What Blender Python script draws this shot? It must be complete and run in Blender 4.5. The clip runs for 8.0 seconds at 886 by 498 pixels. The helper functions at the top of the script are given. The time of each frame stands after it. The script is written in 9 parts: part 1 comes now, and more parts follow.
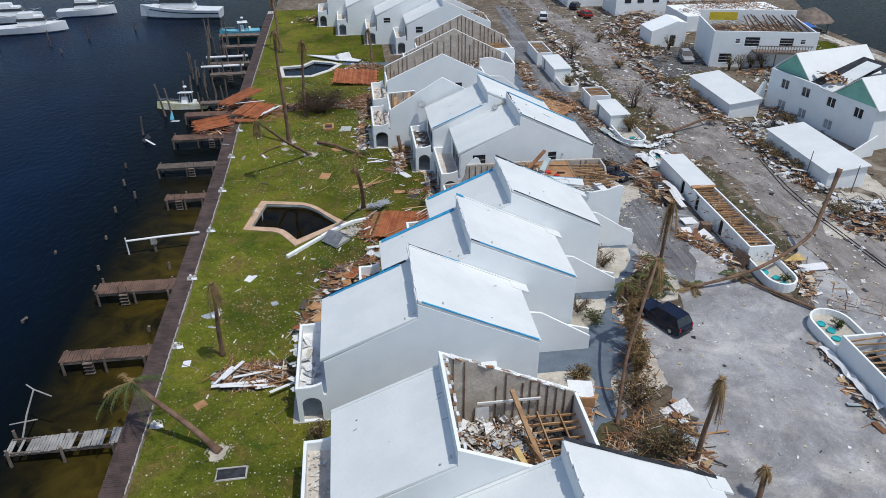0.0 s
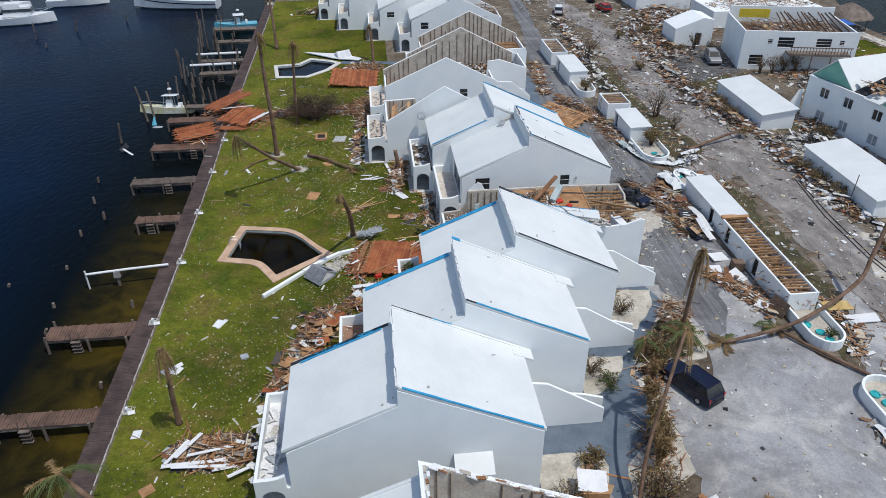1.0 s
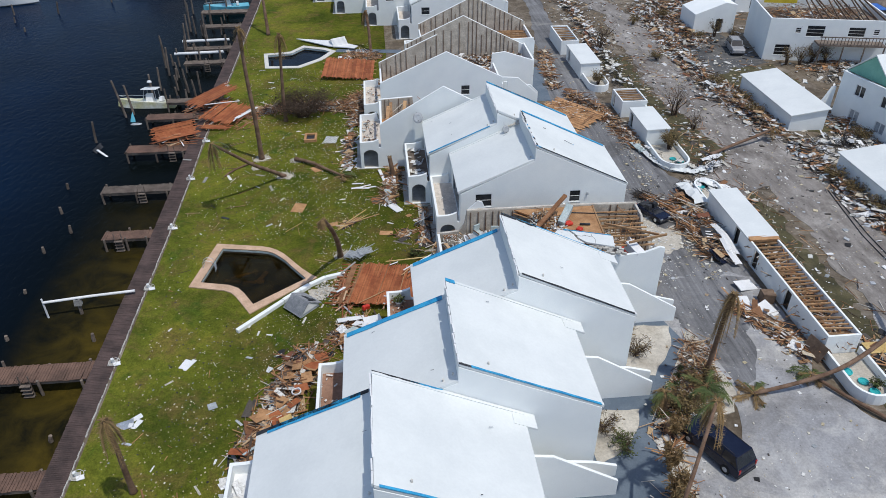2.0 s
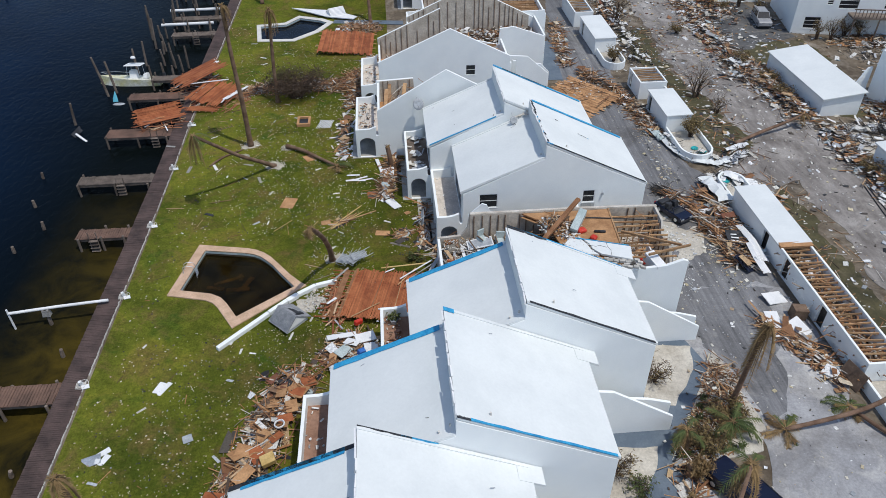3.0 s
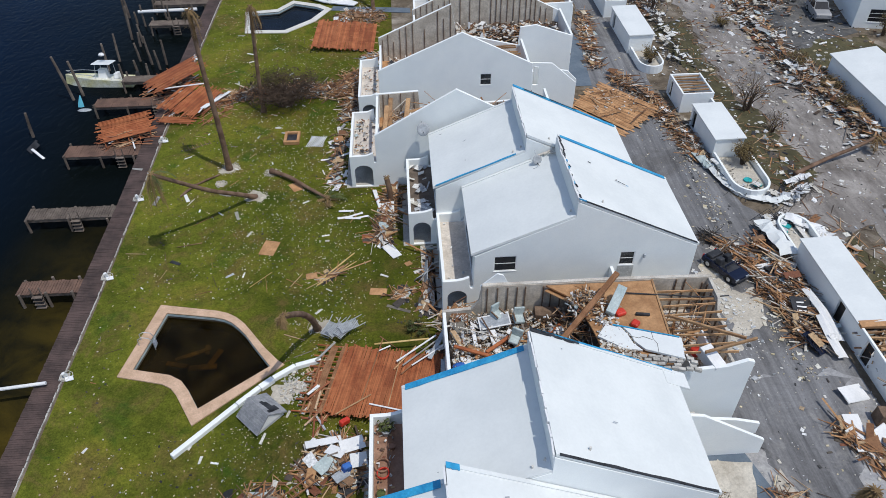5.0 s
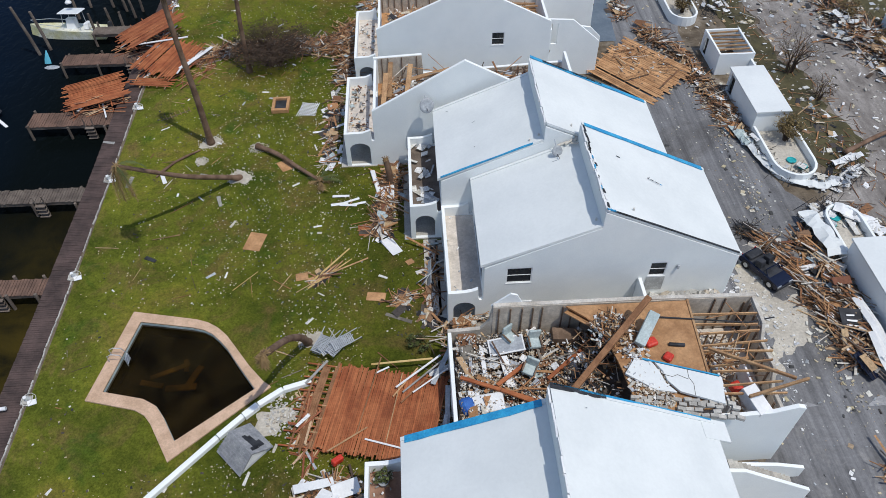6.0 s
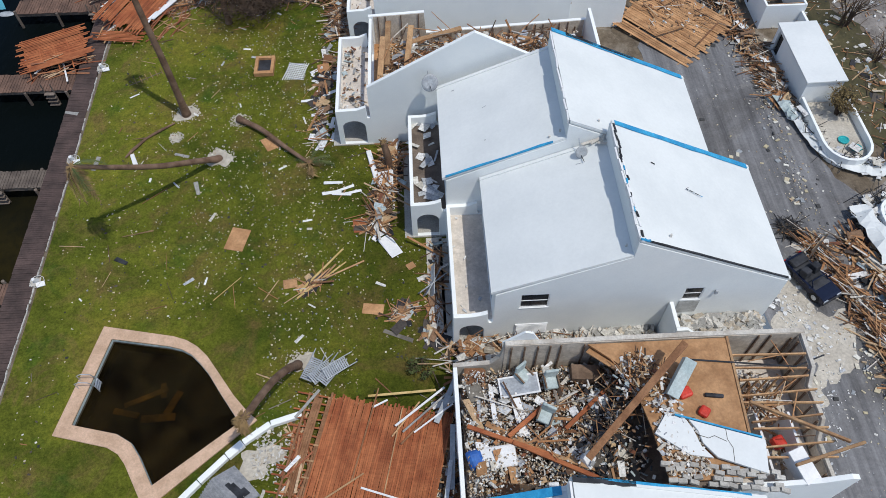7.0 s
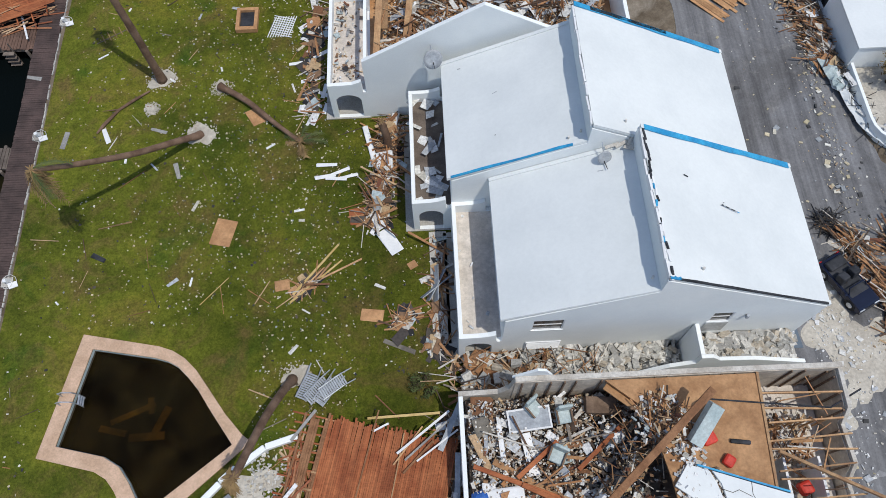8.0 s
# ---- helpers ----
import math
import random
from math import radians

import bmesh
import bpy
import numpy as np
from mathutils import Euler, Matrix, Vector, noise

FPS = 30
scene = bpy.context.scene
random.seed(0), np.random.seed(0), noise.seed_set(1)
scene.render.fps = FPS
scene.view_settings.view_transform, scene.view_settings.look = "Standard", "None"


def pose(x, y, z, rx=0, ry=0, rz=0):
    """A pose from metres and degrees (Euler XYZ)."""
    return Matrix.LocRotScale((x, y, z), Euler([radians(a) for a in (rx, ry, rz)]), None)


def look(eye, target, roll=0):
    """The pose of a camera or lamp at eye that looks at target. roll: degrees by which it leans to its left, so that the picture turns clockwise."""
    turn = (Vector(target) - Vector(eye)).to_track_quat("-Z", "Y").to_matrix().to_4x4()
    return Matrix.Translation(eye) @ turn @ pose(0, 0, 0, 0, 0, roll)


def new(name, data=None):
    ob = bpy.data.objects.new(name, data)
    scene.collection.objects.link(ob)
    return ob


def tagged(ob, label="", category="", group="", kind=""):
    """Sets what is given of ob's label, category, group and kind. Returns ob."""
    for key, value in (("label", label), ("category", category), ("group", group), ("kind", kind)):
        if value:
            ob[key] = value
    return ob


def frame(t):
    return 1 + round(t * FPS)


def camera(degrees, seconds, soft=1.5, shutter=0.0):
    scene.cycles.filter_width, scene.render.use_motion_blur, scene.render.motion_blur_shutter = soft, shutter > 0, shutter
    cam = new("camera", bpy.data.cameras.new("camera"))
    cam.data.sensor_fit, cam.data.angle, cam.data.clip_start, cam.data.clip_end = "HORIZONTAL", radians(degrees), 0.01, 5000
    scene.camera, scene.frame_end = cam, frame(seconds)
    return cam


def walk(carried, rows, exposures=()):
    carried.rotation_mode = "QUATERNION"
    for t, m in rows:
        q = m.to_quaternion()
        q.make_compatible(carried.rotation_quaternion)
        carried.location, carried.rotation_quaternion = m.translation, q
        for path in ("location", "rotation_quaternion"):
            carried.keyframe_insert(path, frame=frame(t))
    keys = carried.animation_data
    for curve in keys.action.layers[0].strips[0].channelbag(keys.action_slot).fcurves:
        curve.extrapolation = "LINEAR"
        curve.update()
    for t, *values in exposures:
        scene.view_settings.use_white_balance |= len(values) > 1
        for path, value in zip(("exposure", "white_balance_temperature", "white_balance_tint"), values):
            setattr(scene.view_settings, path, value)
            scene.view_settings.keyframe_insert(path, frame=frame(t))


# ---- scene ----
cam = camera(63.7, 8.0, 0.7)
METRES, EYE, TILT, LEAN, TURN = 63.865, 38.0, 0.0, 0.0, -7.2
ROWS = [
    (0.0, 0.0, 0.0, 0.0, -0.15, -30.82, 0.25),
    (0.5, 0.0142, 0.079, 0.0004, 0.73, -31.45, 0.23),
    (1.0, 0.024, 0.1568, 0.0015, 1.1, -32.17, 0.23),
    (1.5, 0.0313, 0.2271, 0.0033, 1.42, -33.06, 0.24),
    (3.0, 0.0412, 0.3948, 0.005, 2.36, -37.58, 0.34),
    (3.5, 0.0416, 0.4432, 0.0047, 2.73, -38.97, 0.35),
    (4.0, 0.0409, 0.4935, 0.0046, 3.03, -39.35, 0.34),
    (4.5, 0.0392, 0.5456, 0.0035, 3.26, -39.52, 0.33),
    (6.0, 0.0282, 0.7347, 0.0014, 4.02, -47.43, 0.47),
    (6.5, 0.0224, 0.8067, 0.0015, 4.22, -51.29, 0.52),
    (7.0, 0.017, 0.8748, 0.0016, 4.36, -55.63, 0.59),
    (7.5, 0.0119, 0.9375, 0.0027, 4.5, -60.41, 0.68),
    (8.0, 0.0059, 0.996, 0.0038, 4.55, -64.78, 0.72),
]
walk(cam, [(t, pose(0, 0, EYE, TILT, LEAN, TURN) @ pose(METRES * x, METRES * y, METRES * z, 90 + pitch, roll, yaw)) for t, x, y, z, yaw, pitch, roll in ROWS])
from mathutils import geometry

# ---- world, sun, exposure ----
SUN = Vector((0.29, -0.24, 0.926)).normalized()
world = bpy.data.worlds.new("sky")
scene.world = world
world.use_nodes = True
sky = world.node_tree.nodes.new("ShaderNodeTexSky")
sky.sky_type, sky.sun_disc = "NISHITA", False
sky.sun_elevation = math.asin(SUN.z)
sky.sun_rotation = math.atan2(SUN.x, SUN.y)
back = world.node_tree.nodes["Background"]
back.inputs["Strength"].default_value = 0.13
world.node_tree.links.new(sky.outputs[0], back.inputs["Color"])
lamp = bpy.data.lights.new("sun", "SUN")
lamp.energy, lamp.angle, lamp.color = 2.45, radians(0.6), (1.0, 0.975, 0.905)
sun = new("sun", lamp)
sun.matrix_world = look(SUN * 120, (0, 0, 0))


# ---- materials ----
def ramp(nt, fac, stops, mode="LINEAR"):
    r = nt.nodes.new("ShaderNodeValToRGB")
    r.color_ramp.interpolation = mode
    els = r.color_ramp.elements
    while len(els) < len(stops):
        els.new(0.5)
    for e, (p, c) in zip(els, stops):
        e.position, e.color = p, (*c, 1) if len(c) == 3 else c
    nt.links.new(fac, r.inputs[0])
    return r.outputs[0]


def noise_of(nt, where, scale, detail=5.0, rough=0.6, stretch=None, warp=0.0):
    if stretch:
        m = nt.nodes.new("ShaderNodeMapping")
        m.inputs["Scale"].default_value = stretch
        nt.links.new(where, m.inputs[0])
        where = m.outputs[0]
    n = nt.nodes.new("ShaderNodeTexNoise")
    n.inputs["Scale"].default_value, n.inputs["Detail"].default_value = scale, detail
    n.inputs["Roughness"].default_value, n.inputs["Distortion"].default_value = rough, warp
    nt.links.new(where, n.inputs["Vector"])
    return n.outputs["Fac"]


def mixed(nt, kind, fac, a, b):
    m = nt.nodes.new("ShaderNodeMix")
    m.data_type, m.blend_type = "RGBA", kind
    for sock, value in ((m.inputs[0], fac), (m.inputs[6], a), (m.inputs[7], b)):
        if isinstance(value, (int, float)):
            sock.default_value = value
        elif isinstance(value, tuple):
            sock.default_value = (*value, 1)
        else:
            nt.links.new(value, sock)
    return m.outputs[2]


def begun(name):
    m = bpy.data.materials.new(name)
    m.use_nodes = True
    nt = m.node_tree
    geo = nt.nodes.new("ShaderNodeNewGeometry")
    return m, nt, nt.nodes["Principled BSDF"], geo


def bumped(nt, bsdf, height, strength, distance):
    b = nt.nodes.new("ShaderNodeBump")
    b.inputs["Strength"].default_value, b.inputs["Distance"].default_value = strength, distance
    nt.links.new(height, b.inputs["Height"])
    nt.links.new(b.outputs[0], bsdf.inputs["Normal"])


def mat(name, a, b, scale=0.6, fine=9.0, rough=0.75, bump=0.3, dist=0.02, lo=0.38, hi=0.62, grain=0.25, metal=0.0, stretch=None, each=0.0, spec=0.4):
    """Two colours mixed at a coarse scale, with a fine grain that also gives the relief."""
    m, nt, bsdf, geo = begun(name)
    where = geo.outputs["Position"]
    col = ramp(nt, noise_of(nt, where, scale), [(lo, a), (hi, b)])
    f = noise_of(nt, where, fine, 6, 0.65, stretch)
    g = ramp(nt, f, [(0.25, (1 - grain,) * 3), (0.75, (1 + grain,) * 3)])
    col = mixed(nt, "MULTIPLY", 1.0, col, g)
    if each:
        info = nt.nodes.new("ShaderNodeObjectInfo")
        r = ramp(nt, info.outputs["Random"], [(0.0, (1 - each,) * 3), (1.0, (1 + each,) * 3)])
        col = mixed(nt, "MULTIPLY", 1.0, col, r)
    nt.links.new(col, bsdf.inputs["Base Color"])
    bsdf.inputs["Roughness"].default_value, bsdf.inputs["Metallic"].default_value = rough, metal
    bsdf.inputs["Specular IOR Level"].default_value = spec
    if bump:
        bumped(nt, bsdf, f, bump, dist)
    return m


def heap(name, palette, rough=0.8, grain=0.35, fine=7.0):
    """Loose pieces of one heap: each island takes a colour of the palette."""
    m, nt, bsdf, geo = begun(name)
    n = len(palette)
    col = ramp(nt, geo.outputs["Random Per Island"], [(i / n, c) for i, c in enumerate(palette)], "CONSTANT")
    f = noise_of(nt, geo.outputs["Position"], fine, 5, 0.6)
    g = ramp(nt, f, [(0.3, (1 - grain,) * 3), (0.7, (1 + grain * 0.6,) * 3)])
    nt.links.new(mixed(nt, "MULTIPLY", 1.0, col, g), bsdf.inputs["Base Color"])
    bsdf.inputs["Roughness"].default_value = rough
    bumped(nt, bsdf, f, 0.3, 0.02)
    return m


STUCCO = mat("white_stucco", (0.83, 0.86, 0.865), (0.885, 0.91, 0.905), 0.35, 14, 0.85, 0.25, 0.01, grain=0.04)
ROOF = mat("white_roof_coating", (0.685, 0.712, 0.712), (0.75, 0.775, 0.77), 0.3, 5, 0.6, 0.25, 0.015, grain=0.035)
BLUE = mat("blue_underlayment", (0.02, 0.25, 0.5), (0.04, 0.36, 0.62), 1.5, 8, 0.5, 0.2)
BLACK = mat("black_felt", (0.012, 0.013, 0.016), (0.04, 0.042, 0.05), 1.5, 8, 0.7, 0.3)
PLASTER = mat("weathered_cream_plaster", (0.42, 0.38, 0.33), (0.58, 0.55, 0.5), 1.2, 9, 0.85, 0.35)
CONCRETE = mat("concrete", (0.36, 0.34, 0.31), (0.5, 0.48, 0.44), 0.8, 10, 0.9, 0.4, each=0.12)
TIMBER = mat("raw_timber", (0.36, 0.2, 0.1), (0.5, 0.31, 0.16), 1.5, 12, 0.75, 0.3, each=0.3)
OLDWOOD = mat("weathered_wood", (0.11, 0.085, 0.07), (0.2, 0.16, 0.13), 0.9, 10, 0.85, 0.4, each=0.2)
DOCKWOOD = mat("brown_dock_wood", (0.1, 0.06, 0.044), (0.18, 0.105, 0.075), 0.7, 9, 0.8, 0.4, each=0.2)
PROMWOOD = mat("dark_boardwalk_wood", (0.052, 0.035, 0.031), (0.1, 0.066, 0.058), 0.7, 9, 0.8, 0.4)
GREYWOOD = mat("grey_bleached_wood", (0.24, 0.23, 0.22), (0.36, 0.35, 0.33), 0.9, 10, 0.85, 0.4)
REDWOOD = mat("red_stained_boards", (0.27, 0.075, 0.027), (0.4, 0.135, 0.052), 0.9, 7, 0.8, 0.3, each=0.2, stretch=(0.3, 3, 3))
BEAM = mat("brown_roof_beam", (0.21, 0.095, 0.042), (0.31, 0.155, 0.075), 1.5, 12, 0.75, 0.3)
PLY = mat("plywood", (0.34, 0.175, 0.078), (0.5, 0.28, 0.135), 0.9, 6, 0.75, 0.2, each=0.22)
LINING = mat("grey_sheathing", (0.46, 0.4, 0.33), (0.6, 0.54, 0.46), 1.0, 6, 0.85, 0.3)
STUDS = mat("dark_studs", (0.13, 0.085, 0.058), (0.22, 0.15, 0.105), 1.5, 9, 0.85, 0.3)
BARK = mat("palm_bark", (0.125, 0.072, 0.045), (0.225, 0.142, 0.096), 1.2, 12, 0.9, 0.6, 0.03, stretch=(1, 1, 4))
DRY = mat("dead_fronds", (0.16, 0.1, 0.045), (0.3, 0.2, 0.09), 1.2, 9, 0.85, 0.2)
GREENF = mat("green_fronds", (0.05, 0.075, 0.02), (0.11, 0.13, 0.04), 1.2, 9, 0.8, 0.2)
TWIGS = mat("dead_twigs", (0.045, 0.03, 0.022), (0.1, 0.066, 0.045), 1.5, 9, 0.9, 0.2)
SHRUB = mat("dry_shrub", (0.14, 0.1, 0.045), (0.26, 0.19, 0.08), 1.6, 9, 0.9, 0.2)
GLASS = mat("dark_window_glass", (0.012, 0.014, 0.017), (0.03, 0.033, 0.038), 0.5, 3, 0.12, 0.0, spec=0.6)
# near-black that stands in for shade behind openings; cracks use it too
DARKIN = mat("inner_shade", (0.03, 0.028, 0.026), (0.07, 0.062, 0.055), 1.0, 5, 0.9, 0.2)
TILE = mat("balcony_tile", (0.54, 0.48, 0.42), (0.66, 0.6, 0.54), 0.8, 5, 0.7, 0.15)
REDTILE = mat("clay_balcony_tile", (0.24, 0.13, 0.085), (0.34, 0.2, 0.14), 0.8, 5, 0.7, 0.15)
CORAL = mat("pink_pool_coping", (0.5, 0.335, 0.225), (0.62, 0.425, 0.3), 1.1, 10, 0.85, 0.3, grain=0.2)
PALECOPE = mat("pale_pool_coping", (0.58, 0.56, 0.52), (0.68, 0.66, 0.62), 0.8, 12, 0.8, 0.25, grain=0.1)
POOLWALL = mat("stained_pool_plaster", (0.06, 0.05, 0.024), (0.14, 0.11, 0.05), 0.7, 5, 0.8, 0.2)
WALKPAINT = mat("blue_grey_painted_walk", (0.1, 0.132, 0.172), (0.14, 0.175, 0.215), 0.5, 8, 0.8, 0.2, grain=0.12)
SAND = mat("pale_sand", (0.42, 0.38, 0.32), (0.56, 0.52, 0.45), 0.5, 6, 0.95, 0.5, 0.03)
WHITE = mat("white_paint", (0.72, 0.73, 0.74), (0.82, 0.82, 0.82), 0.8, 8, 0.5, 0.15, grain=0.08)
METAL = mat("galvanised_metal", (0.45, 0.47, 0.49), (0.62, 0.64, 0.66), 1.2, 8, 0.4, 0.2, metal=0.6)
GREYPLASTIC = mat("grey_plastic", (0.3, 0.32, 0.35), (0.42, 0.45, 0.48), 1.5, 8, 0.5, 0.1)
SHINGLE = mat("grey_shingles", (0.22, 0.23, 0.25), (0.34, 0.345, 0.36), 2.0, 12, 0.9, 0.5)
CARBLUE = mat("dark_blue_car_paint", (0.006, 0.009, 0.026), (0.01, 0.015, 0.036), 0.5, 3, 0.22, 0.0, grain=0.1, spec=0.3)
CARGREY = mat("silver_car_paint", (0.3, 0.3, 0.31), (0.36, 0.36, 0.37), 0.5, 3, 0.3, 0.0, grain=0.1)
RUBBER = mat("tyre_rubber", (0.014, 0.014, 0.015), (0.025, 0.025, 0.025), 2, 9, 0.85, 0.2)
REDLENS = mat("red_lens", (0.35, 0.01, 0.01), (0.45, 0.02, 0.015), 2, 9, 0.25, 0.0)
TEAL = mat("teal_plastic", (0.02, 0.34, 0.36), (0.04, 0.45, 0.46), 2, 9, 0.45, 0.1)
GREENROOF = mat("sea_green_gable_paint", (0.2, 0.46, 0.37), (0.26, 0.54, 0.44), 0.6, 9, 0.7, 0.1, grain=0.08)
YELLOWPLY = mat("yellow_board", (0.5, 0.34, 0.12), (0.62, 0.45, 0.2), 1, 6, 0.75, 0.2)
YELLOW = mat("yellow_panel", (0.55, 0.42, 0.03), (0.68, 0.52, 0.06), 1, 9, 0.7, 0.1)
SUNK = mat("yellowed_vinyl", (0.44, 0.32, 0.12), (0.58, 0.44, 0.18), 1, 6, 0.8, 0.1)
REDPLASTIC = mat("red_plastic", (0.5, 0.03, 0.015), (0.6, 0.05, 0.03), 2, 9, 0.5, 0.1)
TARP = mat("blue_tarp", (0.02, 0.09, 0.36), (0.04, 0.16, 0.5), 2, 6, 0.6, 0.4)
PALEBLUE = mat("pale_blue_painted_wood", (0.34, 0.42, 0.43), (0.46, 0.53, 0.53), 1.2, 8, 0.7, 0.2)
HULL = mat("white_gelcoat", (0.72, 0.74, 0.76), (0.8, 0.81, 0.82), 0.5, 5, 0.3, 0.05, grain=0.05)
HULLYELLOW = mat("stained_yellow_hull", (0.62, 0.58, 0.3), (0.75, 0.75, 0.68), 0.5, 5, 0.4, 0.05)
HULLBLUE = mat("light_blue_hull", (0.1, 0.4, 0.52), (0.16, 0.5, 0.62), 0.5, 5, 0.35, 0.05, grain=0.05)
GREYGREEN = mat("old_board_fence", (0.13, 0.115, 0.095), (0.21, 0.19, 0.16), 1.0, 7, 0.9, 0.3)

WOODS = heap("splintered_timber", [(0.36, 0.17, 0.07), (0.46, 0.25, 0.115), (0.2, 0.09, 0.04), (0.5, 0.34, 0.2), (0.11, 0.06, 0.035), (0.6, 0.56, 0.5), (0.36, 0.19, 0.085), (0.24, 0.2, 0.165), (0.27, 0.13, 0.06), (0.07, 0.045, 0.03), (0.4, 0.2, 0.09)])
REDS = heap("splintered_red_boards", [(0.33, 0.11, 0.05), (0.4, 0.17, 0.08), (0.25, 0.08, 0.035), (0.48, 0.28, 0.15), (0.3, 0.13, 0.07), (0.55, 0.38, 0.24)])
MIXED = heap("mixed_wreckage", [(0.68, 0.67, 0.64), (0.36, 0.2, 0.1), (0.3, 0.3, 0.3), (0.44, 0.3, 0.17), (0.13, 0.08, 0.05), (0.74, 0.74, 0.74), (0.03, 0.03, 0.035), (0.4, 0.47, 0.49), (0.5, 0.35, 0.2), (0.2, 0.075, 0.04), (0.58, 0.5, 0.38), (0.08, 0.06, 0.05), (0.24, 0.14, 0.08), (0.6, 0.58, 0.54)])
PALE = heap("white_scraps", [(0.75, 0.75, 0.74), (0.66, 0.65, 0.62), (0.8, 0.8, 0.8), (0.55, 0.52, 0.46), (0.45, 0.47, 0.5)])
CHIPS = heap("lawn_scraps", [(0.64, 0.6, 0.5), (0.5, 0.43, 0.3), (0.4, 0.3, 0.2), (0.72, 0.7, 0.63), (0.05, 0.05, 0.05), (0.46, 0.4, 0.26), (0.3, 0.32, 0.34), (0.6, 0.52, 0.36)])
RUBBLE = heap("broken_masonry", [(0.46, 0.45, 0.42), (0.56, 0.54, 0.5), (0.36, 0.35, 0.33), (0.64, 0.62, 0.58), (0.48, 0.42, 0.34)])
CREAM = heap("cream_plaster_crumbs", [(0.66, 0.61, 0.53), (0.52, 0.44, 0.34), (0.74, 0.71, 0.66), (0.36, 0.26, 0.17), (0.6, 0.53, 0.43), (0.2, 0.12, 0.07), (0.78, 0.77, 0.75), (0.46, 0.36, 0.26)])
SOAKED = heap("soaked_brown_litter", [(0.09, 0.05, 0.03), (0.16, 0.08, 0.045), (0.03, 0.022, 0.018), (0.24, 0.12, 0.06), (0.06, 0.045, 0.035)])
# colours real black scraps, and the low sheets that imitate shade under heaps
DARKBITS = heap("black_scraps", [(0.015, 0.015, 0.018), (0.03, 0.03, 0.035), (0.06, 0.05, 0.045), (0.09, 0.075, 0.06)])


def lawn_material():
    m, nt, bsdf, geo = begun("storm_worn_lawn")
    p = geo.outputs["Position"]
    col = ramp(nt, noise_of(nt, p, 0.13, 6, 0.62, warp=0.5), [(0.3, (0.039, 0.058, 0.009)), (0.43, (0.072, 0.087, 0.013)), (0.54, (0.107, 0.122, 0.017)), (0.62, (0.134, 0.134, 0.021)), (0.74, (0.118, 0.094, 0.027))])
    worn = ramp(nt, noise_of(nt, p, 0.36, 7, 0.72, warp=0.8), [(0.49, (0, 0, 0)), (0.67, (0.85, 0.85, 0.85))])
    col = mixed(nt, "MIX", worn, col, (0.132, 0.096, 0.036))
    lush = ramp(nt, noise_of(nt, p, 0.3, 5, 0.6, (1.0, 1.0, 3.0), 0.5), [(0.58, (0, 0, 0)), (0.7, (0.7, 0.7, 0.7))])
    col = mixed(nt, "MIX", lush, col, (0.032, 0.076, 0.011))
    mid = ramp(nt, noise_of(nt, p, 1.5, 7, 0.75, warp=0.5), [(0.3, (0.66, 0.7, 0.66)), (0.7, (1.36, 1.32, 1.2))])
    col = mixed(nt, "MULTIPLY", 1.0, col, mid)
    # the lawn colour is multiplied brighter toward the canal, darker toward the houses; dry only holds that position
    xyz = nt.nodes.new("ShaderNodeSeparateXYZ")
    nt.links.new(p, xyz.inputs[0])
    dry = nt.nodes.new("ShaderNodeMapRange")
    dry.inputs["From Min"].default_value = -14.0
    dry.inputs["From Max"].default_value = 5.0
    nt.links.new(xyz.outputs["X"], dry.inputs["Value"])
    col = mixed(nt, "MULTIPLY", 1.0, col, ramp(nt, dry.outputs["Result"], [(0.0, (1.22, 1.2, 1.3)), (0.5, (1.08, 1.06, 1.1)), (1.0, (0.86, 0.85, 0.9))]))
    f = noise_of(nt, p, 7.5, 8, 0.8)
    col = mixed(nt, "MULTIPLY", 1.0, col, ramp(nt, f, [(0.3, (0.42, 0.45, 0.42)), (0.5, (1.0, 1.0, 1.0)), (0.7, (1.62, 1.56, 1.42))]))
    nt.links.new(col, bsdf.inputs["Base Color"])
    bsdf.inputs["Roughness"].default_value = 0.95
    bsdf.inputs["Specular IOR Level"].default_value = 0.03
    bumped(nt, bsdf, f, 0.9, 0.09)
    return m


def pavement_material(name, dark, pale, spot, tracks=(1.0, 0.12, 1.0), rough=0.9, sand=0.5, fleck=0.5):
    """Worn asphalt with sand drifted over it in soft sheets and in long streaks along the lane."""
    m, nt, bsdf, geo = begun(name)
    p = geo.outputs["Position"]
    col = ramp(nt, noise_of(nt, p, 0.9, 7, 0.68, tracks), [(0.34, dark), (0.66, pale)])
    s = ramp(nt, noise_of(nt, p, 0.22, 8, 0.66, warp=0.8), [(sand, (0, 0, 0)), (sand + 0.2, (0.9, 0.9, 0.9))])
    col = mixed(nt, "MIX", s, col, spot)
    drift = ramp(nt, noise_of(nt, p, 0.8, 8, 0.7, (1.0, 0.6, 1.0), 1.2), [(0.57, (0, 0, 0)), (0.68, (fleck, fleck, fleck))])
    col = mixed(nt, "MIX", drift, col, spot)
    stain = ramp(nt, noise_of(nt, p, 0.11, 7, 0.7, warp=1.2), [(0.36, (0.66, 0.64, 0.62)), (0.58, (1.08, 1.08, 1.08))])
    col = mixed(nt, "MULTIPLY", 1.0, col, stain)
    f = noise_of(nt, p, 6, 8, 0.75)
    col = mixed(nt, "MULTIPLY", 1.0, col, ramp(nt, f, [(0.3, (0.78, 0.78, 0.78)), (0.7, (1.2, 1.2, 1.2))]))
    nt.links.new(col, bsdf.inputs["Base Color"])
    bsdf.inputs["Roughness"].default_value = rough
    bumped(nt, bsdf, f, 0.4, 0.02)
    return m


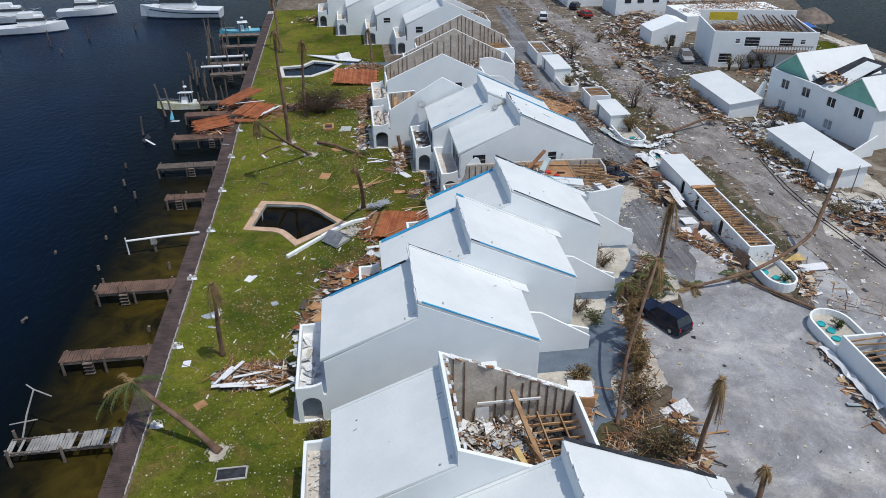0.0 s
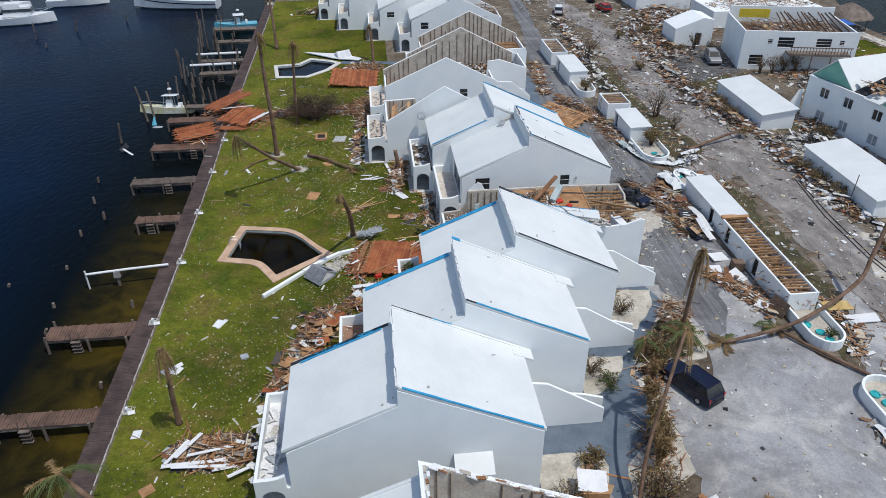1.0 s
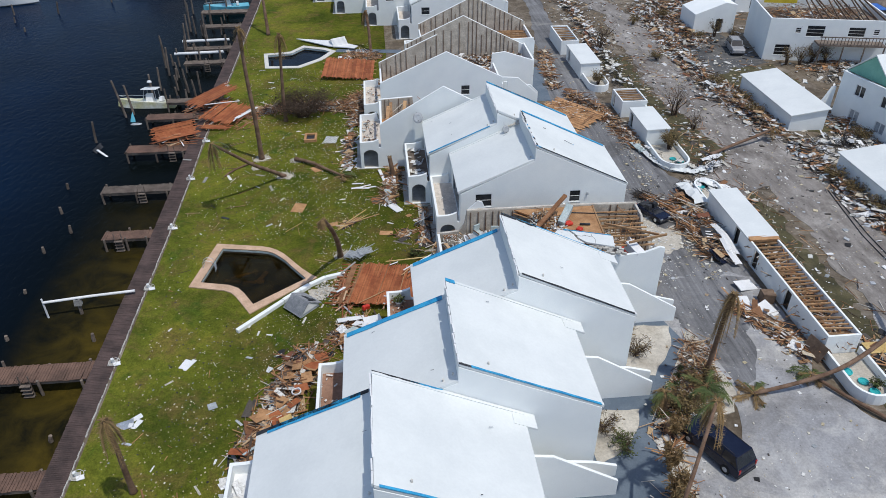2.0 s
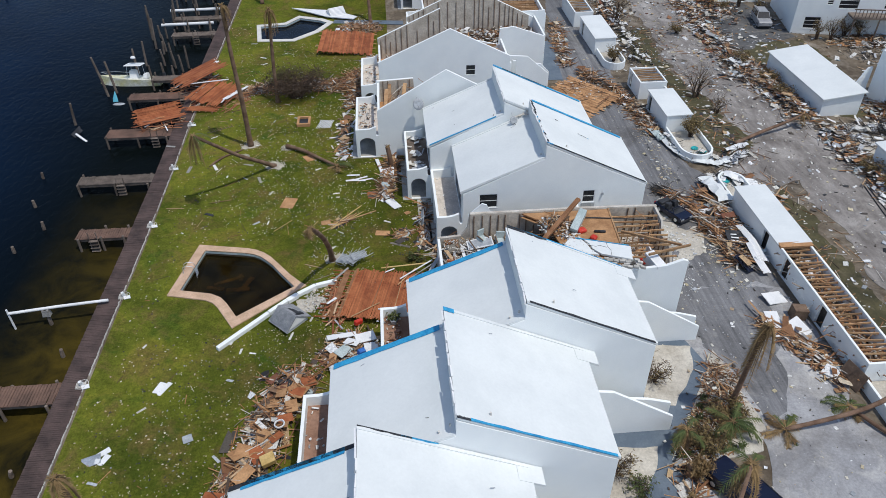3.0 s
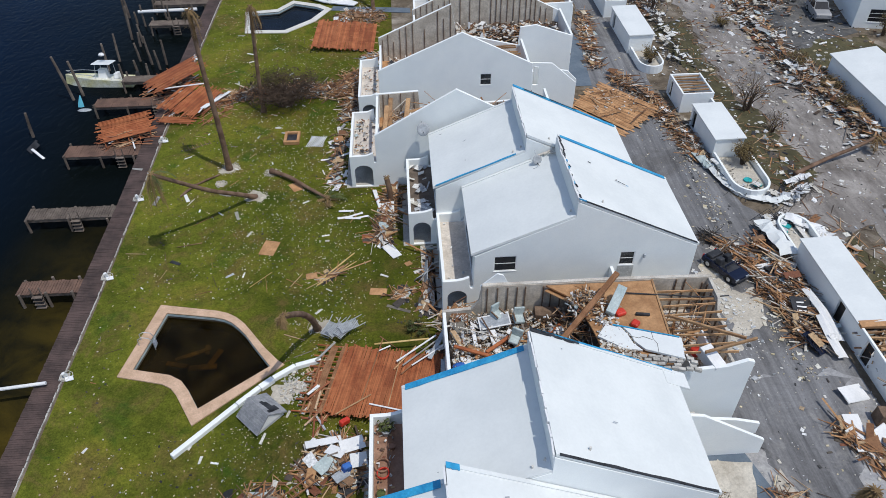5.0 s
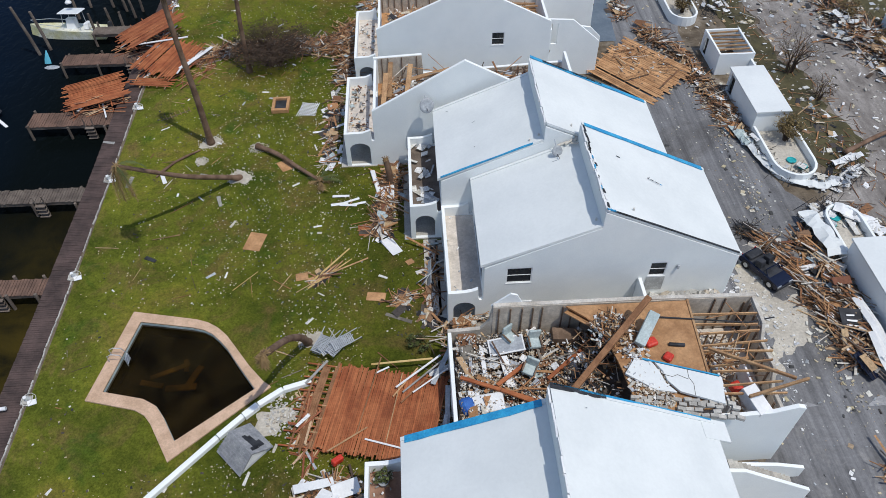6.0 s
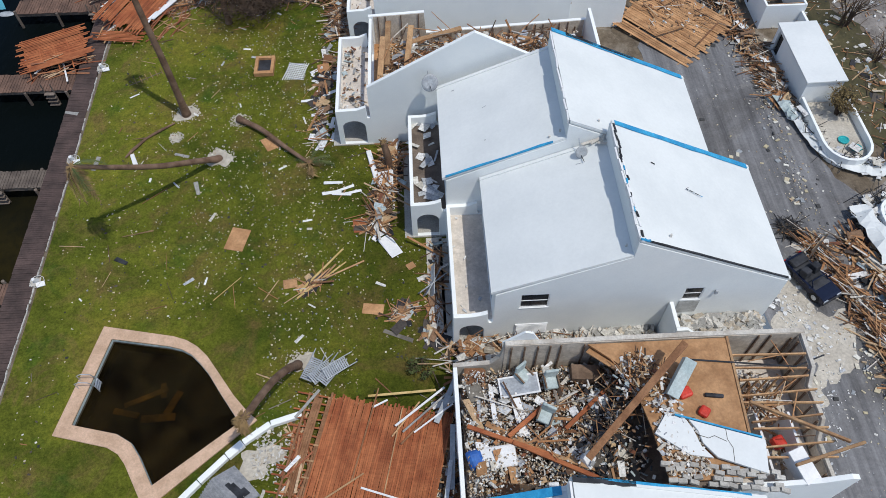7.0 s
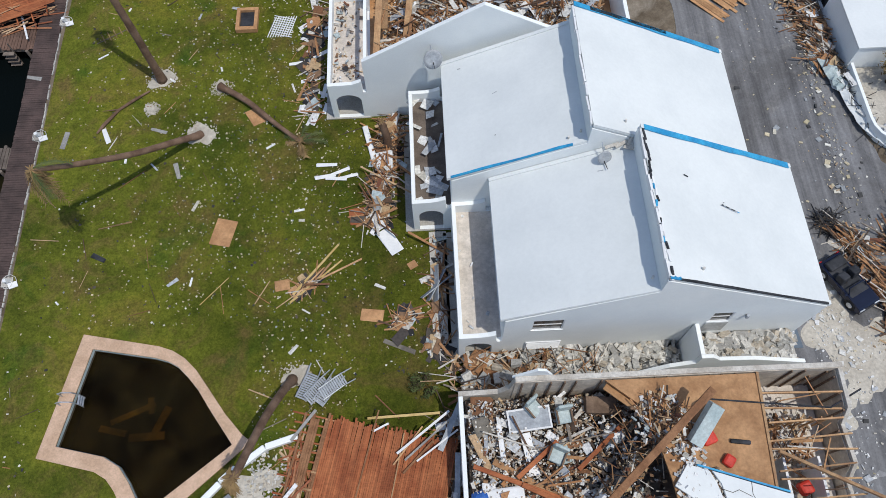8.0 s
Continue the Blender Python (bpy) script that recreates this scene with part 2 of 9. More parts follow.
def water_material(name, deep, blue, shoal, rough, wave, height):
    """Deep water that turns to dim brown shoals close to the seawall."""
    m, nt, bsdf, geo = begun(name)
    p = geo.outputs["Position"]
    col = ramp(nt, noise_of(nt, p, 0.04, 4, 0.5), [(0.3, deep), (0.7, blue)])
    sep = nt.nodes.new("ShaderNodeSeparateXYZ")
    nt.links.new(p, sep.inputs[0])
    near = nt.nodes.new("ShaderNodeMapRange")
    near.inputs["From Min"].default_value, near.inputs["From Max"].default_value = -27.5, -19.5
    nt.links.new(sep.outputs["X"], near.inputs["Value"])
    along_it = nt.nodes.new("ShaderNodeMapRange")
    along_it.inputs["From Min"].default_value, along_it.inputs["From Max"].default_value = 92.0, 66.0
    nt.links.new(sep.outputs["Y"], along_it.inputs["Value"])
    patch = ramp(nt, noise_of(nt, p, 0.3, 6, 0.65, warp=0.5), [(0.3, (0.1, 0.1, 0.1)), (0.62, (1, 1, 1))])
    share = nt.nodes.new("ShaderNodeMath")
    share.operation = "MULTIPLY"
    nt.links.new(near.outputs[0], share.inputs[0])
    nt.links.new(along_it.outputs[0], share.inputs[1])
    dim = nt.nodes.new("ShaderNodeMapRange")
    dim.inputs["From Min"].default_value, dim.inputs["From Max"].default_value = -44.0, -25.0
    nt.links.new(sep.outputs["X"], dim.inputs["Value"])
    both = mixed(nt, "MULTIPLY", 1.0, share.outputs[0], patch)
    col = mixed(nt, "MIX", both, mixed(nt, "MIX", dim.outputs[0], col, (0.003, 0.0048, 0.005)), shoal)
    nt.links.new(col, bsdf.inputs["Base Color"])
    bsdf.inputs["Roughness"].default_value = rough
    bsdf.inputs["IOR"].default_value = 1.07
    bumped(nt, bsdf, noise_of(nt, p, wave, 5, 0.62, (1.0, 0.6, 1.0), 0.4), 0.7, height)
    return m


def murk_material(name, tint, share, haze):
    """Murky pool water: a tinted see-through layer under a real gloss."""
    m, nt, bsdf, geo = begun(name)
    nt.nodes.remove(bsdf)
    clear, gloss, mixer, fres = (nt.nodes.new(k) for k in ("ShaderNodeBsdfTransparent", "ShaderNodeBsdfGlossy", "ShaderNodeMixShader", "ShaderNodeFresnel"))
    c = ramp(nt, noise_of(nt, geo.outputs["Position"], 0.5, 5, 0.6), [(0.3, tuple(x * 0.6 for x in tint)), (0.7, tint)])
    nt.links.new(c, clear.inputs["Color"])
    gloss.inputs["Roughness"].default_value = 0.04
    fres.inputs["IOR"].default_value = share
    silt, body = nt.nodes.new("ShaderNodeBsdfDiffuse"), nt.nodes.new("ShaderNodeMixShader")
    d = ramp(nt, noise_of(nt, geo.outputs["Position"], 0.45, 6, 0.62, warp=0.7), [(0.36, tuple(x * 0.1 for x in haze)), (0.72, haze)])
    nt.links.new(d, silt.inputs["Color"])
    body.inputs[0].default_value = 0.36
    nt.links.new(clear.outputs[0], body.inputs[1])
    nt.links.new(silt.outputs[0], body.inputs[2])
    nt.links.new(fres.outputs[0], mixer.inputs[0])
    nt.links.new(body.outputs[0], mixer.inputs[1])
    nt.links.new(gloss.outputs[0], mixer.inputs[2])
    nt.links.new(mixer.outputs[0], nt.nodes["Material Output"].inputs["Surface"])
    return m


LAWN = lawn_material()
DIRT = pavement_material("sandy_dirt", (0.085, 0.062, 0.038), (0.2, 0.16, 0.115), (0.34, 0.3, 0.25), (1, 1, 1))
VERGE = pavement_material("scrubby_verge", (0.045, 0.042, 0.016), (0.1, 0.085, 0.036), (0.19, 0.155, 0.1), (1, 1, 1), sand=0.56)
ROADMAT = pavement_material("sandy_road", (0.16, 0.142, 0.13), (0.33, 0.305, 0.285), (0.45, 0.42, 0.39), (1.0, 0.25, 1.0), sand=0.54, fleck=0.4)
DRIVE = pavement_material("sun_bleached_asphalt", (0.25, 0.25, 0.26), (0.36, 0.36, 0.37), (0.52, 0.505, 0.48), (0.7, 0.3, 1), sand=0.48, fleck=0.4)
ALLEY = pavement_material("grey_alley_asphalt", (0.1, 0.1, 0.106), (0.24, 0.24, 0.248), (0.36, 0.35, 0.33), (1.6, 0.07, 1), sand=0.58, fleck=0.3)
DARKASPHALT = pavement_material("dark_asphalt", (0.06, 0.06, 0.063), (0.12, 0.12, 0.12), (0.25, 0.23, 0.2), (1, 1, 1))
CANAL = water_material("canal_water", (0.0018, 0.006, 0.018), (0.0028, 0.013, 0.038), (0.075, 0.054, 0.01), 0.12, 1.5, 0.12)
MURK = murk_material("murky_pool_water", (0.9, 0.76, 0.45), 1.2, (0.05, 0.037, 0.012))
BLUEMURK = murk_material("blue_pool_water", (0.4, 0.6, 0.85), 1.25, (0.02, 0.035, 0.07))


# ---- shapes ----
class Geo:
    def __init__(self):
        self.v, self.f = [], []

    def add(self, pts, faces, m=None):
        k = len(self.v)
        self.v += [tuple(m @ Vector(p)) for p in pts] if m else [tuple(p) for p in pts]
        self.f += [tuple(i + k for i in f) for f in faces]

    def box(self, c, s, m=None, taper=1.0, skew=None):
        """A box of size s round c (in m's own axes), its top narrowed by taper."""
        x, y, z = (a / 2 for a in s)
        t = taper
        pts = [(-x, -y, -z), (x, -y, -z), (x, y, -z), (-x, y, -z), (-x * t, -y * t, z), (x * t, -y * t, z), (x * t, y * t, z), (-x * t, y * t, z)]
        if skew:
            pts = [(a + skew[i % 8], b - skew[(i + 3) % 8], d) for i, (a, b, d) in enumerate(pts)]
        pts = [(a + c[0], b + c[1], d + c[2]) for a, b, d in pts]
        self.add(pts, [(0, 3, 2, 1), (4, 5, 6, 7), (0, 1, 5, 4), (1, 2, 6, 5), (2, 3, 7, 6), (3, 0, 4, 7)], m)
        return self

    def span(self, lo, hi):
        return self.box([(a + b) / 2 for a, b in zip(lo, hi)], [b - a for a, b in zip(lo, hi)])

    def slab(self, outer, axis, a0, a1, holes=()):
        """A flat piece with holes, drawn in the plane across axis and thick from a0 to a1."""
        loops = [list(outer)] + [list(h) for h in holes]
        flat = [p for l in loops for p in l]
        tris = geometry.tessellate_polygon([[Vector((p[0], p[1], 0)) for p in l] for l in loops])
        place = {"x": lambda p, a: (a, p[0], p[1]), "y": lambda p, a: (p[0], a, p[1]), "z": lambda p, a: (p[0], p[1], a)}[axis]
        n = len(flat)
        faces = [tuple(t) for t in tris] + [tuple(i + n for i in reversed(t)) for t in tris]
        k = 0
        for l in loops:
            m = len(l)
            faces += [(k + i, k + (i + 1) % m, k + (i + 1) % m + n, k + i + n) for i in range(m)]
            k += m
        self.add([place(p, a0) for p in flat] + [place(p, a1) for p in flat], faces)
        return self

    def tube(self, path, radii, n=8, cap=True):
        path = [Vector(p) for p in path]
        rings = []
        for i, p in enumerate(path):
            d = (path[min(i + 1, len(path) - 1)] - path[max(i - 1, 0)]).normalized()
            a = d.orthogonal().normalized() if i == 0 else (rings[-1][1] - d * rings[-1][1].dot(d)).normalized()
            b = d.cross(a)
            rings.append(([p + (a * math.cos(2 * math.pi * j / n) + b * math.sin(2 * math.pi * j / n)) * radii[i] for j in range(n)], a))
        faces = [(i * n + j, i * n + (j + 1) % n, (i + 1) * n + (j + 1) % n, (i + 1) * n + j) for i in range(len(path) - 1) for j in range(n)]
        if cap:
            faces += [tuple(reversed(range(n))), tuple((len(path) - 1) * n + j for j in range(n))]
        self.add([p for r, _ in rings for p in r], faces)
        return self

    def loft(self, sections, closed=True):
        n = len(sections[0])
        faces = [(i * n + j, i * n + (j + 1) % n, (i + 1) * n + (j + 1) % n, (i + 1) * n + j) for i in range(len(sections) - 1) for j in range(n if closed else n - 1)]
        if closed:
            faces += [tuple(reversed(range(n))), tuple((len(sections) - 1) * n + j for j in range(n))]
        self.add([p for s in sections for p in s], faces)
        return self

    def mesh(self, name, fix=True):
        me = bpy.data.meshes.new(name)
        me.from_pydata(self.v, [], self.f)
        if fix:
            bm = bmesh.new()
            bm.from_mesh(me)
            bmesh.ops.recalc_face_normals(bm, faces=bm.faces)
            bm.to_mesh(me)
            bm.free()
        me.update()
        return me


def thing(name, at, label, category, group="", kind=""):
    ob = new(name)
    ob.empty_display_size = 0.3
    ob.matrix_basis = Matrix.Translation(at)
    return tagged(ob, label, category, group, kind)


def part(name, geo, material, parent, label="", bevel=0.0, smooth=False, fix=True):
    """One mesh object under a thing or a part; its numbers are in the world's metres."""
    me = geo.mesh(name, fix) if isinstance(geo, Geo) else geo
    if not me.materials:
        me.materials.append(material)
    ob = new(name, me)
    if parent is not None:
        ob.parent = parent
        ob.matrix_parent_inverse = parent.matrix_basis.inverted() if parent.parent is None else Matrix()
    if smooth:
        me.shade_smooth()
    if bevel:
        mod = ob.modifiers.new("bevel", "BEVEL")
        mod.width, mod.segments, mod.limit_method = bevel, 2, "ANGLE"
    if label:
        ob["label"] = label
    return ob


def single(name, geo, material, label, category, kind="", group="", bevel=0.0, smooth=False, fix=True):
    ob = part(name, geo, material, None, "", bevel, smooth, fix)
    return tagged(ob, label, category, group, kind)




# ---- ground, water, pavements ----
def shore(y):
    """East edge of the boardwalk."""
    return float(np.interp(y, [-60, 36, 78, 90, 100, 170, 400], [-17.0, -17.0, -16.87, -16.97, -17.25, -17.5, -17.5]))


POOL = [(-11.74, 76.76), (-13.14, 70.03), (-9.97, 69.2), (-9.3, 68.8), (-8.8, 68.2), (-7.3, 65.7), (-1.9, 70.35), (-2.4, 70.75), (-3.4, 71.9), (-4.4, 73.3), (-5.2, 74.4), (-5.9, 75.1), (-6.6, 75.55), (-7.4, 75.85)]
POOL_IN = [(-11.1, 75.87), (-12.2, 70.6), (-9.6, 69.95), (-8.7, 69.4), (-8.1, 68.6), (-7.15, 67.0), (-2.9, 70.25), (-4.2, 72.1), (-5.0, 73.3), (-5.6, 74.0), (-6.2, 74.6), (-6.8, 74.95), (-7.6, 75.2)]
POOL2 = [(-13.3, 131.2), (-12.4, 124.6), (-7.2, 124.3), (-3.8, 127.6), (-1.9, 131.4), (-3.6, 133.0), (-7.3, 134.6), (-9.2, 131.8)]
POOL2_IN = [(-12.6, 130.5), (-11.9, 125.4), (-7.5, 125.1), (-4.5, 128.1), (-2.9, 131.2), (-4.0, 132.2), (-7.1, 133.6), (-8.9, 131.0)]
def ragged(pts, amp=0.45, step=0.7, seed=0.0):
    """The outline with wavering edges, as sand and grass creep over a kerbless edge."""
    out = []
    for (xa, ya), (xb, yb) in zip(pts, pts[1:] + pts[:1]):
        n = min(60, max(1, int(math.hypot(xb - xa, yb - ya) / step)))
        for i in range(n):
            x, y = xa + (xb - xa) * i / n, ya + (yb - ya) * i / n
            q = [noise.noise(Vector((x * k, y * k, seed + k))) for k in (0.35, 1.3)]
            v = [noise.noise(Vector((x * k, y * k, seed + 9 + k))) for k in (0.35, 1.3)]
            out.append((x + amp * (q[0] * 1.4 + q[1] * 0.8), y + amp * (v[0] * 1.4 + v[1] * 0.8)))
    return out


shoreline = [(shore(y), y) for y in (-300, 0, 36, 78, 97, 170, 320)]
EAST_BAY = [(102, 100), (100, 145), (125, 210), (600, 240), (600, 100)]

land = Geo().slab(shoreline + [(-300, 320), (-300, 900), (900, 900), (900, -300)], "z", -4.0, 0.0, [POOL_IN, POOL2_IN, EAST_BAY])
single("ground", land, DIRT, "sandy storm-strewn dirt ground", "ground", "structure")
single("water", Geo().span((-900, -500, -6.0), (900, 900, -1.3)), CANAL, "dark blue rippled canal water", "water", "structure")
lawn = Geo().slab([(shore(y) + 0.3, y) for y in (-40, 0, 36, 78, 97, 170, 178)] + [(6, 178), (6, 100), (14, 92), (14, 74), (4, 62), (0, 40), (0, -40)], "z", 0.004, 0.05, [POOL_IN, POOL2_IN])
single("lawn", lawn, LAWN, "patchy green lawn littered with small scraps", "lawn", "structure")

# the lanes and the parking court east of the houses
court = [(21.8, -40), (22.2, 30), (21.6, 36), (23.0, 39.5), (20.8, 43.5), (21.5, 49), (27.5, 48.5), (29.0, 51.5), (27.8, 58), (26.2, 62.5), (28.5, 66), (30.5, 67.2), (33.0, 66.4), (35.2, 67.6), (37.0, 66.6), (37.0, 56), (35.9, 54), (38.0, 50), (40.0, 48), (37.4, 44), (37.2, 38), (39, 20), (40, -40)]
single("parking_court", Geo().slab(ragged(court, 0.3), "z", 0.002, 0.03), DRIVE, "sun-bleached sandy asphalt parking court", "pavement", "structure")
alley = [(28.5, 66), (27.8, 74), (27.3, 84), (25.6, 92), (25.3, 100), (27.2, 104), (28.2, 112), (28.4, 122), (30.5, 130), (33, 150), (35, 175), (38, 175), (36.2, 150), (35.0, 130), (34.6, 112), (34.4, 96), (35.6, 88), (37.4, 84), (36.6, 79), (37.0, 64), (28.3, 64.5)]
lower_alley = [(28.6, 66.4), (26.4, 63.6), (28.4, 61.5), (29.2, 57.0), (29.8, 53.2), (31.6, 54.4), (33.4, 59.0), (34.6, 64.0), (36.4, 67.0), (33.0, 67.2)]
single("alley_end", Geo().slab(ragged(lower_alley, 0.5), "z", 0.031, 0.036), ALLEY, "dark smooth asphalt where the alley meets the court", "road", "structure")
single("alley", Geo().slab(ragged(alley, 0.3), "z", 0.002, 0.026), ALLEY, "grey streaked asphalt alley behind the houses", "road", "structure")
road = [(45.5, -40), (45.3, 63), (46.0, 82), (44.6, 95), (42.6, 108), (44.0, 125), (46.0, 145), (43, 165), (42, 200), (47, 200), (47.6, 165), (51.6, 140), (50.2, 120), (50.4, 108), (53.4, 96), (54.2, 86), (52.8, 70), (55, 64), (64, 58), (75, 50), (75, -40)]
single("road", Geo().slab(ragged(road, 0.8), "z", 0.002, 0.03), ROADMAT, "pale sandy road with tyre tracks", "road", "structure")
spur = [(37.4, 79.5), (46.2, 82), (45.4, 90), (40.6, 86.2), (37.5, 84.2)]
single("road_link", Geo().slab(ragged(spur, 0.5), "z", 0.003, 0.026), ROADMAT, "sandy crossing between alley and road", "road", "structure")
spur2 = [(40.0, 48), (45.4, 62), (45.5, 30), (37.4, 30), (37.4, 44)]
single("court_link", Geo().slab(ragged(spur2, 0.3), "z", 0.003, 0.022), DRIVE, "sandy asphalt opening of the court to the road", "road", "structure")
for k, pts in enumerate(([(40.3, 86.5), (45.4, 90), (44.2, 95), (42.2, 108), (43.4, 124), (39.0, 124), (39.2, 106), (39.3, 92)], [(39.9, 50), (43.8, 57), (44.0, 66), (44.6, 80.5), (40.2, 78.5), (39.8, 60)], [(41.4, 20), (45.3, 20), (45.3, 44), (41.4, 42)], [(53.6, 96), (64, 93), (64, 119), (51, 114), (50.6, 108)])):
    single("verge", Geo().slab(ragged(pts, 0.9, 0.5, k), "z", 0.002, 0.04), VERGE, "trampled brown grass verge", "ground", "structure")
single("car_park", Geo().slab([(53.5, 114.2), (64, 119.2), (62.5, 134), (53.8, 138)], "z", 0.004, 0.03), DARKASPHALT, "dark asphalt forecourt with sand drifts", "pavement", "structure")

# painted walk between the houses and the court, with planted sand beds
walkway = [(12.1, 20), (12.1, 47.4), (17.2, 47.5), (17.2, 55.6), (22.0, 55.7), (22.0, 63.8), (26.2, 63.8), (27.9, 58), (27.0, 55.8), (24.4, 52.5), (23.0, 48.5), (20.7, 43.4), (19.4, 41.0), (18.2, 36.0), (18.2, 20)]
single("walkway", Geo().slab(walkway, "z", 0.005, 0.06), WALKPAINT, "blue-grey painted concrete walkway", "path", "structure")
single("back_walk", Geo().slab([(27.0, 74), (28.3, 74), (28.1, 76.5), (27.0, 76.5)], "z", 0.034, 0.06), WALKPAINT, "blue-grey painted concrete strip by the house wall", "path", "structure")
single("back_walk", Geo().slab([(26.0, 108), (27.9, 108), (28.8, 119), (28.6, 121), (26.0, 121)], "z", 0.034, 0.06), WALKPAINT, "blue-grey painted concrete strip by the house wall", "path", "structure")
for pts in ([(12.4, 36), (15.6, 36.6), (17.3, 41.3), (17.0, 42.6), (12.4, 42.6)], [(17.5, 47.7), (20.2, 49.0), (21.1, 50.5), (21.8, 52.2), (17.5, 52.4)], [(22.3, 55.6), (24.1, 55.3), (26.3, 58.4), (27.2, 60.7), (24.7, 61.0), (22.3, 61.2)], [(17.9, 37.9), (20.0, 38.3), (22.9, 40.2), (23.2, 44.6), (23.6, 48.0), (22.2, 46.8), (20.8, 43.2), (18.6, 41.2)], [(22.2, 50.3), (28.4, 51.2), (29.4, 53.0), (28.9, 57.4), (28.7, 60.2), (26.6, 57.2), (24.4, 53.7)]):
    single("planting_bed", Geo().slab(ragged(pts, 0.14, 0.4), "z", 0.004, 0.09), SAND, "pale sand planting bed with storm litter", "bed", "structure")



single("planting_bed", Geo().slab(ragged([(14.2, 30.2), (14.6, 34.4), (16.2, 36.7), (18.6, 37.1), (21.4, 35.6), (21.8, 31.0), (18.0, 29.2)], 0.25, 0.4), "z", 0.004, 0.1), VERGE, "trampled grassy bed strewn with storm litter", "bed", "structure")


def blob(cx, cy, rx, ry, seed, n=26):
    """An uneven rounded outline for drifts of sand and dust."""
    rng = random.Random(seed)
    ph = [rng.uniform(0, 6.28) for _ in range(4)]
    out = []
    for i in range(n):
        a = 2 * math.pi * i / n
        k = 1 + 0.16 * math.sin(2 * a + ph[0]) + 0.12 * math.sin(3 * a + ph[1]) + 0.09 * math.sin(5 * a + ph[2]) + 0.06 * math.sin(7 * a + ph[3])
        out.append((cx + rx * k * math.cos(a), cy + ry * k * math.sin(a)))
    return out


for k, (x, y, rx, ry) in enumerate(((30.0, 75.6, 1.3, 3.0), (31.6, 73.2, 1.5, 2.6), (30.0, 70.6, 0.8, 1.2), (50.8, 61.2, 1.5, 2.0), (53.6, 66.8, 1.3, 1.6), (57.5, 67.0, 3.0, 2.2), (61.5, 72.0, 1.6, 4.0), (58.0, 88.5, 3.0, 2.6), (57.0, 92.4, 1.6, 1.2))):
    single("sand_drift", Geo().slab(ragged(blob(x, y, rx, ry, k), 0.5, 0.2), "z", 0.029, 0.036 + 0.001 * k), SAND, "thin drift of pale sand and plaster dust", "sand", "structure")

# boardwalk, one plank after another, and its white kerb
plank_geo, rim = Geo(), Geo()
boardwalk = tagged(new("boardwalk"), "dark reddish-brown plank boardwalk along the seawall", "boardwalk", "", "structure")
plank_mesh = Geo().box((0, 0, 0), (1.62, 0.155, 0.06), None).mesh("plank")
plank_mesh.materials.append(PROMWOOD)
y = -30.0
while y < 175:
    x = shore(y) - 0.8 + random.uniform(-0.02, 0.02)
    if 62 < y < 108:
        q = new("plank", plank_mesh)
        q.parent = boardwalk
        q.matrix_basis = pose(x, y, random.uniform(-0.01, 0.01), random.uniform(-1, 1), 0, random.uniform(-0.4, 0.4))
    else:
        plank_geo.box((x, y, random.uniform(-0.008, 0.008)), (1.62, 0.155, 0.06), None)
    y += 0.17
rest = part("plank_deck", plank_geo, PROMWOOD, boardwalk, fix=False)
rest["kind"] = "stuff"
part("seawall", Geo().slab([(shore(v) - 1.5, v) for v in (-40, 36, 78, 97, 178)] + [(shore(v) - 0.2, v) for v in (178, 97, 78, 36, -40)], "z", -4, -0.05), CONCRETE, boardwalk, "stained concrete seawall")
for y in range(-30, 176, 2):
    for j in range(5):
        if random.random() < 0.9:
            v = y + 0.4 * j
            rim.box((0, 0, 0), (0.07 + random.uniform(-0.02, 0.03), 0.44 * random.uniform(0.6, 1.1), 0.09), pose(shore(v) + 0.1 + random.uniform(-0.03, 0.03), v, 0.045, 0, 0, random.uniform(-4, 4)))
part("kerb", rim, CONCRETE, boardwalk, "chipped white-painted kerb", fix=False)


def pool(pts, inner, coping, water, label, floor_z, level):
    at = (inner[0][0], inner[0][1], 0)
    ob = thing("swimming_pool", at, label, "pool")
    part("coping", Geo().slab(pts, "z", 0.01, 0.16, [inner]), coping, ob, bevel=0.03)
    n = len(inner)
    shell = Geo()
    lower = [(x, y, floor_z) for x, y in inner]
    shell.add([(x, y, 0.1) for x, y in inner] + lower, [(i, (i + 1) % n, n + (i + 1) % n, n + i) for i in range(n)])
    shell.slab(inner, "z", floor_z - 0.1, floor_z)
    part("basin", shell, POOLWALL, ob, "stained plaster basin")
    band = Geo()
    for i in range(n):
        (xa, ya), (xb, yb) = inner[i], inner[(i + 1) % n]
        d = math.hypot(xb - xa, yb - ya)
        band.box((0, 0, 0), (d, 0.03, 0.2), pose((xa + xb) / 2, (ya + yb) / 2, -0.06, 0, 0, math.degrees(math.atan2(yb - ya, xb - xa))))
    part("tile_band", band, PALEBLUE, ob, "pale blue waterline tiles", fix=False)
    part("pool_water", Geo().slab(inner, "z", level - 0.01, level), water, ob, "still murky water")
    return ob


pool_one = pool(POOL, POOL_IN, CORAL, MURK, "pool with pink coping and murky brown water", -1.5, -0.35)
pool_two = pool(POOL2, POOL2_IN, PALECOPE, BLUEMURK, "pool with pale coping and dark blue water", -1.4, -0.3)
ladder = thing("pool_ladder", (-11.6, 73.2, 0.16), "bent steel ladder over the pool edge", "ladder")
for dy in (-0.25, 0.25):
    part("rail", Geo().tube([(-12.3, 73.0 + dy, 0.16), (-12.3, 73.0 + dy, 0.75), (-12.0, 73.0 + dy, 0.95), (-11.5, 73.0 + dy, 0.85), (-11.3, 73.0 + dy, 0.3), (-11.3, 73.0 + dy, -0.4)], [0.03] * 6, 6), METAL, ladder)
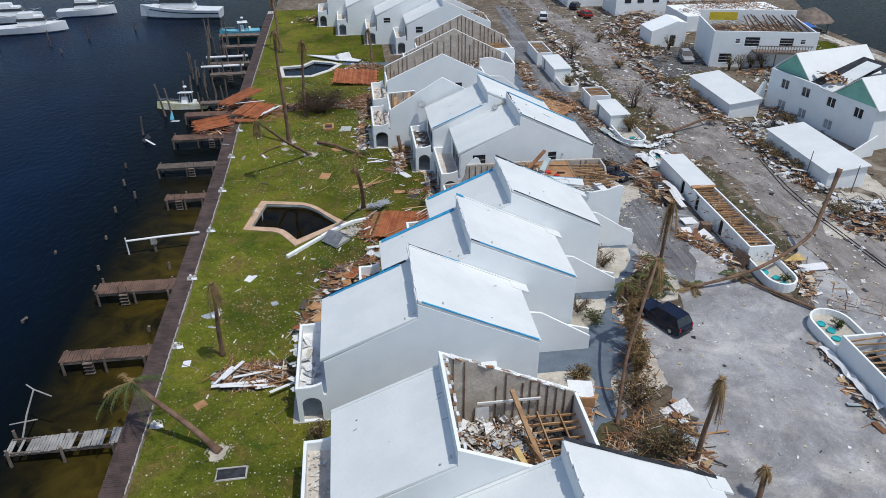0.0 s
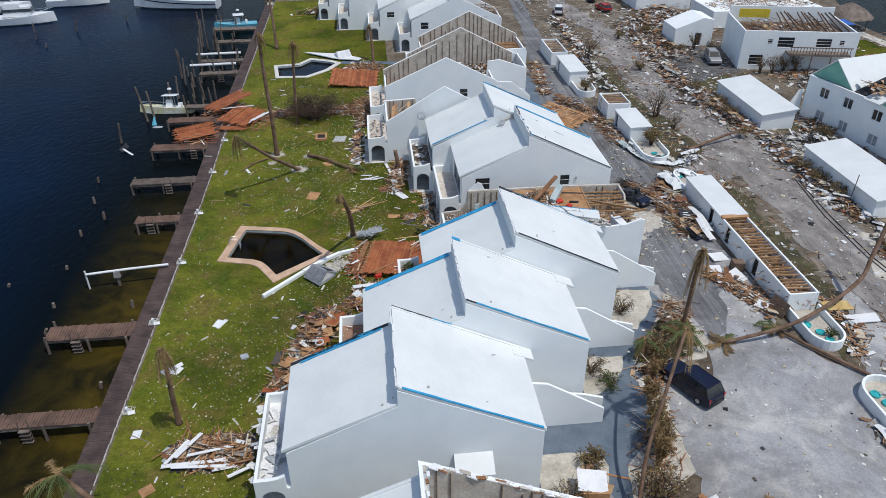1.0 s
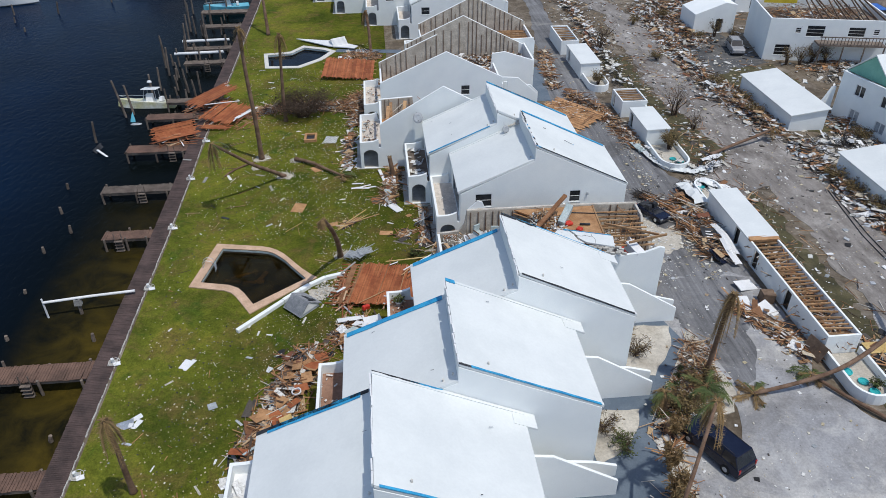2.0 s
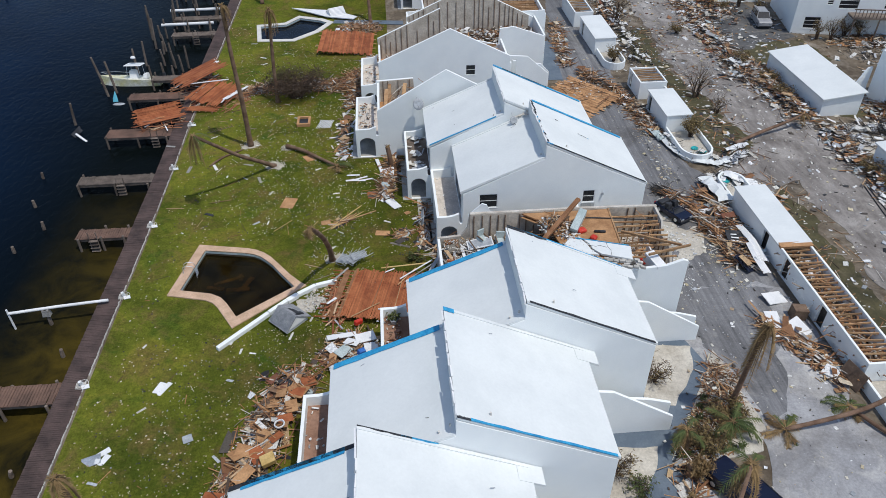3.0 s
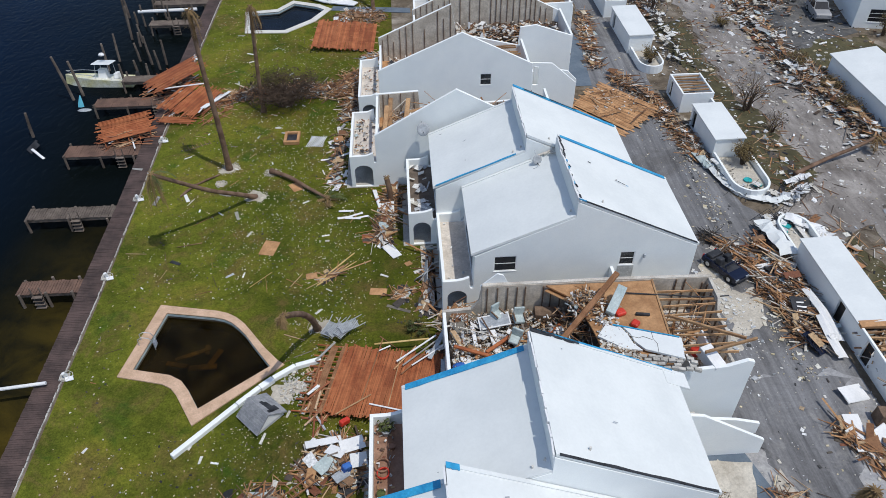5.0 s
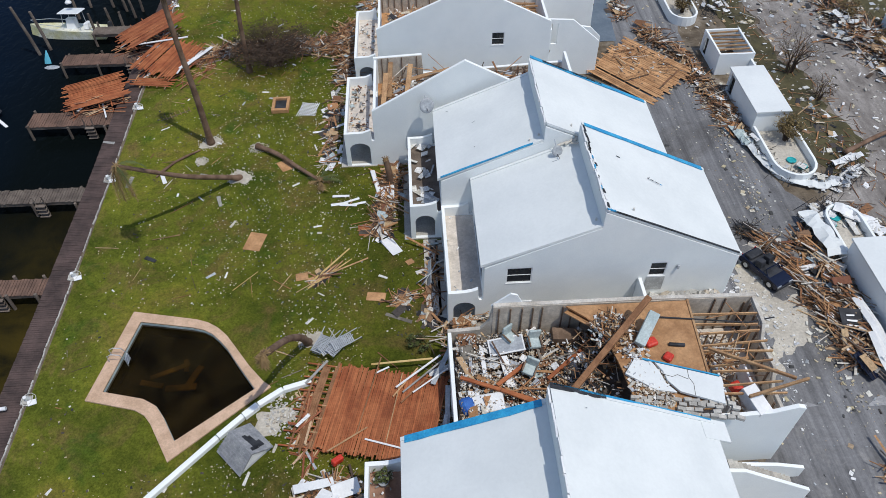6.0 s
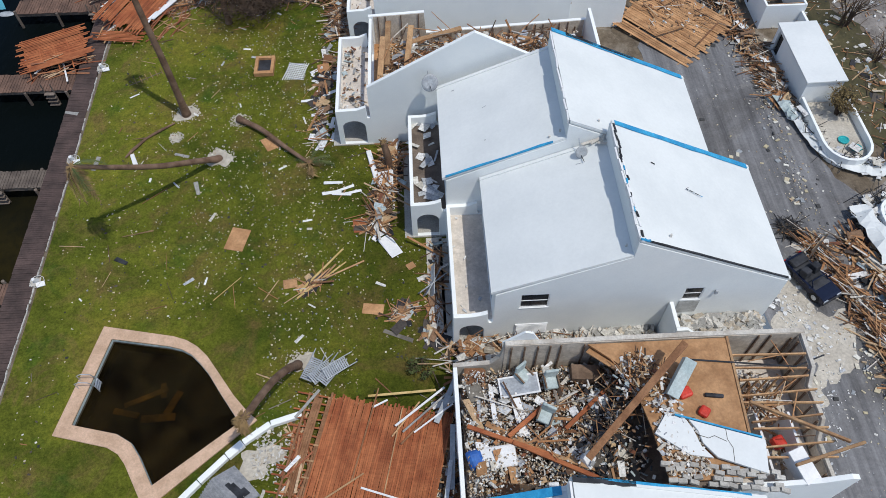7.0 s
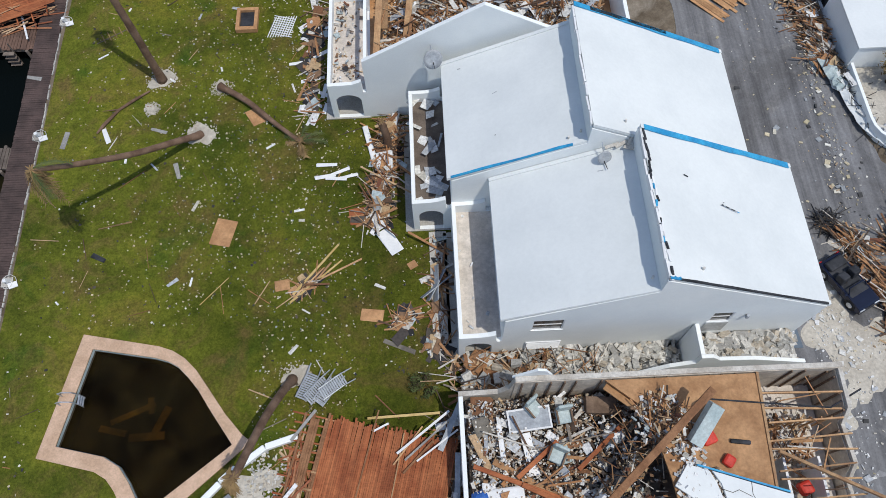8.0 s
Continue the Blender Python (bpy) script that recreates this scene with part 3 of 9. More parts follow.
for z in (-0.15, 0.1, 0.35):
    part("tread", Geo().box((-11.28, 73.0, z), (0.1, 0.52, 0.04), None), METAL, ladder)
sunk = thing("sunken_lounger", (-7.5, 71.5, -1.45), "yellowed lounge chair sunk on the pool floor", "lounger")
for c, s, a in (((-8.6, 72.3, -0.52), (2.5, 0.3, 0.1), 22), ((-7.7, 71.0, -0.5), (1.9, 0.42, 0.12), 2), ((-9.6, 71.4, -0.56), (1.5, 0.34, 0.12), -14), ((-7.0, 71.9, -0.55), (0.4, 1.5, 0.1), -24), ((-7.7, 72.7, -0.6), (0.3, 0.9, 0.1), 10)):
    part("slat", Geo().box((0, 0, 0), s, pose(*c, 0, 0, a)), SUNK, sunk)


# ---- the row of townhouses ----
EAVE, LOW, HIGH = 5.75, 8.72, 9.95


def arch(x0, x1, z0, spring, rise, n=8):
    mid, half = (x0 + x1) / 2, (x1 - x0) / 2
    return [(x0, z0), (x1, z0)] + [(mid + half * math.cos(math.pi * i / n), spring + rise * math.sin(math.pi * i / n)) for i in range(n + 1)]


def rect(x0, x1, z0, z1):
    return [(x0, z0), (x1, z0), (x1, z1), (x0, z1)]


def gable(w, r, e, b, full=True):
    """Outline of a party wall: balcony parapet, slot, low roof, step, high roof."""
    top = [(e - 0.12, EAVE - 0.12), (r - 0.36, HIGH - 0.08), (r - 0.36, LOW - 0.1), (w + 0.02, EAVE - 0.2)]
    return [(b, 0), (e - 0.12, 0)] + top + [(w + 0.02, 2.7), (w - 0.06, 2.55), (w - 0.18, 2.55), (w - 0.26, 2.7), (w - 0.3, 3.6), (w - 0.7, 3.42), (w - 1.2, 3.32), (b, 3.3)]


def window(parent, x0, x1, z0, z1, y, panes=2, frame_mat=None):
    """A window set in a wall that faces the camera's start; glass 12 cm behind the face."""
    ob = part("window", Geo().slab(rect(x0, x1, z0, z1), "y", y + 0.02, y + 0.1, [rect(x0 + 0.05, x1 - 0.05, z0 + 0.05, z1 - 0.05)]), frame_mat or WHITE, parent, "white framed window")
    part("pane", Geo().span((x0 + 0.03, y + 0.07, z0 + 0.03), (x1 - 0.03, y + 0.13, z1 - 0.03)), GLASS, ob, "dark pane")
    for i in range(1, panes):
        z = z0 + (z1 - z0) * i / panes
        part("glazing_bar", Geo().span((x0 + 0.05, y + 0.04, z - 0.02), (x1 - 0.05, y + 0.09, z + 0.02)), frame_mat or WHITE, ob)
    part("sill", Geo().span((x0 - 0.05, y - 0.03, z0 - 0.06), (x1 + 0.05, y + 0.02, z0)), STUCCO, ob)
    return ob


def slope(g, x0, z0, x1, z1, y0, y1, lift=0.0, thick=0.16):
    g.slab([(x0, z0 + lift), (x1, z1 + lift), (x1, z1 + lift - thick), (x0, z0 + lift - thick)], "y", y0, y1)
    return g


def edge_strip(parent, name, material, x0, z0, x1, z1, y0, y1, a, b, label, lift=0.05):
    """A strip of bare underlayment on a roof's edge, from share a to share b of the slope."""
    p = lambda s: (x0 + (x1 - x0) * s, z0 + (z1 - z0) * s)
    (xa, za), (xb, zb) = p(a), p(b)
    n = 9
    g = Geo()
    ragged = [random.uniform(0.0, 0.07) for _ in range(n + 1)]
    pts = [(xa + (xb - xa) * i / n, y0, za + (zb - za) * i / n + lift) for i in range(n + 1)]
    sgn = 1 if y1 > y0 else -1
    top = [(x, y0, z) for x, _, z in pts] + [(x, y1 - sgn * ragged[i], z) for i, (x, _, z) in enumerate(pts)]
    low = [(x, y, z - 0.06) for x, y, z in top]
    m = n + 1
    g.loft([[top[i], top[m + i], low[m + i], low[i]] for i in range(m)])
    return part(name, g, material, parent, label)


def townhouse(label, w, y0, y1, roofs="both", wing=None, floor=TILE, holes=(), strips=(), balcony=True, south=True, arches=True, b=None, depth=16.1, flap=True):
    r, e = w + 7.1, w + depth
    b = w - 2.2 if b is None else b
    ob = thing("townhouse", ((w + e) / 2, (y0 + y1) / 2, 0), label, "house", "row of white townhouses")
    cut = [arch(b + 0.35, w - 0.45, 0.12, 1.75, 0.6)] if arches else []
    if south:
        part("gable_wall", Geo().slab(gable(w, r, e, b), "y", y0, y0 + 0.25, cut + [rect(*h) for h in holes]), STUCCO, ob, bevel=0.02)
    part("gable_wall", Geo().slab(gable(w, r, e, b), "y", y1 - 0.26, y1 - 0.01, [arch(b + 0.35, w - 0.45, 0.12, 1.75, 0.6)] if arches else []), STUCCO, ob, bevel=0.02)
    for x0, x1, z0, z1 in holes:
        window(ob, x0, x1, z0, z1, y0)
    # west front: porch, parapet, balcony and glazed doors
    mid = (y0 + y1) / 2
    part("balcony_front", Geo().slab(rect(y0 + 0.25, y1 - 0.26, 0, 3.3), "x", b, b + 0.22, [arch(y0 + 0.9, mid - 0.3, 0.1, 1.7, 0.6), arch(mid + 0.3, y1 - 0.9, 0.1, 1.7, 0.6)]), STUCCO, ob, bevel=0.02)
    part("balcony_floor", Geo().span((b + 0.22, y0 + 0.25, 2.3), (w + 0.02, y1 - 0.26, 2.5)), floor, ob, "tiled balcony floor")
    part("west_wall", Geo().slab(rect(y0 + 0.25, y1 - 0.26, 0, EAVE - 0.15), "x", w + 0.02, w + 0.22, [rect(y0 + 1.2, y1 - 1.4, 2.52, 4.7), rect(y0 + 1.2, y1 - 1.4, 0.1, 2.1)]), STUCCO, ob)
    door = part("sliding_door", Geo().slab(rect(y0 + 1.2, y1 - 1.4, 2.52, 4.7), "x", w + 0.06, w + 0.14, [rect(y0 + 1.3, mid - 0.1, 2.62, 4.6), rect(mid, y1 - 1.5, 2.62, 4.6)]), METAL, ob, "aluminium sliding door")
    part("pane", Geo().span((w + 0.15, y0 + 1.2, 2.52), (w + 0.18, y1 - 1.4, 4.7)), GLASS, door)
    # dark panel behind the opening imitates the unlit room
    part("porch_shade_panel", Geo().span((w + 0.24, y0 + 0.4, 0.0), (w + 0.3, y1 - 0.4, 2.3)), DARKIN, ob, "dark panel painted as the porch's inner shade")
    part("porch_floor", Geo().span((b - 0.5, y0 - 0.1, 0.02), (w, y1 - 0.3, 0.11)), CONCRETE, ob)
    part("east_wall", Geo().slab(rect(y0 + 0.25, y1 - 0.26, 0, EAVE - 0.15), "x", e - 0.35, e - 0.14, [rect(y0 + 1.5, y0 + 3.0, 3.6, 4.8), rect(y0 + 1.5, y0 + 3.0, 0.9, 2.2)]), STUCCO, ob)
    for z in (0.9, 3.6):
        part("pane", Geo().span((e - 0.28, y0 + 1.5, z), (e - 0.22, y0 + 3.0, z + 1.3)), GLASS, ob, "dark window pane")
    lo_line = (w - 0.22, EAVE - 0.02, r - 0.36, LOW)
    hi_line = (r - 0.32, HIGH + 0.13, e, EAVE)
    if roofs in ("both", "west"):
        part("low_roof", slope(Geo(), *lo_line, y0 + 0.02, y1 - 0.03), ROOF, ob, bevel=0.02)
        part("step_wall", Geo().span((r - 0.36, y0 + 0.25, 6.4), (r - 0.16, y1 - 0.26, HIGH - 0.1)), STUCCO, ob)
        for yy in (y0, y1 - 0.28):
            part("roof_curb", slope(Geo(), lo_line[0], lo_line[1], lo_line[2], lo_line[3], yy + 0.03, yy + 0.24, 0.07, 0.1), ROOF, ob)
    if roofs in ("both", "east"):
        part("high_roof", slope(Geo(), *hi_line, y0 + 0.02, y1 - 0.03), ROOF, ob, bevel=0.02)
        if flap:
            part("roof_return", slope(Geo(), e - 0.8, EAVE + 0.42, e + 0.65, EAVE - 0.25, y1 - 1.15, y1 - 0.03), ROOF, ob)
        for i in range(9):
            y = y0 + 0.1 + (y1 - y0 - 0.3) * i / 9
            part("torn_flashing", Geo().box((0, 0, 0), (0.09, 0.8 + random.uniform(-0.12, 0.1), 0.24), pose(r - 0.36 + random.uniform(-0.06, 0.03), y + 0.4, HIGH + 0.05 + random.uniform(-0.07, 0.03), 0, random.uniform(-14, 14), random.uniform(-3, 3))), WHITE, ob)
        for yy in (y0, y1 - 0.28):
            part("roof_curb", slope(Geo(), *hi_line, yy + 0.03, yy + 0.24, 0.07, 0.1), ROOF, ob)
    for side, roof_of, colour, a, z in strips:
        line = lo_line if roof_of == "low" else hi_line
        ya, yb = (y1 - 0.02, y1 - (0.14 if side == "N" else 0.3 if colour == "black" else 0.44 if roof_of == "low" else 0.36)) if side in "nN" else (y0 + 0.0, y0 + (0.16 if colour == "black" else 0.17))
        edge_strip(ob, "underlayment_strip", {"blue": BLUE, "black": BLACK}[colour], line[0], line[1], line[2], line[3], ya, yb, a, z, colour + " underlayment strip", 0.09)
    if wing:
        yw = y0 + wing
        part("stair_wall", Geo().slab([(e - 0.14, 0), (e + 5.8, 0), (e + 5.8, 1.35), (e + 1.5, 4.1), (e - 0.14, 4.35)], "y", yw, yw + 0.2), STUCCO, ob, bevel=0.02)
        part("stair_wall", Geo().slab([(e - 0.14, 0), (e + 6.2, 0), (e + 6.2, 1.0), (e + 4.6, 1.5), (e - 0.14, 2.2)], "y", yw + 1.4, yw + 1.6), STUCCO, ob, bevel=0.02)
        for i in range(14):
            part("stair_step", Geo().span((e + 5.6 - 0.3 * (i + 1), yw + 0.2, 0.02), (e + 5.6 - 0.3 * i, yw + 1.4, 0.19 * (i + 1))), CONCRETE, ob)
    return ob


S = [("n", "low", "blue", 0.03, 0.97)]
house_z = townhouse("white townhouse with half its roof torn off", -2.7, 26.3, 34.6, "west", None, TILE)
house_y = townhouse("white townhouse with a white coated roof", 2.9, 18.0, 26.3, "both", None, TILE, strips=[("n", "high", "black", 0.0, 1.0)])
house_a = townhouse("white townhouse with white roof and torn blue edging", -3.5, 39.7, 47.5, "both", 5.6, WHITE, depth=15.7, strips=[("n", "low", "black", 0.0, 0.97), ("n", "low", "blue", 0.1, 0.9), ("N", "high", "black", 0.0, 0.3), ("N", "high", "blue", 0.24, 0.45), ("s", "high", "blue", 0.03, 0.98)])
house_b = townhouse("white townhouse with white roof and torn blue edging", 1.45, 47.5, 55.7, "both", 5.9, REDTILE, depth=15.75, strips=S + [("s", "high", "blue", 0.08, 0.98), ("s", "high", "black", 0.0, 0.08), ("n", "high", "blue", 0.0, 0.07)])
house_c = townhouse("white townhouse with white roof and torn blue edging", 6.45, 55.7, 63.5, "both", 5.7, REDTILE, depth=15.5, strips=S + [("s", "high", "black", 0.02, 0.98), ("n", "high", "black", 0.0, 0.32), ("N", "high", "blue", 0.02, 0.98)])
house_d = townhouse("white end townhouse with white roof and gable windows", 11.45, 74.4, 82.4, "both", None, TILE, depth=15.75, flap=False, holes=[(12.85, 14.4, 4.1, 5.45), (21.7, 22.75, 4.15, 5.35)], strips=[("n", "high", "blue", 0.02, 0.98), ("s", "high", "black", 0.05, 0.98), ("s", "high", "blue", 0.0, 0.06)])
house_e = townhouse("white townhouse with white roof and torn blue edging", 9.25, 82.4, 90.2, "both", None, OLDWOOD, depth=15.95, flap=False, strips=[("s", "low", "blue", 0.03, 0.9), ("n", "high", "black", 0.1, 0.6), ("n", "high", "blue", 0.0, 0.98)])
part("shutter", Geo().span((12.75, 74.33, 1.25), (14.6, 74.39, 2.3)), WHITE, house_d, "closed white louvre shutter")
for i in range(9):
    part("louvre", Geo().box((0, 0, 0), (1.75, 0.03, 0.07), pose(13.68, 74.31, 1.34 + 0.11 * i, 30)), WHITE, house_d)
part("door_panel", Geo().span((21.65, 74.35, 2.85), (22.8, 74.385, 4.08)), METAL, house_d, "pale lower panel under the window")
part("wall_lamp", Geo().box((23.4, 74.3, 5.0), (0.14, 0.16, 0.26), None, 0.8), GREYPLASTIC, house_d, "grey wall lamp")
# vents, scuffs and torn spots on the white roofs
rng = random.Random(5)
for house, w, y0, y1 in ((house_a, -3.5, 39.7, 47.5), (house_b, 1.45, 47.5, 55.7), (house_c, 6.45, 55.7, 63.5), (house_d, 11.45, 74.4, 82.4), (house_e, 9.25, 82.4, 90.2), (house_z, -2.7, 26.3, 34.6)):
    lo = lambda x: EAVE + (LOW - EAVE) * (x - w + 0.22) / 6.96
    hi = lambda x: HIGH + 0.13 - (HIGH + 0.13 - EAVE) * (x - w - 6.78) / 9.3
    for x, y, f in ((w + 6.5, y0 + 0.7, lo), (w + 8.6, y0 + 0.75, hi)) + (((w + 5.9, y0 + 0.5, lo),) if house is not house_d else ()):
        part("roof_vent", Geo().tube([(x, y, f(x) - 0.05), (x, y, f(x) + 0.16)], [0.065, 0.06], 8), PALECOPE, house)
    for _ in range(3):
        west = rng.random() < 0.5 or house is house_z
        x = rng.uniform(w + 0.5, w + 6.6) if west else rng.uniform(w + 8, w + 15.2)
        f = lo if west else hi
        y = rng.uniform(y0 + 0.8, y1 - 0.8)
        s = (rng.uniform(0.06, 0.3), rng.uniform(0.02, 0.06), 0.02)
        part("membrane_flap", Geo().box((0, 0, 0), s, pose(x, y, f(x) + 0.012, 0, -25 if west else 24, rng.uniform(-20, 20))), GREYPLASTIC if rng.random() < 0.6 else BLACK, house, "torn grey membrane spot")
for i in range(9):
    part("membrane_flap", Geo().box((0, 0, 0), (0.16, 0.05 - 0.002 * i, 0.025), pose(22.0 + 0.1 * i, 78.75 - 0.03 * i, HIGH + 0.15 - 0.4516 * (22.0 + 0.1 * i - 18.13), 0, 24, -14)), GREYPLASTIC if i % 3 == 1 else BLACK if i < 7 else BLUE, house_d, "torn slit in the membrane")
# the lifted ridge of the end house: black pieces to the north imitate the shade in its gap, the rest is torn black,
# blue and white edging
rng = random.Random(15)
for i in range(26):
    y = 74.5 + 0.3 * i
    colour = BLACK if i > 17 or i % 4 == 1 else (BLUE if 3 < i < 17 and i % 3 == 0 else WHITE)
    part("ridge_tear", Geo().box((0, 0, 0), (0.07 + 0.05 * rng.random(), 0.4 * rng.uniform(0.7, 1.2), 0.05), pose(18.27 + 0.12 * rng.random(), y, HIGH + 0.09 + 0.05 * rng.random(), rng.uniform(-6, 6), 24, rng.uniform(-8, 8))), colour, house_d)
for x, y, a, l in ((17.6, 82.2, 20, 0.6), (17.9, 81.9, -30, 0.5), (17.2, 82.25, 5, 0.7), (18.0, 82.25, 60, 0.5)):
    part("plaster_flake", Geo().box((0, 0, 0), (l, 0.16, 0.05), pose(x, y, 8.95 - 0.42 * (18.2 - x), 4, -20, a)), PLASTER, house_d, "cracked grey plaster flake")
for i in range(22):
    part("ridge_tear", Geo().box((0, 0, 0), (0.35, 0.05, 0.03), pose(3.9 + rng.uniform(-0.2, 0.2), 26.7 + 0.36 * i, 8.62 + rng.uniform(-0.08, 0.04), 0, -23, rng.uniform(-10, 10))), GREYPLASTIC, house_z)


# ---- loose wreckage ----
def tilt_of(rng, flat):
    return rng.uniform(-flat, flat), rng.uniform(-flat, flat), rng.uniform(0, 360)


def strewn(seed, places, n, mound, sizes, flat=18, base=0.05, skew=0.0, lead=None):
    """Many loose boxes: places(rng) gives x, y and the share of the mound's height there; sizes(rng) gives length, width, thickness."""
    rng = random.Random(seed)
    g = Geo()
    for _ in range(n):
        x, y, k = places(rng)
        s = sizes(rng)
        a, b, c = tilt_of(rng, flat)
        if lead is not None and rng.random() < 0.6:
            c = lead + rng.gauss(0, 14)
        z = base + mound * k * rng.random() ** 0.7
        sk = [rng.uniform(-skew, skew) * min(s[0], s[1]) for _ in range(8)] if skew else None
        g.box((0, 0, 0), s, pose(x, y, z + s[2] * 0.5, a, b, c), skew=sk)
    return g


def ellipse(cx, cy, rx, ry, turn=0.0):
    ca, sa = math.cos(radians(turn)), math.sin(radians(turn))

    def at(rng):
        r, t = rng.random() ** 0.6, rng.uniform(0, 2 * math.pi)
        x, y = rx * r * math.cos(t), ry * r * math.sin(t)
        return cx + x * ca - y * sa, cy + x * sa + y * ca, 1.05 - r
    return at


def area(x0, x1, y0, y1, k=1.0):
    return lambda rng: (rng.uniform(x0, x1), rng.uniform(y0, y1), k)


def along(pts, wide):
    def at(rng):
        i = rng.randrange(len(pts) - 1)
        t = rng.random()
        (xa, ya), (xb, yb) = pts[i], pts[i + 1]
        g = rng.gauss(0, 0.5)
        return xa + (xb - xa) * t + g * wide, ya + (yb - ya) * t + rng.gauss(0, 0.5) * wide, max(0.1, 1 - abs(g) * 1.2)
    return at


planks = lambda rng: (rng.uniform(0.8, 4.2) * rng.uniform(0.5, 1), rng.choice((0.04, 0.05, 0.06, 0.09, 0.09, 0.14)), rng.uniform(0.025, 0.05))
sticks = lambda rng: (rng.uniform(0.3, 2.0), rng.uniform(0.025, 0.06), rng.uniform(0.02, 0.04))
sheets = lambda rng: tuple(q * (1.6 if rng.random() < 0.1 else 0.75) for q in (rng.uniform(0.4, 1.5), rng.uniform(0.15, 0.8))) + (rng.uniform(0.012, 0.03),)
lumps = lambda rng: tuple(q * (1.6 if rng.random() < 0.06 else 0.62) for q in (rng.uniform(0.1, 0.5), rng.uniform(0.05, 0.26), rng.uniform(0.02, 0.09)))
crumbs = lambda rng: (rng.uniform(0.05, 0.22), rng.uniform(0.04, 0.14), rng.uniform(0.02, 0.06))


def wreck(name, label, seed, places, n, mound, sizes, material, flat=18, base=0.05, skew=0.12, lead=None):
    g = strewn(seed, places, n, mound, sizes, flat, base, skew, lead)
    return single(name, g, material, label, "debris", "stuff", fix=False)


# ---- roofless houses ----
def lined_wall(parent, outline, y, floor_z, x0, x1, top_of, studs=0.61):
    """Bare sheathing with studs on the inner face of a standing wall."""
    part("sheathing", Geo().slab(outline, "y", y - 0.03, y), LINING, parent, "bare grey-brown sheathing")
    x = x0 + 0.3
    rng = random.Random(int(x0 * 10 + y))
    while x < x1 - 0.2:
        if rng.random() < 0.82:
            top = top_of(x) - 0.06 - (rng.random() < 0.25) * rng.uniform(0.3, 1.4)
            part("stud", Geo().span((x, y - 0.12, floor_z), (x + 0.07, y - 0.032, max(floor_z + 0.4, top))), STUDS, parent)
        x += studs * rng.uniform(0.85, 1.2)
    return parent


def profile(pts):
    return lambda x: float(np.interp(x, [p[0] for p in pts], [p[1] for p in pts]))


def ruin(label, w, r, e, b, y0, y1, south, north, floor_z=2.75, lined=(0.0, 1.0), floor_mat=PLY, east_h=5.2, holes=(), west_h=5.0, floor_share=1.0):
    """A townhouse that lost its roof: standing gables, open rooms."""
    ob = thing("ruined_townhouse", ((w + e) / 2, (y0 + y1) / 2, 0), label, "house", "row of white townhouses")
    side = lambda prof: [(b, 0), (e, 0)] + list(reversed(prof)) + [(w - 0.05, prof[0][1]), (w - 0.05, 2.6), (w - 0.26, 2.6), (w - 0.3, 3.6), (w - 0.9, 3.35), (b, 3.3)]
    part("gable_wall", Geo().slab(side(south), "y", y0, y0 + 0.25, [arch(b + 0.35, w - 0.45, 0.12, 1.75, 0.6)] + [rect(*h) for h in holes]), STUCCO, ob, bevel=0.02)
    part("gable_wall", Geo().slab(side(north), "y", y1 - 0.26, y1 - 0.01), STUCCO, ob, bevel=0.02)
    for h in holes:
        window(ob, *h, y0)
    f = profile(north)
    xa, xb = w + (e - w) * lined[0], w + (e - w) * lined[1]
    xs = [xa] + [p[0] for p in north if xa < p[0] < xb] + [xb]
    lined_wall(ob, [(xa, floor_z), (xb, floor_z)] + [(x, f(x) - 0.05) for x in reversed(xs)], y1 - 0.265, floor_z, xa, xb, f)
    part("balcony_front", Geo().slab(rect(y0 + 0.25, y1 - 0.26, 0, 3.3), "x", b, b + 0.22, [arch(y0 + 0.9, y0 + 3.4, 0.1, 1.7, 0.6)]), STUCCO, ob, bevel=0.02)
    part("balcony_floor", Geo().span((b + 0.22, y0 + 0.25, 2.3), (w, y1 - 0.26, 2.5)), TILE, ob)
    part("porch_floor", Geo().span((b - 0.5, y0 - 0.1, 0.02), (w, y1 - 0.3, 0.11)), CONCRETE, ob)
    part("west_wall", Geo().slab(rect(y0 + 0.25, y1 - 0.26, 0, west_h), "x", w, w + 0.2, [rect(y0 + 0.9, y1 - 1.2, 2.55, west_h - 0.25)]), STUCCO, ob)
    # the unlit room is imitated by a dark panel behind the wall
    part("porch_shade_panel", Geo().span((w + 0.24, y0 + 0.4, 0.0), (w + 0.3, y1 - 0.4, 2.3)), DARKIN, ob, "dark panel painted as the porch's inner shade")
    part("east_wall", Geo().slab(rect(y0 + 0.25, y1 - 0.26, 0, east_h), "x", e - 0.22, e, [rect(y0 + 2, y0 + 3.3, 3.4, 4.6)]), STUCCO, ob)
    part("floor_deck", Geo().span((w + 0.2, y0 + 0.25, floor_z - 0.2), (w + (e - w) * floor_share, y1 - 0.3, floor_z)), floor_mat, ob, "exposed plywood floor")
    return ob


def joists(parent, x0, x1, y0, y1, z, n, seed, material=TIMBER):
    rng = random.Random(seed)
    for i in range(n):
        y = y0 + (y1 - y0) * (i + 0.5) / n + rng.uniform(-0.12, 0.12)
        part("joist", Geo().box((0, 0, 0), (x1 - x0 + rng.uniform(-0.4, 0.3), 0.07, 0.16), pose((x0 + x1) / 2, y, z, 0, rng.uniform(-1.5, 1.5), rng.uniform(-4, 4))), material, parent)


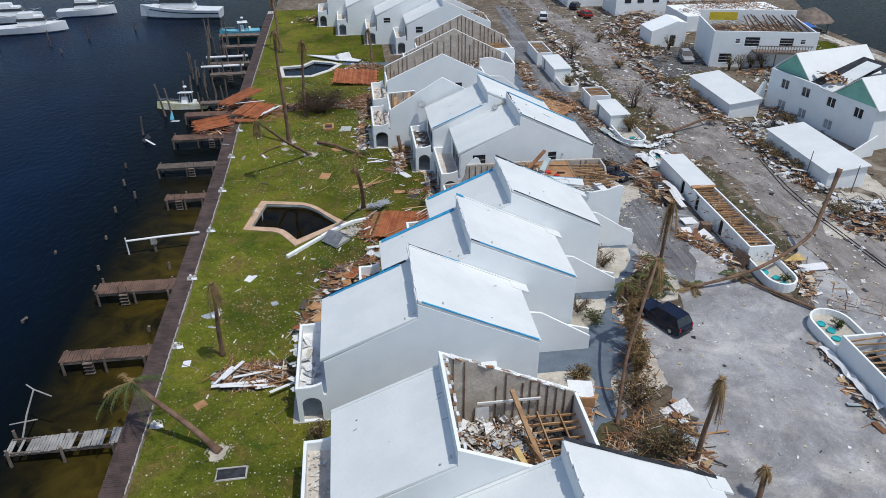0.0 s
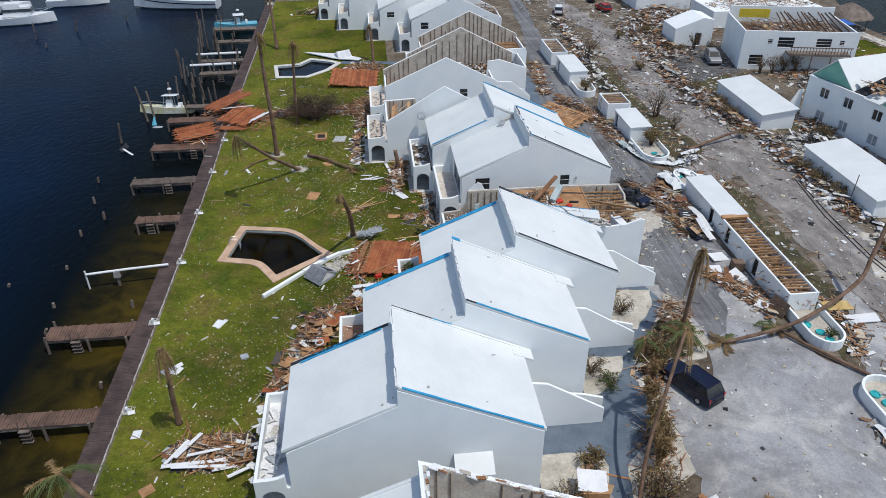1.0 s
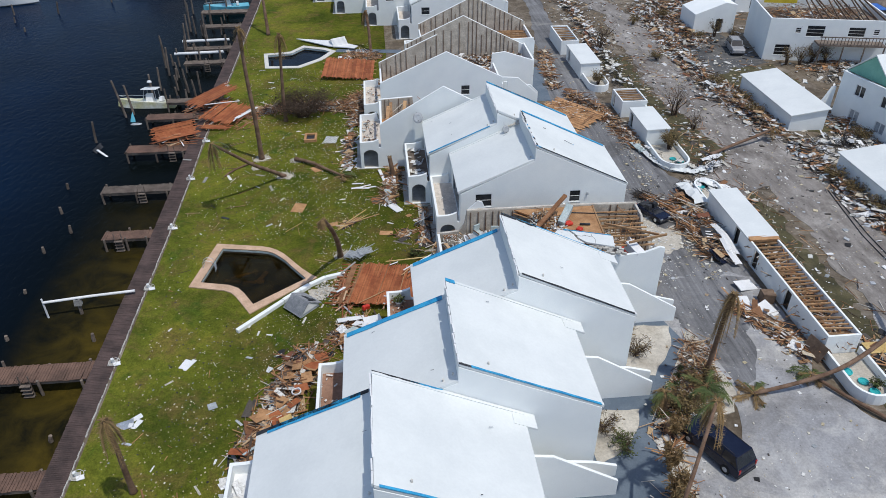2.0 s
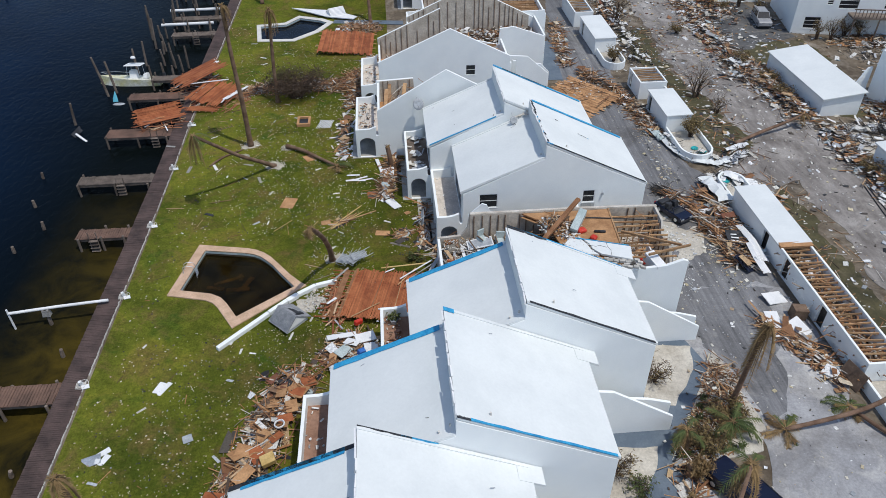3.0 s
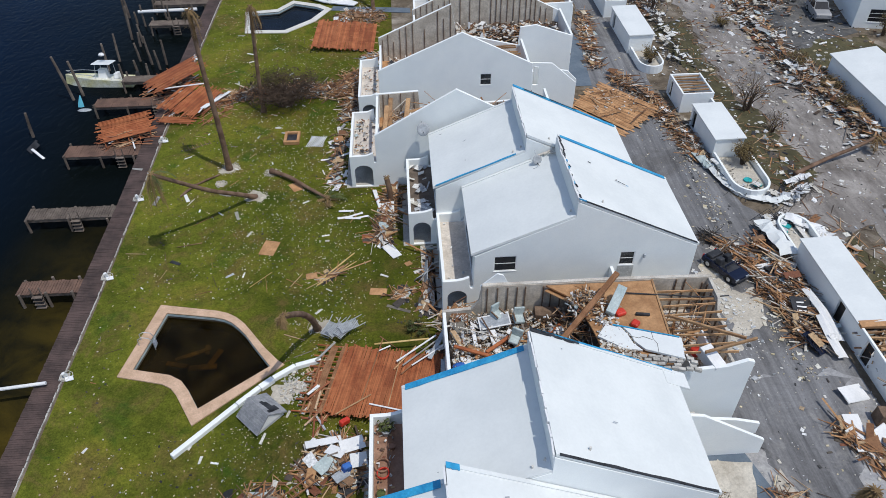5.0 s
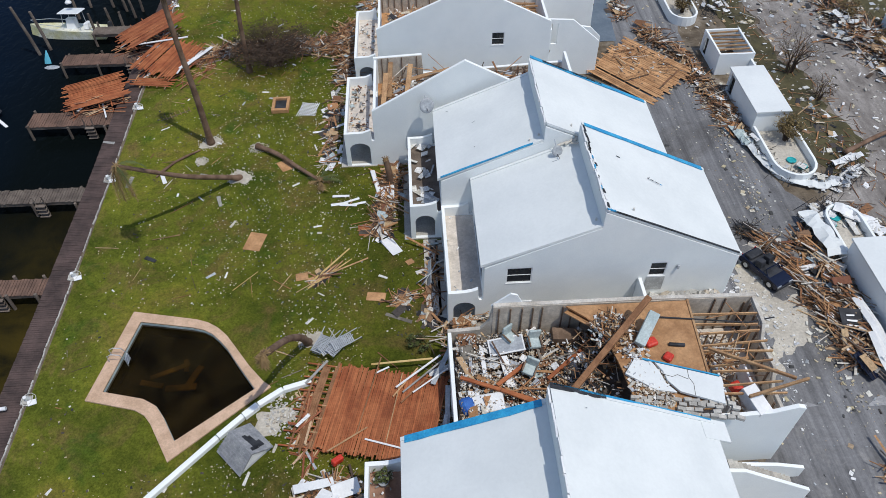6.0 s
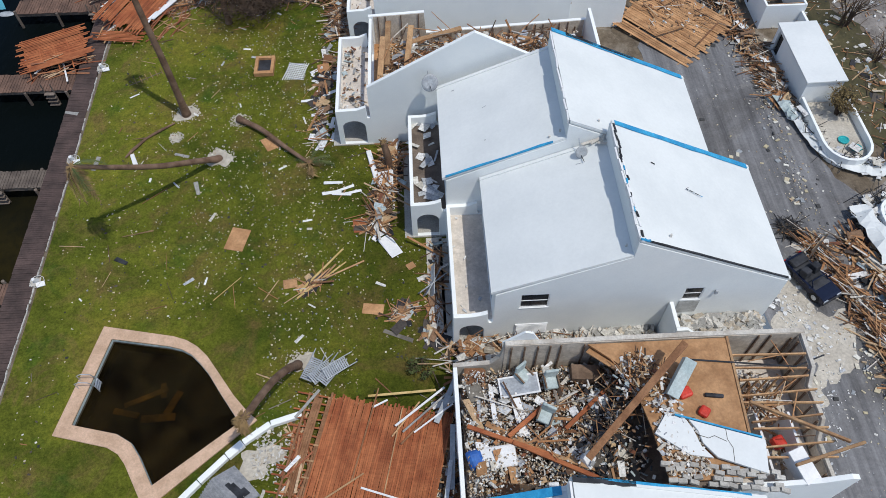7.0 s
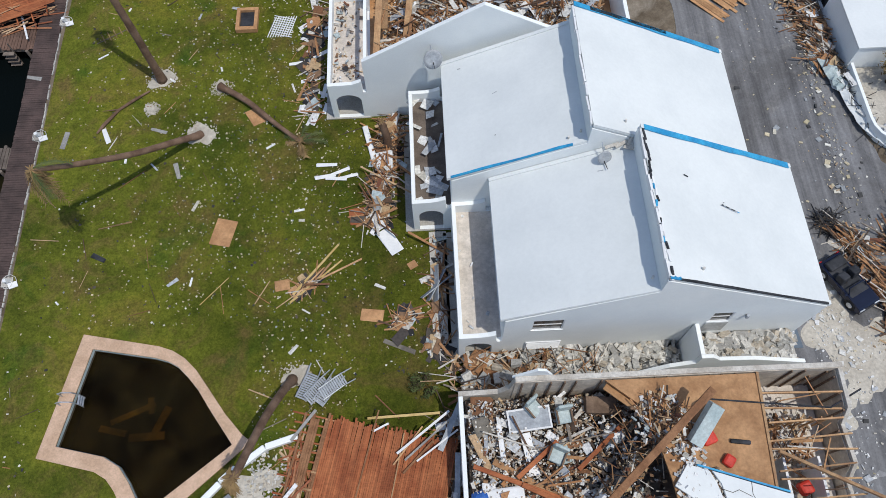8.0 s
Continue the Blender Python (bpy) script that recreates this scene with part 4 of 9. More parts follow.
# the house left open in the middle of the row
gut = thing("ruined_townhouse", (18.5, 68, 0), "gutted townhouse without roof, heaped with belongings and timber", "house", "row of white townhouses")
part("north_wall", Geo().slab([(9.05, 0), (27.1, 0), (27.1, 5.45), (21.0, 5.6), (11.7, 5.6), (11.5, 4.2), (11.0, 3.45), (9.05, 3.3)], "y", 71.45, 71.7), PLASTER, gut, bevel=0.02)
lined_wall(gut, [(11.7, 2.5), (26.9, 2.5), (26.9, 5.42), (11.7, 5.56)], 71.445, 2.5, 11.7, 26.9, lambda x: 5.45, 0.58)
part("wall_flake", Geo().slab([(11.6, 5.3), (13.5, 5.3), (13.1, 6.2), (12.7, 6.35)], "y", 71.71, 71.83), STUCCO, gut, "broken white wall flake")
part("south_wall", Geo().slab([(9.05, 0), (27.0, 0), (27.0, 5.6), (26.6, 5.75), (25.4, 5.3), (23.6, 5.15), (21.8, 5.2), (21.6, 3.2), (9.05, 3.2)], "y", 63.92, 64.16), STUCCO, gut, bevel=0.02)
part("west_wall", Geo().slab(rect(64.16, 71.45, 0, 3.3), "x", 9.05, 9.27, [arch(65, 67.5, 0.1, 1.7, 0.6), arch(68.5, 71, 0.1, 1.7, 0.6)]), STUCCO, gut, bevel=0.02)
part("east_wall", Geo().slab([(64.16, 0), (71.45, 0), (71.45, 5.4), (69.6, 5.3), (69.0, 4.3), (67.2, 4.5), (66.5, 3.4), (64.16, 3.6)], "x", 26.85, 27.05), PLASTER, gut, bevel=0.02)
part("sheathing", Geo().slab([(64.3, 0.2), (71.4, 0.2), (71.4, 5.2), (69.7, 5.1), (69.1, 4.1), (67.2, 4.3), (66.6, 3.2), (64.3, 3.4)], "x", 26.79, 26.84), LINING, gut)
for i in range(9):
    part("stud", Geo().span((26.7, 64.8 + 0.78 * i, 2.6), (26.785, 64.88 + 0.78 * i, 3.3 if i < 3 else 4.2 if i < 6 else 5.1)), STUDS, gut)
part("ground_floor", Geo().span((9.3, 64.2, 0.02), (26.8, 71.4, 0.12)), TILE, gut)
part("floor_deck", Geo().slab([(15.9, 71.35), (22.95, 71.35), (22.5, 64.3), (18.5, 64.3), (18.2, 66.8), (17.6, 69.9)], "z", 5.32, 5.45), PLY, gut, "bare plywood loft floor")
part("middle_floor", Geo().span((9.4, 64.3, 2.3), (22.6, 71.4, 2.45)), OLDWOOD, gut, "sagging floor under the heap")
part("middle_floor", Geo().span((22.6, 64.3, 2.3), (26.7, 71.4, 2.45)), TILE, gut, "littered floor of the open rooms")
part("edge_beam", Geo().box((0, 0, 0), (0.12, 7.0, 0.24), pose(22.78, 67.9, 5.4, 0, 0, -3.5)), TIMBER, gut)
joists(gut, 22.9, 26.7, 64.9, 70.6, 5.25, 9, 4, TIMBER)
for x in (23.6, 25.2):
    part("partition", Geo().span((x, 64.8, 2.45), (x + 0.12, 67.6, 4.6)), WHITE, gut, "exposed white partition")
for i in range(7):
    part("stud", Geo().span((23.2 + i * 0.48, 69.2, 2.45), (23.27 + i * 0.48, 69.28, 5.1)), TIMBER, gut)

P_F = [(4.5, 5.4), (11.5, 9.5), (15.0, 7.6), (20.4, 5.0)]
house_f = ruin("white townhouse with its roof gone and beams exposed", 4.5, 11.5, 20.6, 2.1, 90.8, 98.6, P_F, [(4.5, 5.2), (8.5, 5.4), (8.6, 3.6), (20.4, 4.2)], floor_z=2.75, lined=(0.02, 0.98))
P_G = [(4.8, 6.0), (12.9, 9.6), (19.8, 6.2)]
house_g = ruin("white townhouse with bare gable and no roof", 4.8, 12.9, 20.0, 2.6, 101.5, 109.6, P_G, [(4.8, 5.8), (12.4, 9.2), (13.0, 6.0), (19.8, 4.4)], holes=[(14.7, 15.8, 4.1, 5.3)], lined=(0.0, 0.55), floor_z=3.2)
part("stair_wall", Geo().slab([(19.8, 0), (24.6, 0), (24.6, 3.4), (22.0, 5.6), (19.8, 5.75)], "y", 102.6, 102.8, [rect(19.95, 20.7, 3.3, 5.3)]), STUCCO, house_g, bevel=0.02)
part("stair_wall", Geo().slab([(20.5, 0), (25.0, 0), (25.0, 3.0), (24.0, 4.0), (20.5, 4.6)], "y", 104.0, 104.2), STUCCO, house_g, bevel=0.02)
house_h = ruin("roofless white townhouse lined with bare boards", 8.6, 16.6, 25.6, 6.4, 109.7, 117.2, [(8.6, 5.0), (12.5, 5.6), (13.0, 3.6), (19.6, 3.6), (19.8, 6.3), (21.5, 6.5), (25.4, 5.2)], [(8.6, 5.6), (16.8, 9.3), (20.5, 7.4), (25.4, 5.0)], lined=(0.0, 0.95), floor_z=3.0)
house_i = ruin("roofless white townhouse with bare floor boards", 11.0, 19.0, 27.2, 8.8, 117.3, 125.6, [(11.0, 3.4), (20.5, 3.4), (20.8, 5.6), (27.0, 5.75)], [(11.0, 5.8), (19.2, 9.6), (27.0, 5.8)], lined=(0.0, 1.0), floor_z=3.3)
joists(house_i, 20.8, 26.9, 118, 124.5, 4.6, 14, 8)
joists(house_g, 13.4, 19.4, 102.2, 109.0, 4.7, 13, 9)
house_n = townhouse("white townhouse with part of its roof missing", 10.6, 136.2, 144.0, "west", None, TILE, [(12.2, 13.6, 4.0, 5.2)])
house_m = townhouse("white townhouse with white roof beside the far lawn", 5.3, 144.2, 152.0, "both", None, TILE, [(6.6, 8.0, 4.2, 5.2)])
house_l = townhouse("white townhouse with white roof beside the far lawn", -0.4, 152.2, 160.2, "both", None, TILE)
house_k = townhouse("white townhouse with white roof beside the far lawn", -4.5, 160.4, 168.4, "both", None, TILE)
house_o = townhouse("white townhouse at the far end of the row", -1.0, 174.0, 182.0, "both", None, TILE)

# stair of the end house in the gap, and its broken masonry
gap_stair = thing("entry_stair", (23.5, 73.2, 0), "white masonry entry stair filled with rubble", "stair")
part("stair_wall", Geo().slab([(21.1, 0), (27.0, 0), (27.0, 2.4), (24.0, 3.4), (22.2, 3.55), (21.7, 4.1), (21.1, 4.1)], "y", 72.55, 72.75), STUCCO, gap_stair, bevel=0.02)
part("stair_wall", Geo().slab(rect(72.76, 74.35, 0, 4.1), "x", 21.1, 21.32), STUCCO, gap_stair, bevel=0.02)
part("landing", Geo().span((21.32, 72.76, 0.02), (26.8, 74.35, 2.0)), CONCRETE, gap_stair)
part("wall_stub", Geo().slab([(18.6, 0), (21.1, 0), (21.1, 3.2), (19.9, 2.7), (18.6, 1.6)], "y", 72.55, 72.75), STUCCO, gap_stair)
blocky = lambda r: (lambda q: (q, q * r.uniform(0.4, 0.8), q * r.uniform(0.2, 0.5)))(r.uniform(0.12, 0.62))
wreck("masonry_rubble", "broken concrete block rubble between the houses", 21, area(14.2, 20.9, 71.8, 74.3), 620, 0.7, blocky, RUBBLE, 40, base=0.6)
wreck("masonry_rubble", "concrete crumbs between the houses", 29, area(14.2, 20.9, 71.8, 74.3), 900, 0.7, crumbs, RUBBLE, 40, base=0.6)
part("rubble_core", Geo().span((14.4, 71.8, 0), (20.9, 74.3, 0.65)), DIRT, gap_stair, "packed dirt under the rubble")
wreck("masonry_rubble", "brown scraps among the rubble between the houses", 26, area(9.5, 15.0, 71.8, 74.3), 170, 0.7, sheets, WOODS, 30, base=0.3)
wreck("masonry_rubble", "pale scraps among the rubble between the houses", 30, area(9.5, 15.0, 71.8, 74.3), 120, 0.8, blocky, RUBBLE, 30, base=0.4)
wreck("masonry_rubble", "splinters among the rubble between the houses", 27, area(9.5, 17, 71.8, 74.3), 120, 0.85, sticks, WOODS, 20, base=0.8)
wreck("masonry_rubble", "broken concrete rubble heaped on the stair", 22, area(21.4, 26.6, 72.8, 74.3), 420, 0.4, blocky, RUBBLE, 40, base=2.0)
wreck("timber_wreckage", "timber and scraps in the gap by the porch", 23, area(8.8, 12.5, 72.1, 74.3), 90, 0.4, planks, WOODS)

# half-open house in the foreground
lined_wall(house_z, [(4.6, 2.8), (13.2, 2.8), (13.2, 5.6), (4.6, 9.6)], 34.33, 2.8, 4.6, 13.2, profile([(4.6, 9.6), (13.3, 5.6)]))
part("floor_deck", Geo().span((4.7, 26.6, 2.6), (10.2, 34.3, 2.8)), PLY, house_z)
part("door_leaf", Geo().span((6.4, 34.12, 2.8), (7.3, 34.2, 5.2)), WHITE, house_z, "white door on the bare wall")
joists(house_z, 10.2, 13.2, 27, 34, 3.0, 10, 12)
part("roof_girder", Geo().box((0, 0, 0), (0.14, 7.6, 0.4), pose(9.3, 30.4, 5.0, -22, 0, 4)), TIMBER, house_z, "leaning timber girder")
wreck("roof_wreckage", "plasterboard, timber and belongings in the open house", 24, area(5.2, 9.8, 27, 34), 240, 1.8, sheets, PALE, 26, base=2.8)
wreck("roof_wreckage", "mixed belongings in the open house", 28, area(5.2, 9.8, 27, 34), 420, 1.7, lumps, MIXED, 30, base=2.8)
wreck("roof_timbers", "broken rafters in the open house", 25, area(5.8, 10.0, 27.6, 33.0), 260, 1.9, planks, WOODS, 22, base=2.8)
joists(house_z, 9.6, 13.2, 27.4, 34.0, 4.4, 9, 13)
for x in (10.6, 12.0):
    part("hanging_beam", Geo().box((0, 0, 0), (0.09, 6.6, 0.2), pose(x, 30.6, 4.55, 0, 0, 2)), TIMBER, house_z)
wreck("roof_timbers", "splinters and brown laths in the open house", 33, area(5.2, 10.0, 27, 34), 300, 2.0, sticks, WOODS, 25, base=2.8)
wreck("interior_dark", "dark sheets low among the wreck in the open house", 36, area(5.2, 12.6, 27, 34), 150, 1.2, sheets, DARKBITS, 30, base=2.6)
wreck("interior_scraps", "pale scraps under the open joists", 37, area(10.2, 12.8, 27.4, 33.8), 130, 0.9, lumps, MIXED, 30, base=1.8)
rng = random.Random(44)
for i in range(34):
    x = 4.7 + 8.5 * (i + rng.random()) / 34
    part("torn_edge", Geo().box((0, 0, 0), (rng.uniform(0.25, 0.7), rng.uniform(0.08, 0.3), 0.06), pose(x, 34.42 + rng.uniform(-0.14, 0.1), 9.62 - 0.47 * (x - 4.6) + rng.uniform(-0.04, 0.08), rng.uniform(-10, 10), 25 + rng.uniform(-6, 6), rng.uniform(-12, 12))), (WHITE, WHITE, BEAM, PLASTER)[i % 4], house_z, "torn white and brown roof edge")
for i in range(20):
    y = 26.7 + 0.39 * i
    part("torn_edge", Geo().box((0, 0, 0), (0.16, 0.44 * rng.uniform(0.6, 1.1), 0.09), pose(4.42 + rng.uniform(-0.08, 0.1), y, 9.75 + rng.uniform(-0.08, 0.06), rng.uniform(-6, 6), rng.uniform(-15, 15), rng.uniform(-5, 5))), (WHITE, PLASTER, BEAM)[i % 3], house_z, "torn white and brown roof edge")
wreck("interior_crumbs", "crumbled plaster in the open house", 38, area(5.2, 10.0, 27, 34), 900, 1.9, crumbs, CREAM, 40, base=2.8)
part("roof_girder", Geo().tube([(8.7, 33.9, 6.7), (9.3, 31.4, 5.4), (10.0, 28.4, 4.1)], [0.2, 0.2, 0.18], 4), TIMBER, house_z, "leaning tan timber girder")
part("roof_girder", Geo().tube([(8.3, 30.6, 4.9), (9.2, 27.6, 4.3)], [0.26, 0.24], 4), YELLOWPLY, house_z, "splintered yellow timber")
part("ceiling_batten", Geo().box((0, 0, 0), (4.2, 0.1, 0.16), pose(8.6, 34.1, 5.6)), WHITE, house_z, "pale batten on the bare wall")
hood = thing("wall_hood", (7.7, 39.2, 3.6), "small white sloping hood on the gable wall", "canopy")
part("hood_roof", Geo().slab([(39.68, 4.35), (38.4, 3.7), (38.4, 3.6), (39.68, 4.25)], "x", 6.5, 8.9), ROOF, hood)
for x in (6.55, 8.8):
    part("bracket", Geo().slab([(39.68, 4.2), (38.5, 3.6), (39.68, 3.2)], "x", x, x + 0.06), WHITE, hood)

# wreckage inside the roofless houses
west_heap = area(9.5, 17.4, 64.5, 71.2)
wreck("interior_heap", "heap of furniture, plaster and scraps in the gutted house", 31, west_heap, 1000, 1.0, lumps, MIXED, 40, base=2.4)
wreck("interior_plaster", "broken white plaster sheets in the gutted house", 37, west_heap, 130, 1.1, lambda r: (r.uniform(0.2, 0.9), r.uniform(0.12, 0.5), 0.03), PALE, 35, base=2.4)
wreck("interior_dark", "dark soaked litter in the gutted house", 38, area(12.6, 17.4, 64.6, 70.8), 300, 1.05, lumps, SOAKED, 30, base=2.4)
wreck("interior_sheets", "torn boards and panels in the gutted house", 32, west_heap, 46, 1.1, sheets, WOODS, 24, base=2.45)
wreck("interior_timbers", "broken timbers in the gutted house", 33, area(11.2, 16.6, 66.2, 69.4), 60, 1.2, planks, WOODS, 20, base=2.45)
wreck("interior_crumbs", "crumbled pale plaster in the gutted house", 34, west_heap, 5200, 1.12, lambda r: tuple(0.7 * q for q in crumbs(r)), CREAM, 40, base=2.45)
wreck("interior_dark", "dark rubble below the loft edge", 39, area(15.6, 18.4, 65.0, 70.4), 60, 1.2, sheets, DARKBITS, 40, base=2.6)
wreck("interior_plaster", "books, plaster and scraps heaped under the loft edge", 65, area(15.4, 18.3, 64.8, 70.2), 200, 1.5, lumps, MIXED, 40, base=2.8)
wreck("interior_timbers", "splintered laths under the loft edge", 66, area(15.6, 18.3, 65.2, 70.0), 70, 2.0, sticks, WOODS, 35, base=2.8)
wreck("interior_crumbs", "crumbled plaster under the loft edge", 67, area(18.5, 20.4, 64.5, 67.2), 420, 0.2, crumbs, CREAM, 40, base=5.46)
wreck("interior_plaster", "broken plaster and cloth on the loft edge", 68, area(18.3, 19.8, 65.4, 68.2), 70, 0.25, lumps, PALE, 35, base=5.46)
wreck("loft_litter", "books, boards and litter heaped on the loft's edge", 40, ellipse(18.2, 69.3, 1.3, 1.5), 220, 0.9, lumps, MIXED, 35, base=5.45)
wreck("loft_litter", "laths heaped on the loft's edge", 63, ellipse(18.4, 69.4, 1.3, 1.4), 50, 1.0, sticks, WOODS, 30, base=5.45)
wreck("interior_scraps", "boxes and pale scraps in the open rooms", 35, area(23.2, 26.0, 65.2, 70.6), 200, 0.8, lumps, CREAM, 30, base=2.5)
wreck("interior_scraps", "brown scraps in the open rooms", 64, area(24.0, 25.6, 66.4, 69.6), 30, 0.9, planks, WOODS, 30, base=2.5)
wreck("joist_litter", "loose timbers across the open joists", 36, area(24.2, 25.6, 65.6, 70.2), 12, 0.15, sticks, WOODS, 5, base=5.36, lead=8)
wreck("interior_heap", "splintered rafters and plaster in the roofless house", 41, area(6.4, 18.4, 92.8, 96.8), 260, 1.3, planks, WOODS, 28, base=2.8)
wreck("interior_sheets", "crumpled metal and plasterboard in the roofless house", 42, area(6.5, 19.2, 92.2, 97.4), 170, 1.3, sheets, PALE, 35, base=2.9)
wreck("interior_scraps", "mixed scraps in the roofless house", 43, area(5.4, 19.6, 91.8, 97.8), 420, 1.0, lumps, MIXED, 35, base=2.8)
wreck("interior_crumbs", "crumbled plaster in the roofless house", 51, area(5.2, 19.8, 91.4, 98.0), 1600, 0.9, crumbs, CREAM, 35, base=2.8)
wreck("interior_dark", "soaked brown litter in the roofless house", 52, area(5.2, 19.8, 91.4, 98.0), 420, 0.8, lumps, SOAKED, 30, base=2.8)
wreck("roof_timbers", "broken rafters heaped in the roofless house", 53, area(5.6, 19.0, 92.0, 97.6), 160, 1.7, planks, WOODS, 34, base=3.0)
wreck("interior_crumbs", "crumbled plaster in the far roofless house", 54, area(5.6, 19.2, 102.2, 109.0), 700, 0.9, lambda r: tuple(1.5 * q for q in crumbs(r)), CREAM, 35, base=3.2)
wreck("interior_crumbs", "crumbled plaster in the lined roofless house", 55, area(9.4, 25.0, 110.4, 116.6), 700, 1.2, lambda r: tuple(1.6 * q for q in crumbs(r)), CREAM, 35, base=3.0)
wreck("interior_dark", "soaked brown litter in the lined roofless house", 56, area(9.4, 25.0, 110.4, 116.6), 260, 1.0, sheets, SOAKED, 30, base=3.0)
wreck("interior_heap", "rafters and boards in the roofless house", 44, area(7.0, 17.8, 103.6, 107.4), 220, 1.2, planks, WOODS, 22, base=3.2)
wreck("interior_scraps", "mixed scraps in the roofless house", 45, area(6.0, 18.8, 102.8, 108.2), 240, 1.0, sheets, MIXED, 26, base=3.2)
wreck("interior_heap", "rafters and plaster in the roofless house", 46, area(10.8, 23.4, 111.8, 115.0), 240, 1.3, planks, WOODS, 22, base=3.0)
wreck("interior_scraps", "pale scraps in the roofless house", 47, area(10, 24.4, 110.9, 116.0), 240, 1.3, sheets, PALE, 30, base=3.0)
wreck("interior_heap", "boards and plaster in the roofless house", 48, area(13.2, 25.0, 119.6, 123.4), 220, 1.0, planks, WOODS, 18, base=3.3)
wreck("interior_scraps", "mixed scraps in the roofless house", 49, area(12.2, 26, 118.6, 124.4), 220, 1.0, sheets, MIXED, 26, base=3.3)
wreck("interior_heap", "rafters exposed in the half-open house", 50, area(18.2, 26.2, 136.6, 143.6), 180, 1.4, planks, WOODS, 18, base=5.0)
part("loft_floor", Geo().span((17.9, 136.5, 4.7), (26.4, 143.7, 4.95)), OLDWOOD, house_n)
# pale litter on the balconies
for k, (x0, x1, y0, y1) in enumerate(((7.3, 8.9, 82.8, 90.2), (9.4, 11.0, 74.8, 82.0), (2.4, 4.2, 91.2, 98.2), (2.9, 4.5, 102, 109), (-1.0, 0.7, 48, 55.4), (3.9, 5.6, 56.2, 63.4), (-6.0, -4.3, 40.2, 47.0), (-4.8, -3.1, 27, 34))):
    wreck("balcony_litter", "scraps and fallen panels on the balcony", 60 + k, area(x0, x1, y0, y1), (26, 8, 120, 70, 26, 90, 34, 60)[k], 0.25, sheets if k in (0, 6) else lumps, MIXED if k in (2, 3, 5) else PALE, 14, base=2.5)


# ---- outbuildings along the lane ----
def store(label, x0, x1, y0, y1, h, open_from=None, open_to=None, doors=(), n_rafters=0, group="store sheds along the alley"):
    """A row of low white stores; between open_from and open_to the roof is gone and the rafters show."""
    ob = thing("storage_shed", ((x0 + x1) / 2, (y0 + y1) / 2, 0), label, "shed", group)
    part("west_wall", Geo().slab(rect(y0, y1, 0, h), "x", x0, x0 + 0.18, [rect(a, a + 0.9, 0.06, 1.9) for a in doors]), STUCCO, ob, bevel=0.015)
    part("east_wall", Geo().span((x1 - 0.18, y0, 0), (x1, y1, h + 0.02)), STUCCO, ob, bevel=0.015)
    part("south_wall", Geo().span((x0 + 0.18, y0 + 0.01, 0), (x1 - 0.18, y0 + 0.19, h - 0.01)), STUCCO, ob, bevel=0.015)
    part("north_wall", Geo().span((x0 + 0.18, y1 - 0.19, 0), (x1 - 0.18, y1 - 0.01, h - 0.01)), STUCCO, ob, bevel=0.015)
    # the shade inside the store is put into the floor's colour
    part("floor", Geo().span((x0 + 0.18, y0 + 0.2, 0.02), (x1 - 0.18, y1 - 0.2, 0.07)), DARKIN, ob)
    for a in doors:
        # each door opening is backed by a panel in the colour of shade
        part("doorway", Geo().span((x0 + 0.3, a - 0.1, 0.07), (x0 + 0.34, a + 1.0, 1.95)), DARKIN, ob, "dark panel painted as the shade inside the doorway")
    lo, hi = (open_from, open_to) if open_from is not None else (y1, y1)
    spans = [(a, b) for a, b in ((y0, lo), (hi, y1)) if b - a > 0.5]
    for a, b in spans:
        part("roof_slab", Geo().slab([(x0 - 0.14, h + 0.0), (x1 + 0.14, h + 0.08), (x1 + 0.14, h + 0.2), (x0 - 0.14, h + 0.14)], "y", a - 0.1, b + 0.1), ROOF, ob, "white coated flat roof", bevel=0.015)
    rng = random.Random(int(y0 * 10))
    for i in range(n_rafters):
        y = lo + (hi - lo) * (i + 0.5) / n_rafters + rng.uniform(-0.1, 0.1)
        part("rafter", Geo().box((0, 0, 0), (x1 - x0 - 0.3, 0.06, 0.16), pose((x0 + x1) / 2, y, h - 0.14 + rng.uniform(-0.08, 0.02), 0, rng.uniform(-3, 3), rng.uniform(-6, 6))), TIMBER, ob)
    return ob


def planter(label, x0, x1, y_wall, y_tip, h=0.95):
    """A white walled planting bed with a rounded end."""
    mid, half, s = (x0 + x1) / 2, (x1 - x0) / 2, (1 if y_tip > y_wall else -1)
    yr = y_tip - s * half * 1.1
    ring = lambda d: [(x0 + d, y_wall), (x0 + d, yr)] + [(mid - (half - d) * math.cos(math.pi * i / 10), yr + s * (half * 1.1 - d) * math.sin(math.pi * i / 10)) for i in range(1, 10)] + [(x1 - d, yr), (x1 - d, y_wall)]
    ob = thing("planter", (mid, (y_wall + y_tip) / 2, 0), label, "planter")
    outer, inner = ring(0.0), ring(0.2)
    part("wall", Geo().slab(outer + list(reversed(inner)), "z", 0, h), STUCCO, ob, bevel=0.015)
    part("soil", Geo().slab(inner, "z", 0.02, 0.35), SAND, ob, "sandy soil")
    return ob


def disc(x, y, z, r, material, label, tilt=0):
    g = Geo()
    ring = [(math.cos(2 * math.pi * i / 14), math.sin(2 * math.pi * i / 14)) for i in range(14)]
    m = pose(x, y, z, tilt, tilt * 0.6, 0)
    secs = [[tuple(m @ Vector((a * rr, b * rr, zz))) for a, b in ring] for rr, zz in ((r, 0), (r, 0.1), (r * 0.8, 0.1), (r * 0.75, 0.05))]
    return single("plant_tub", g.loft(secs), material, label, "tub", "", "teal tubs")


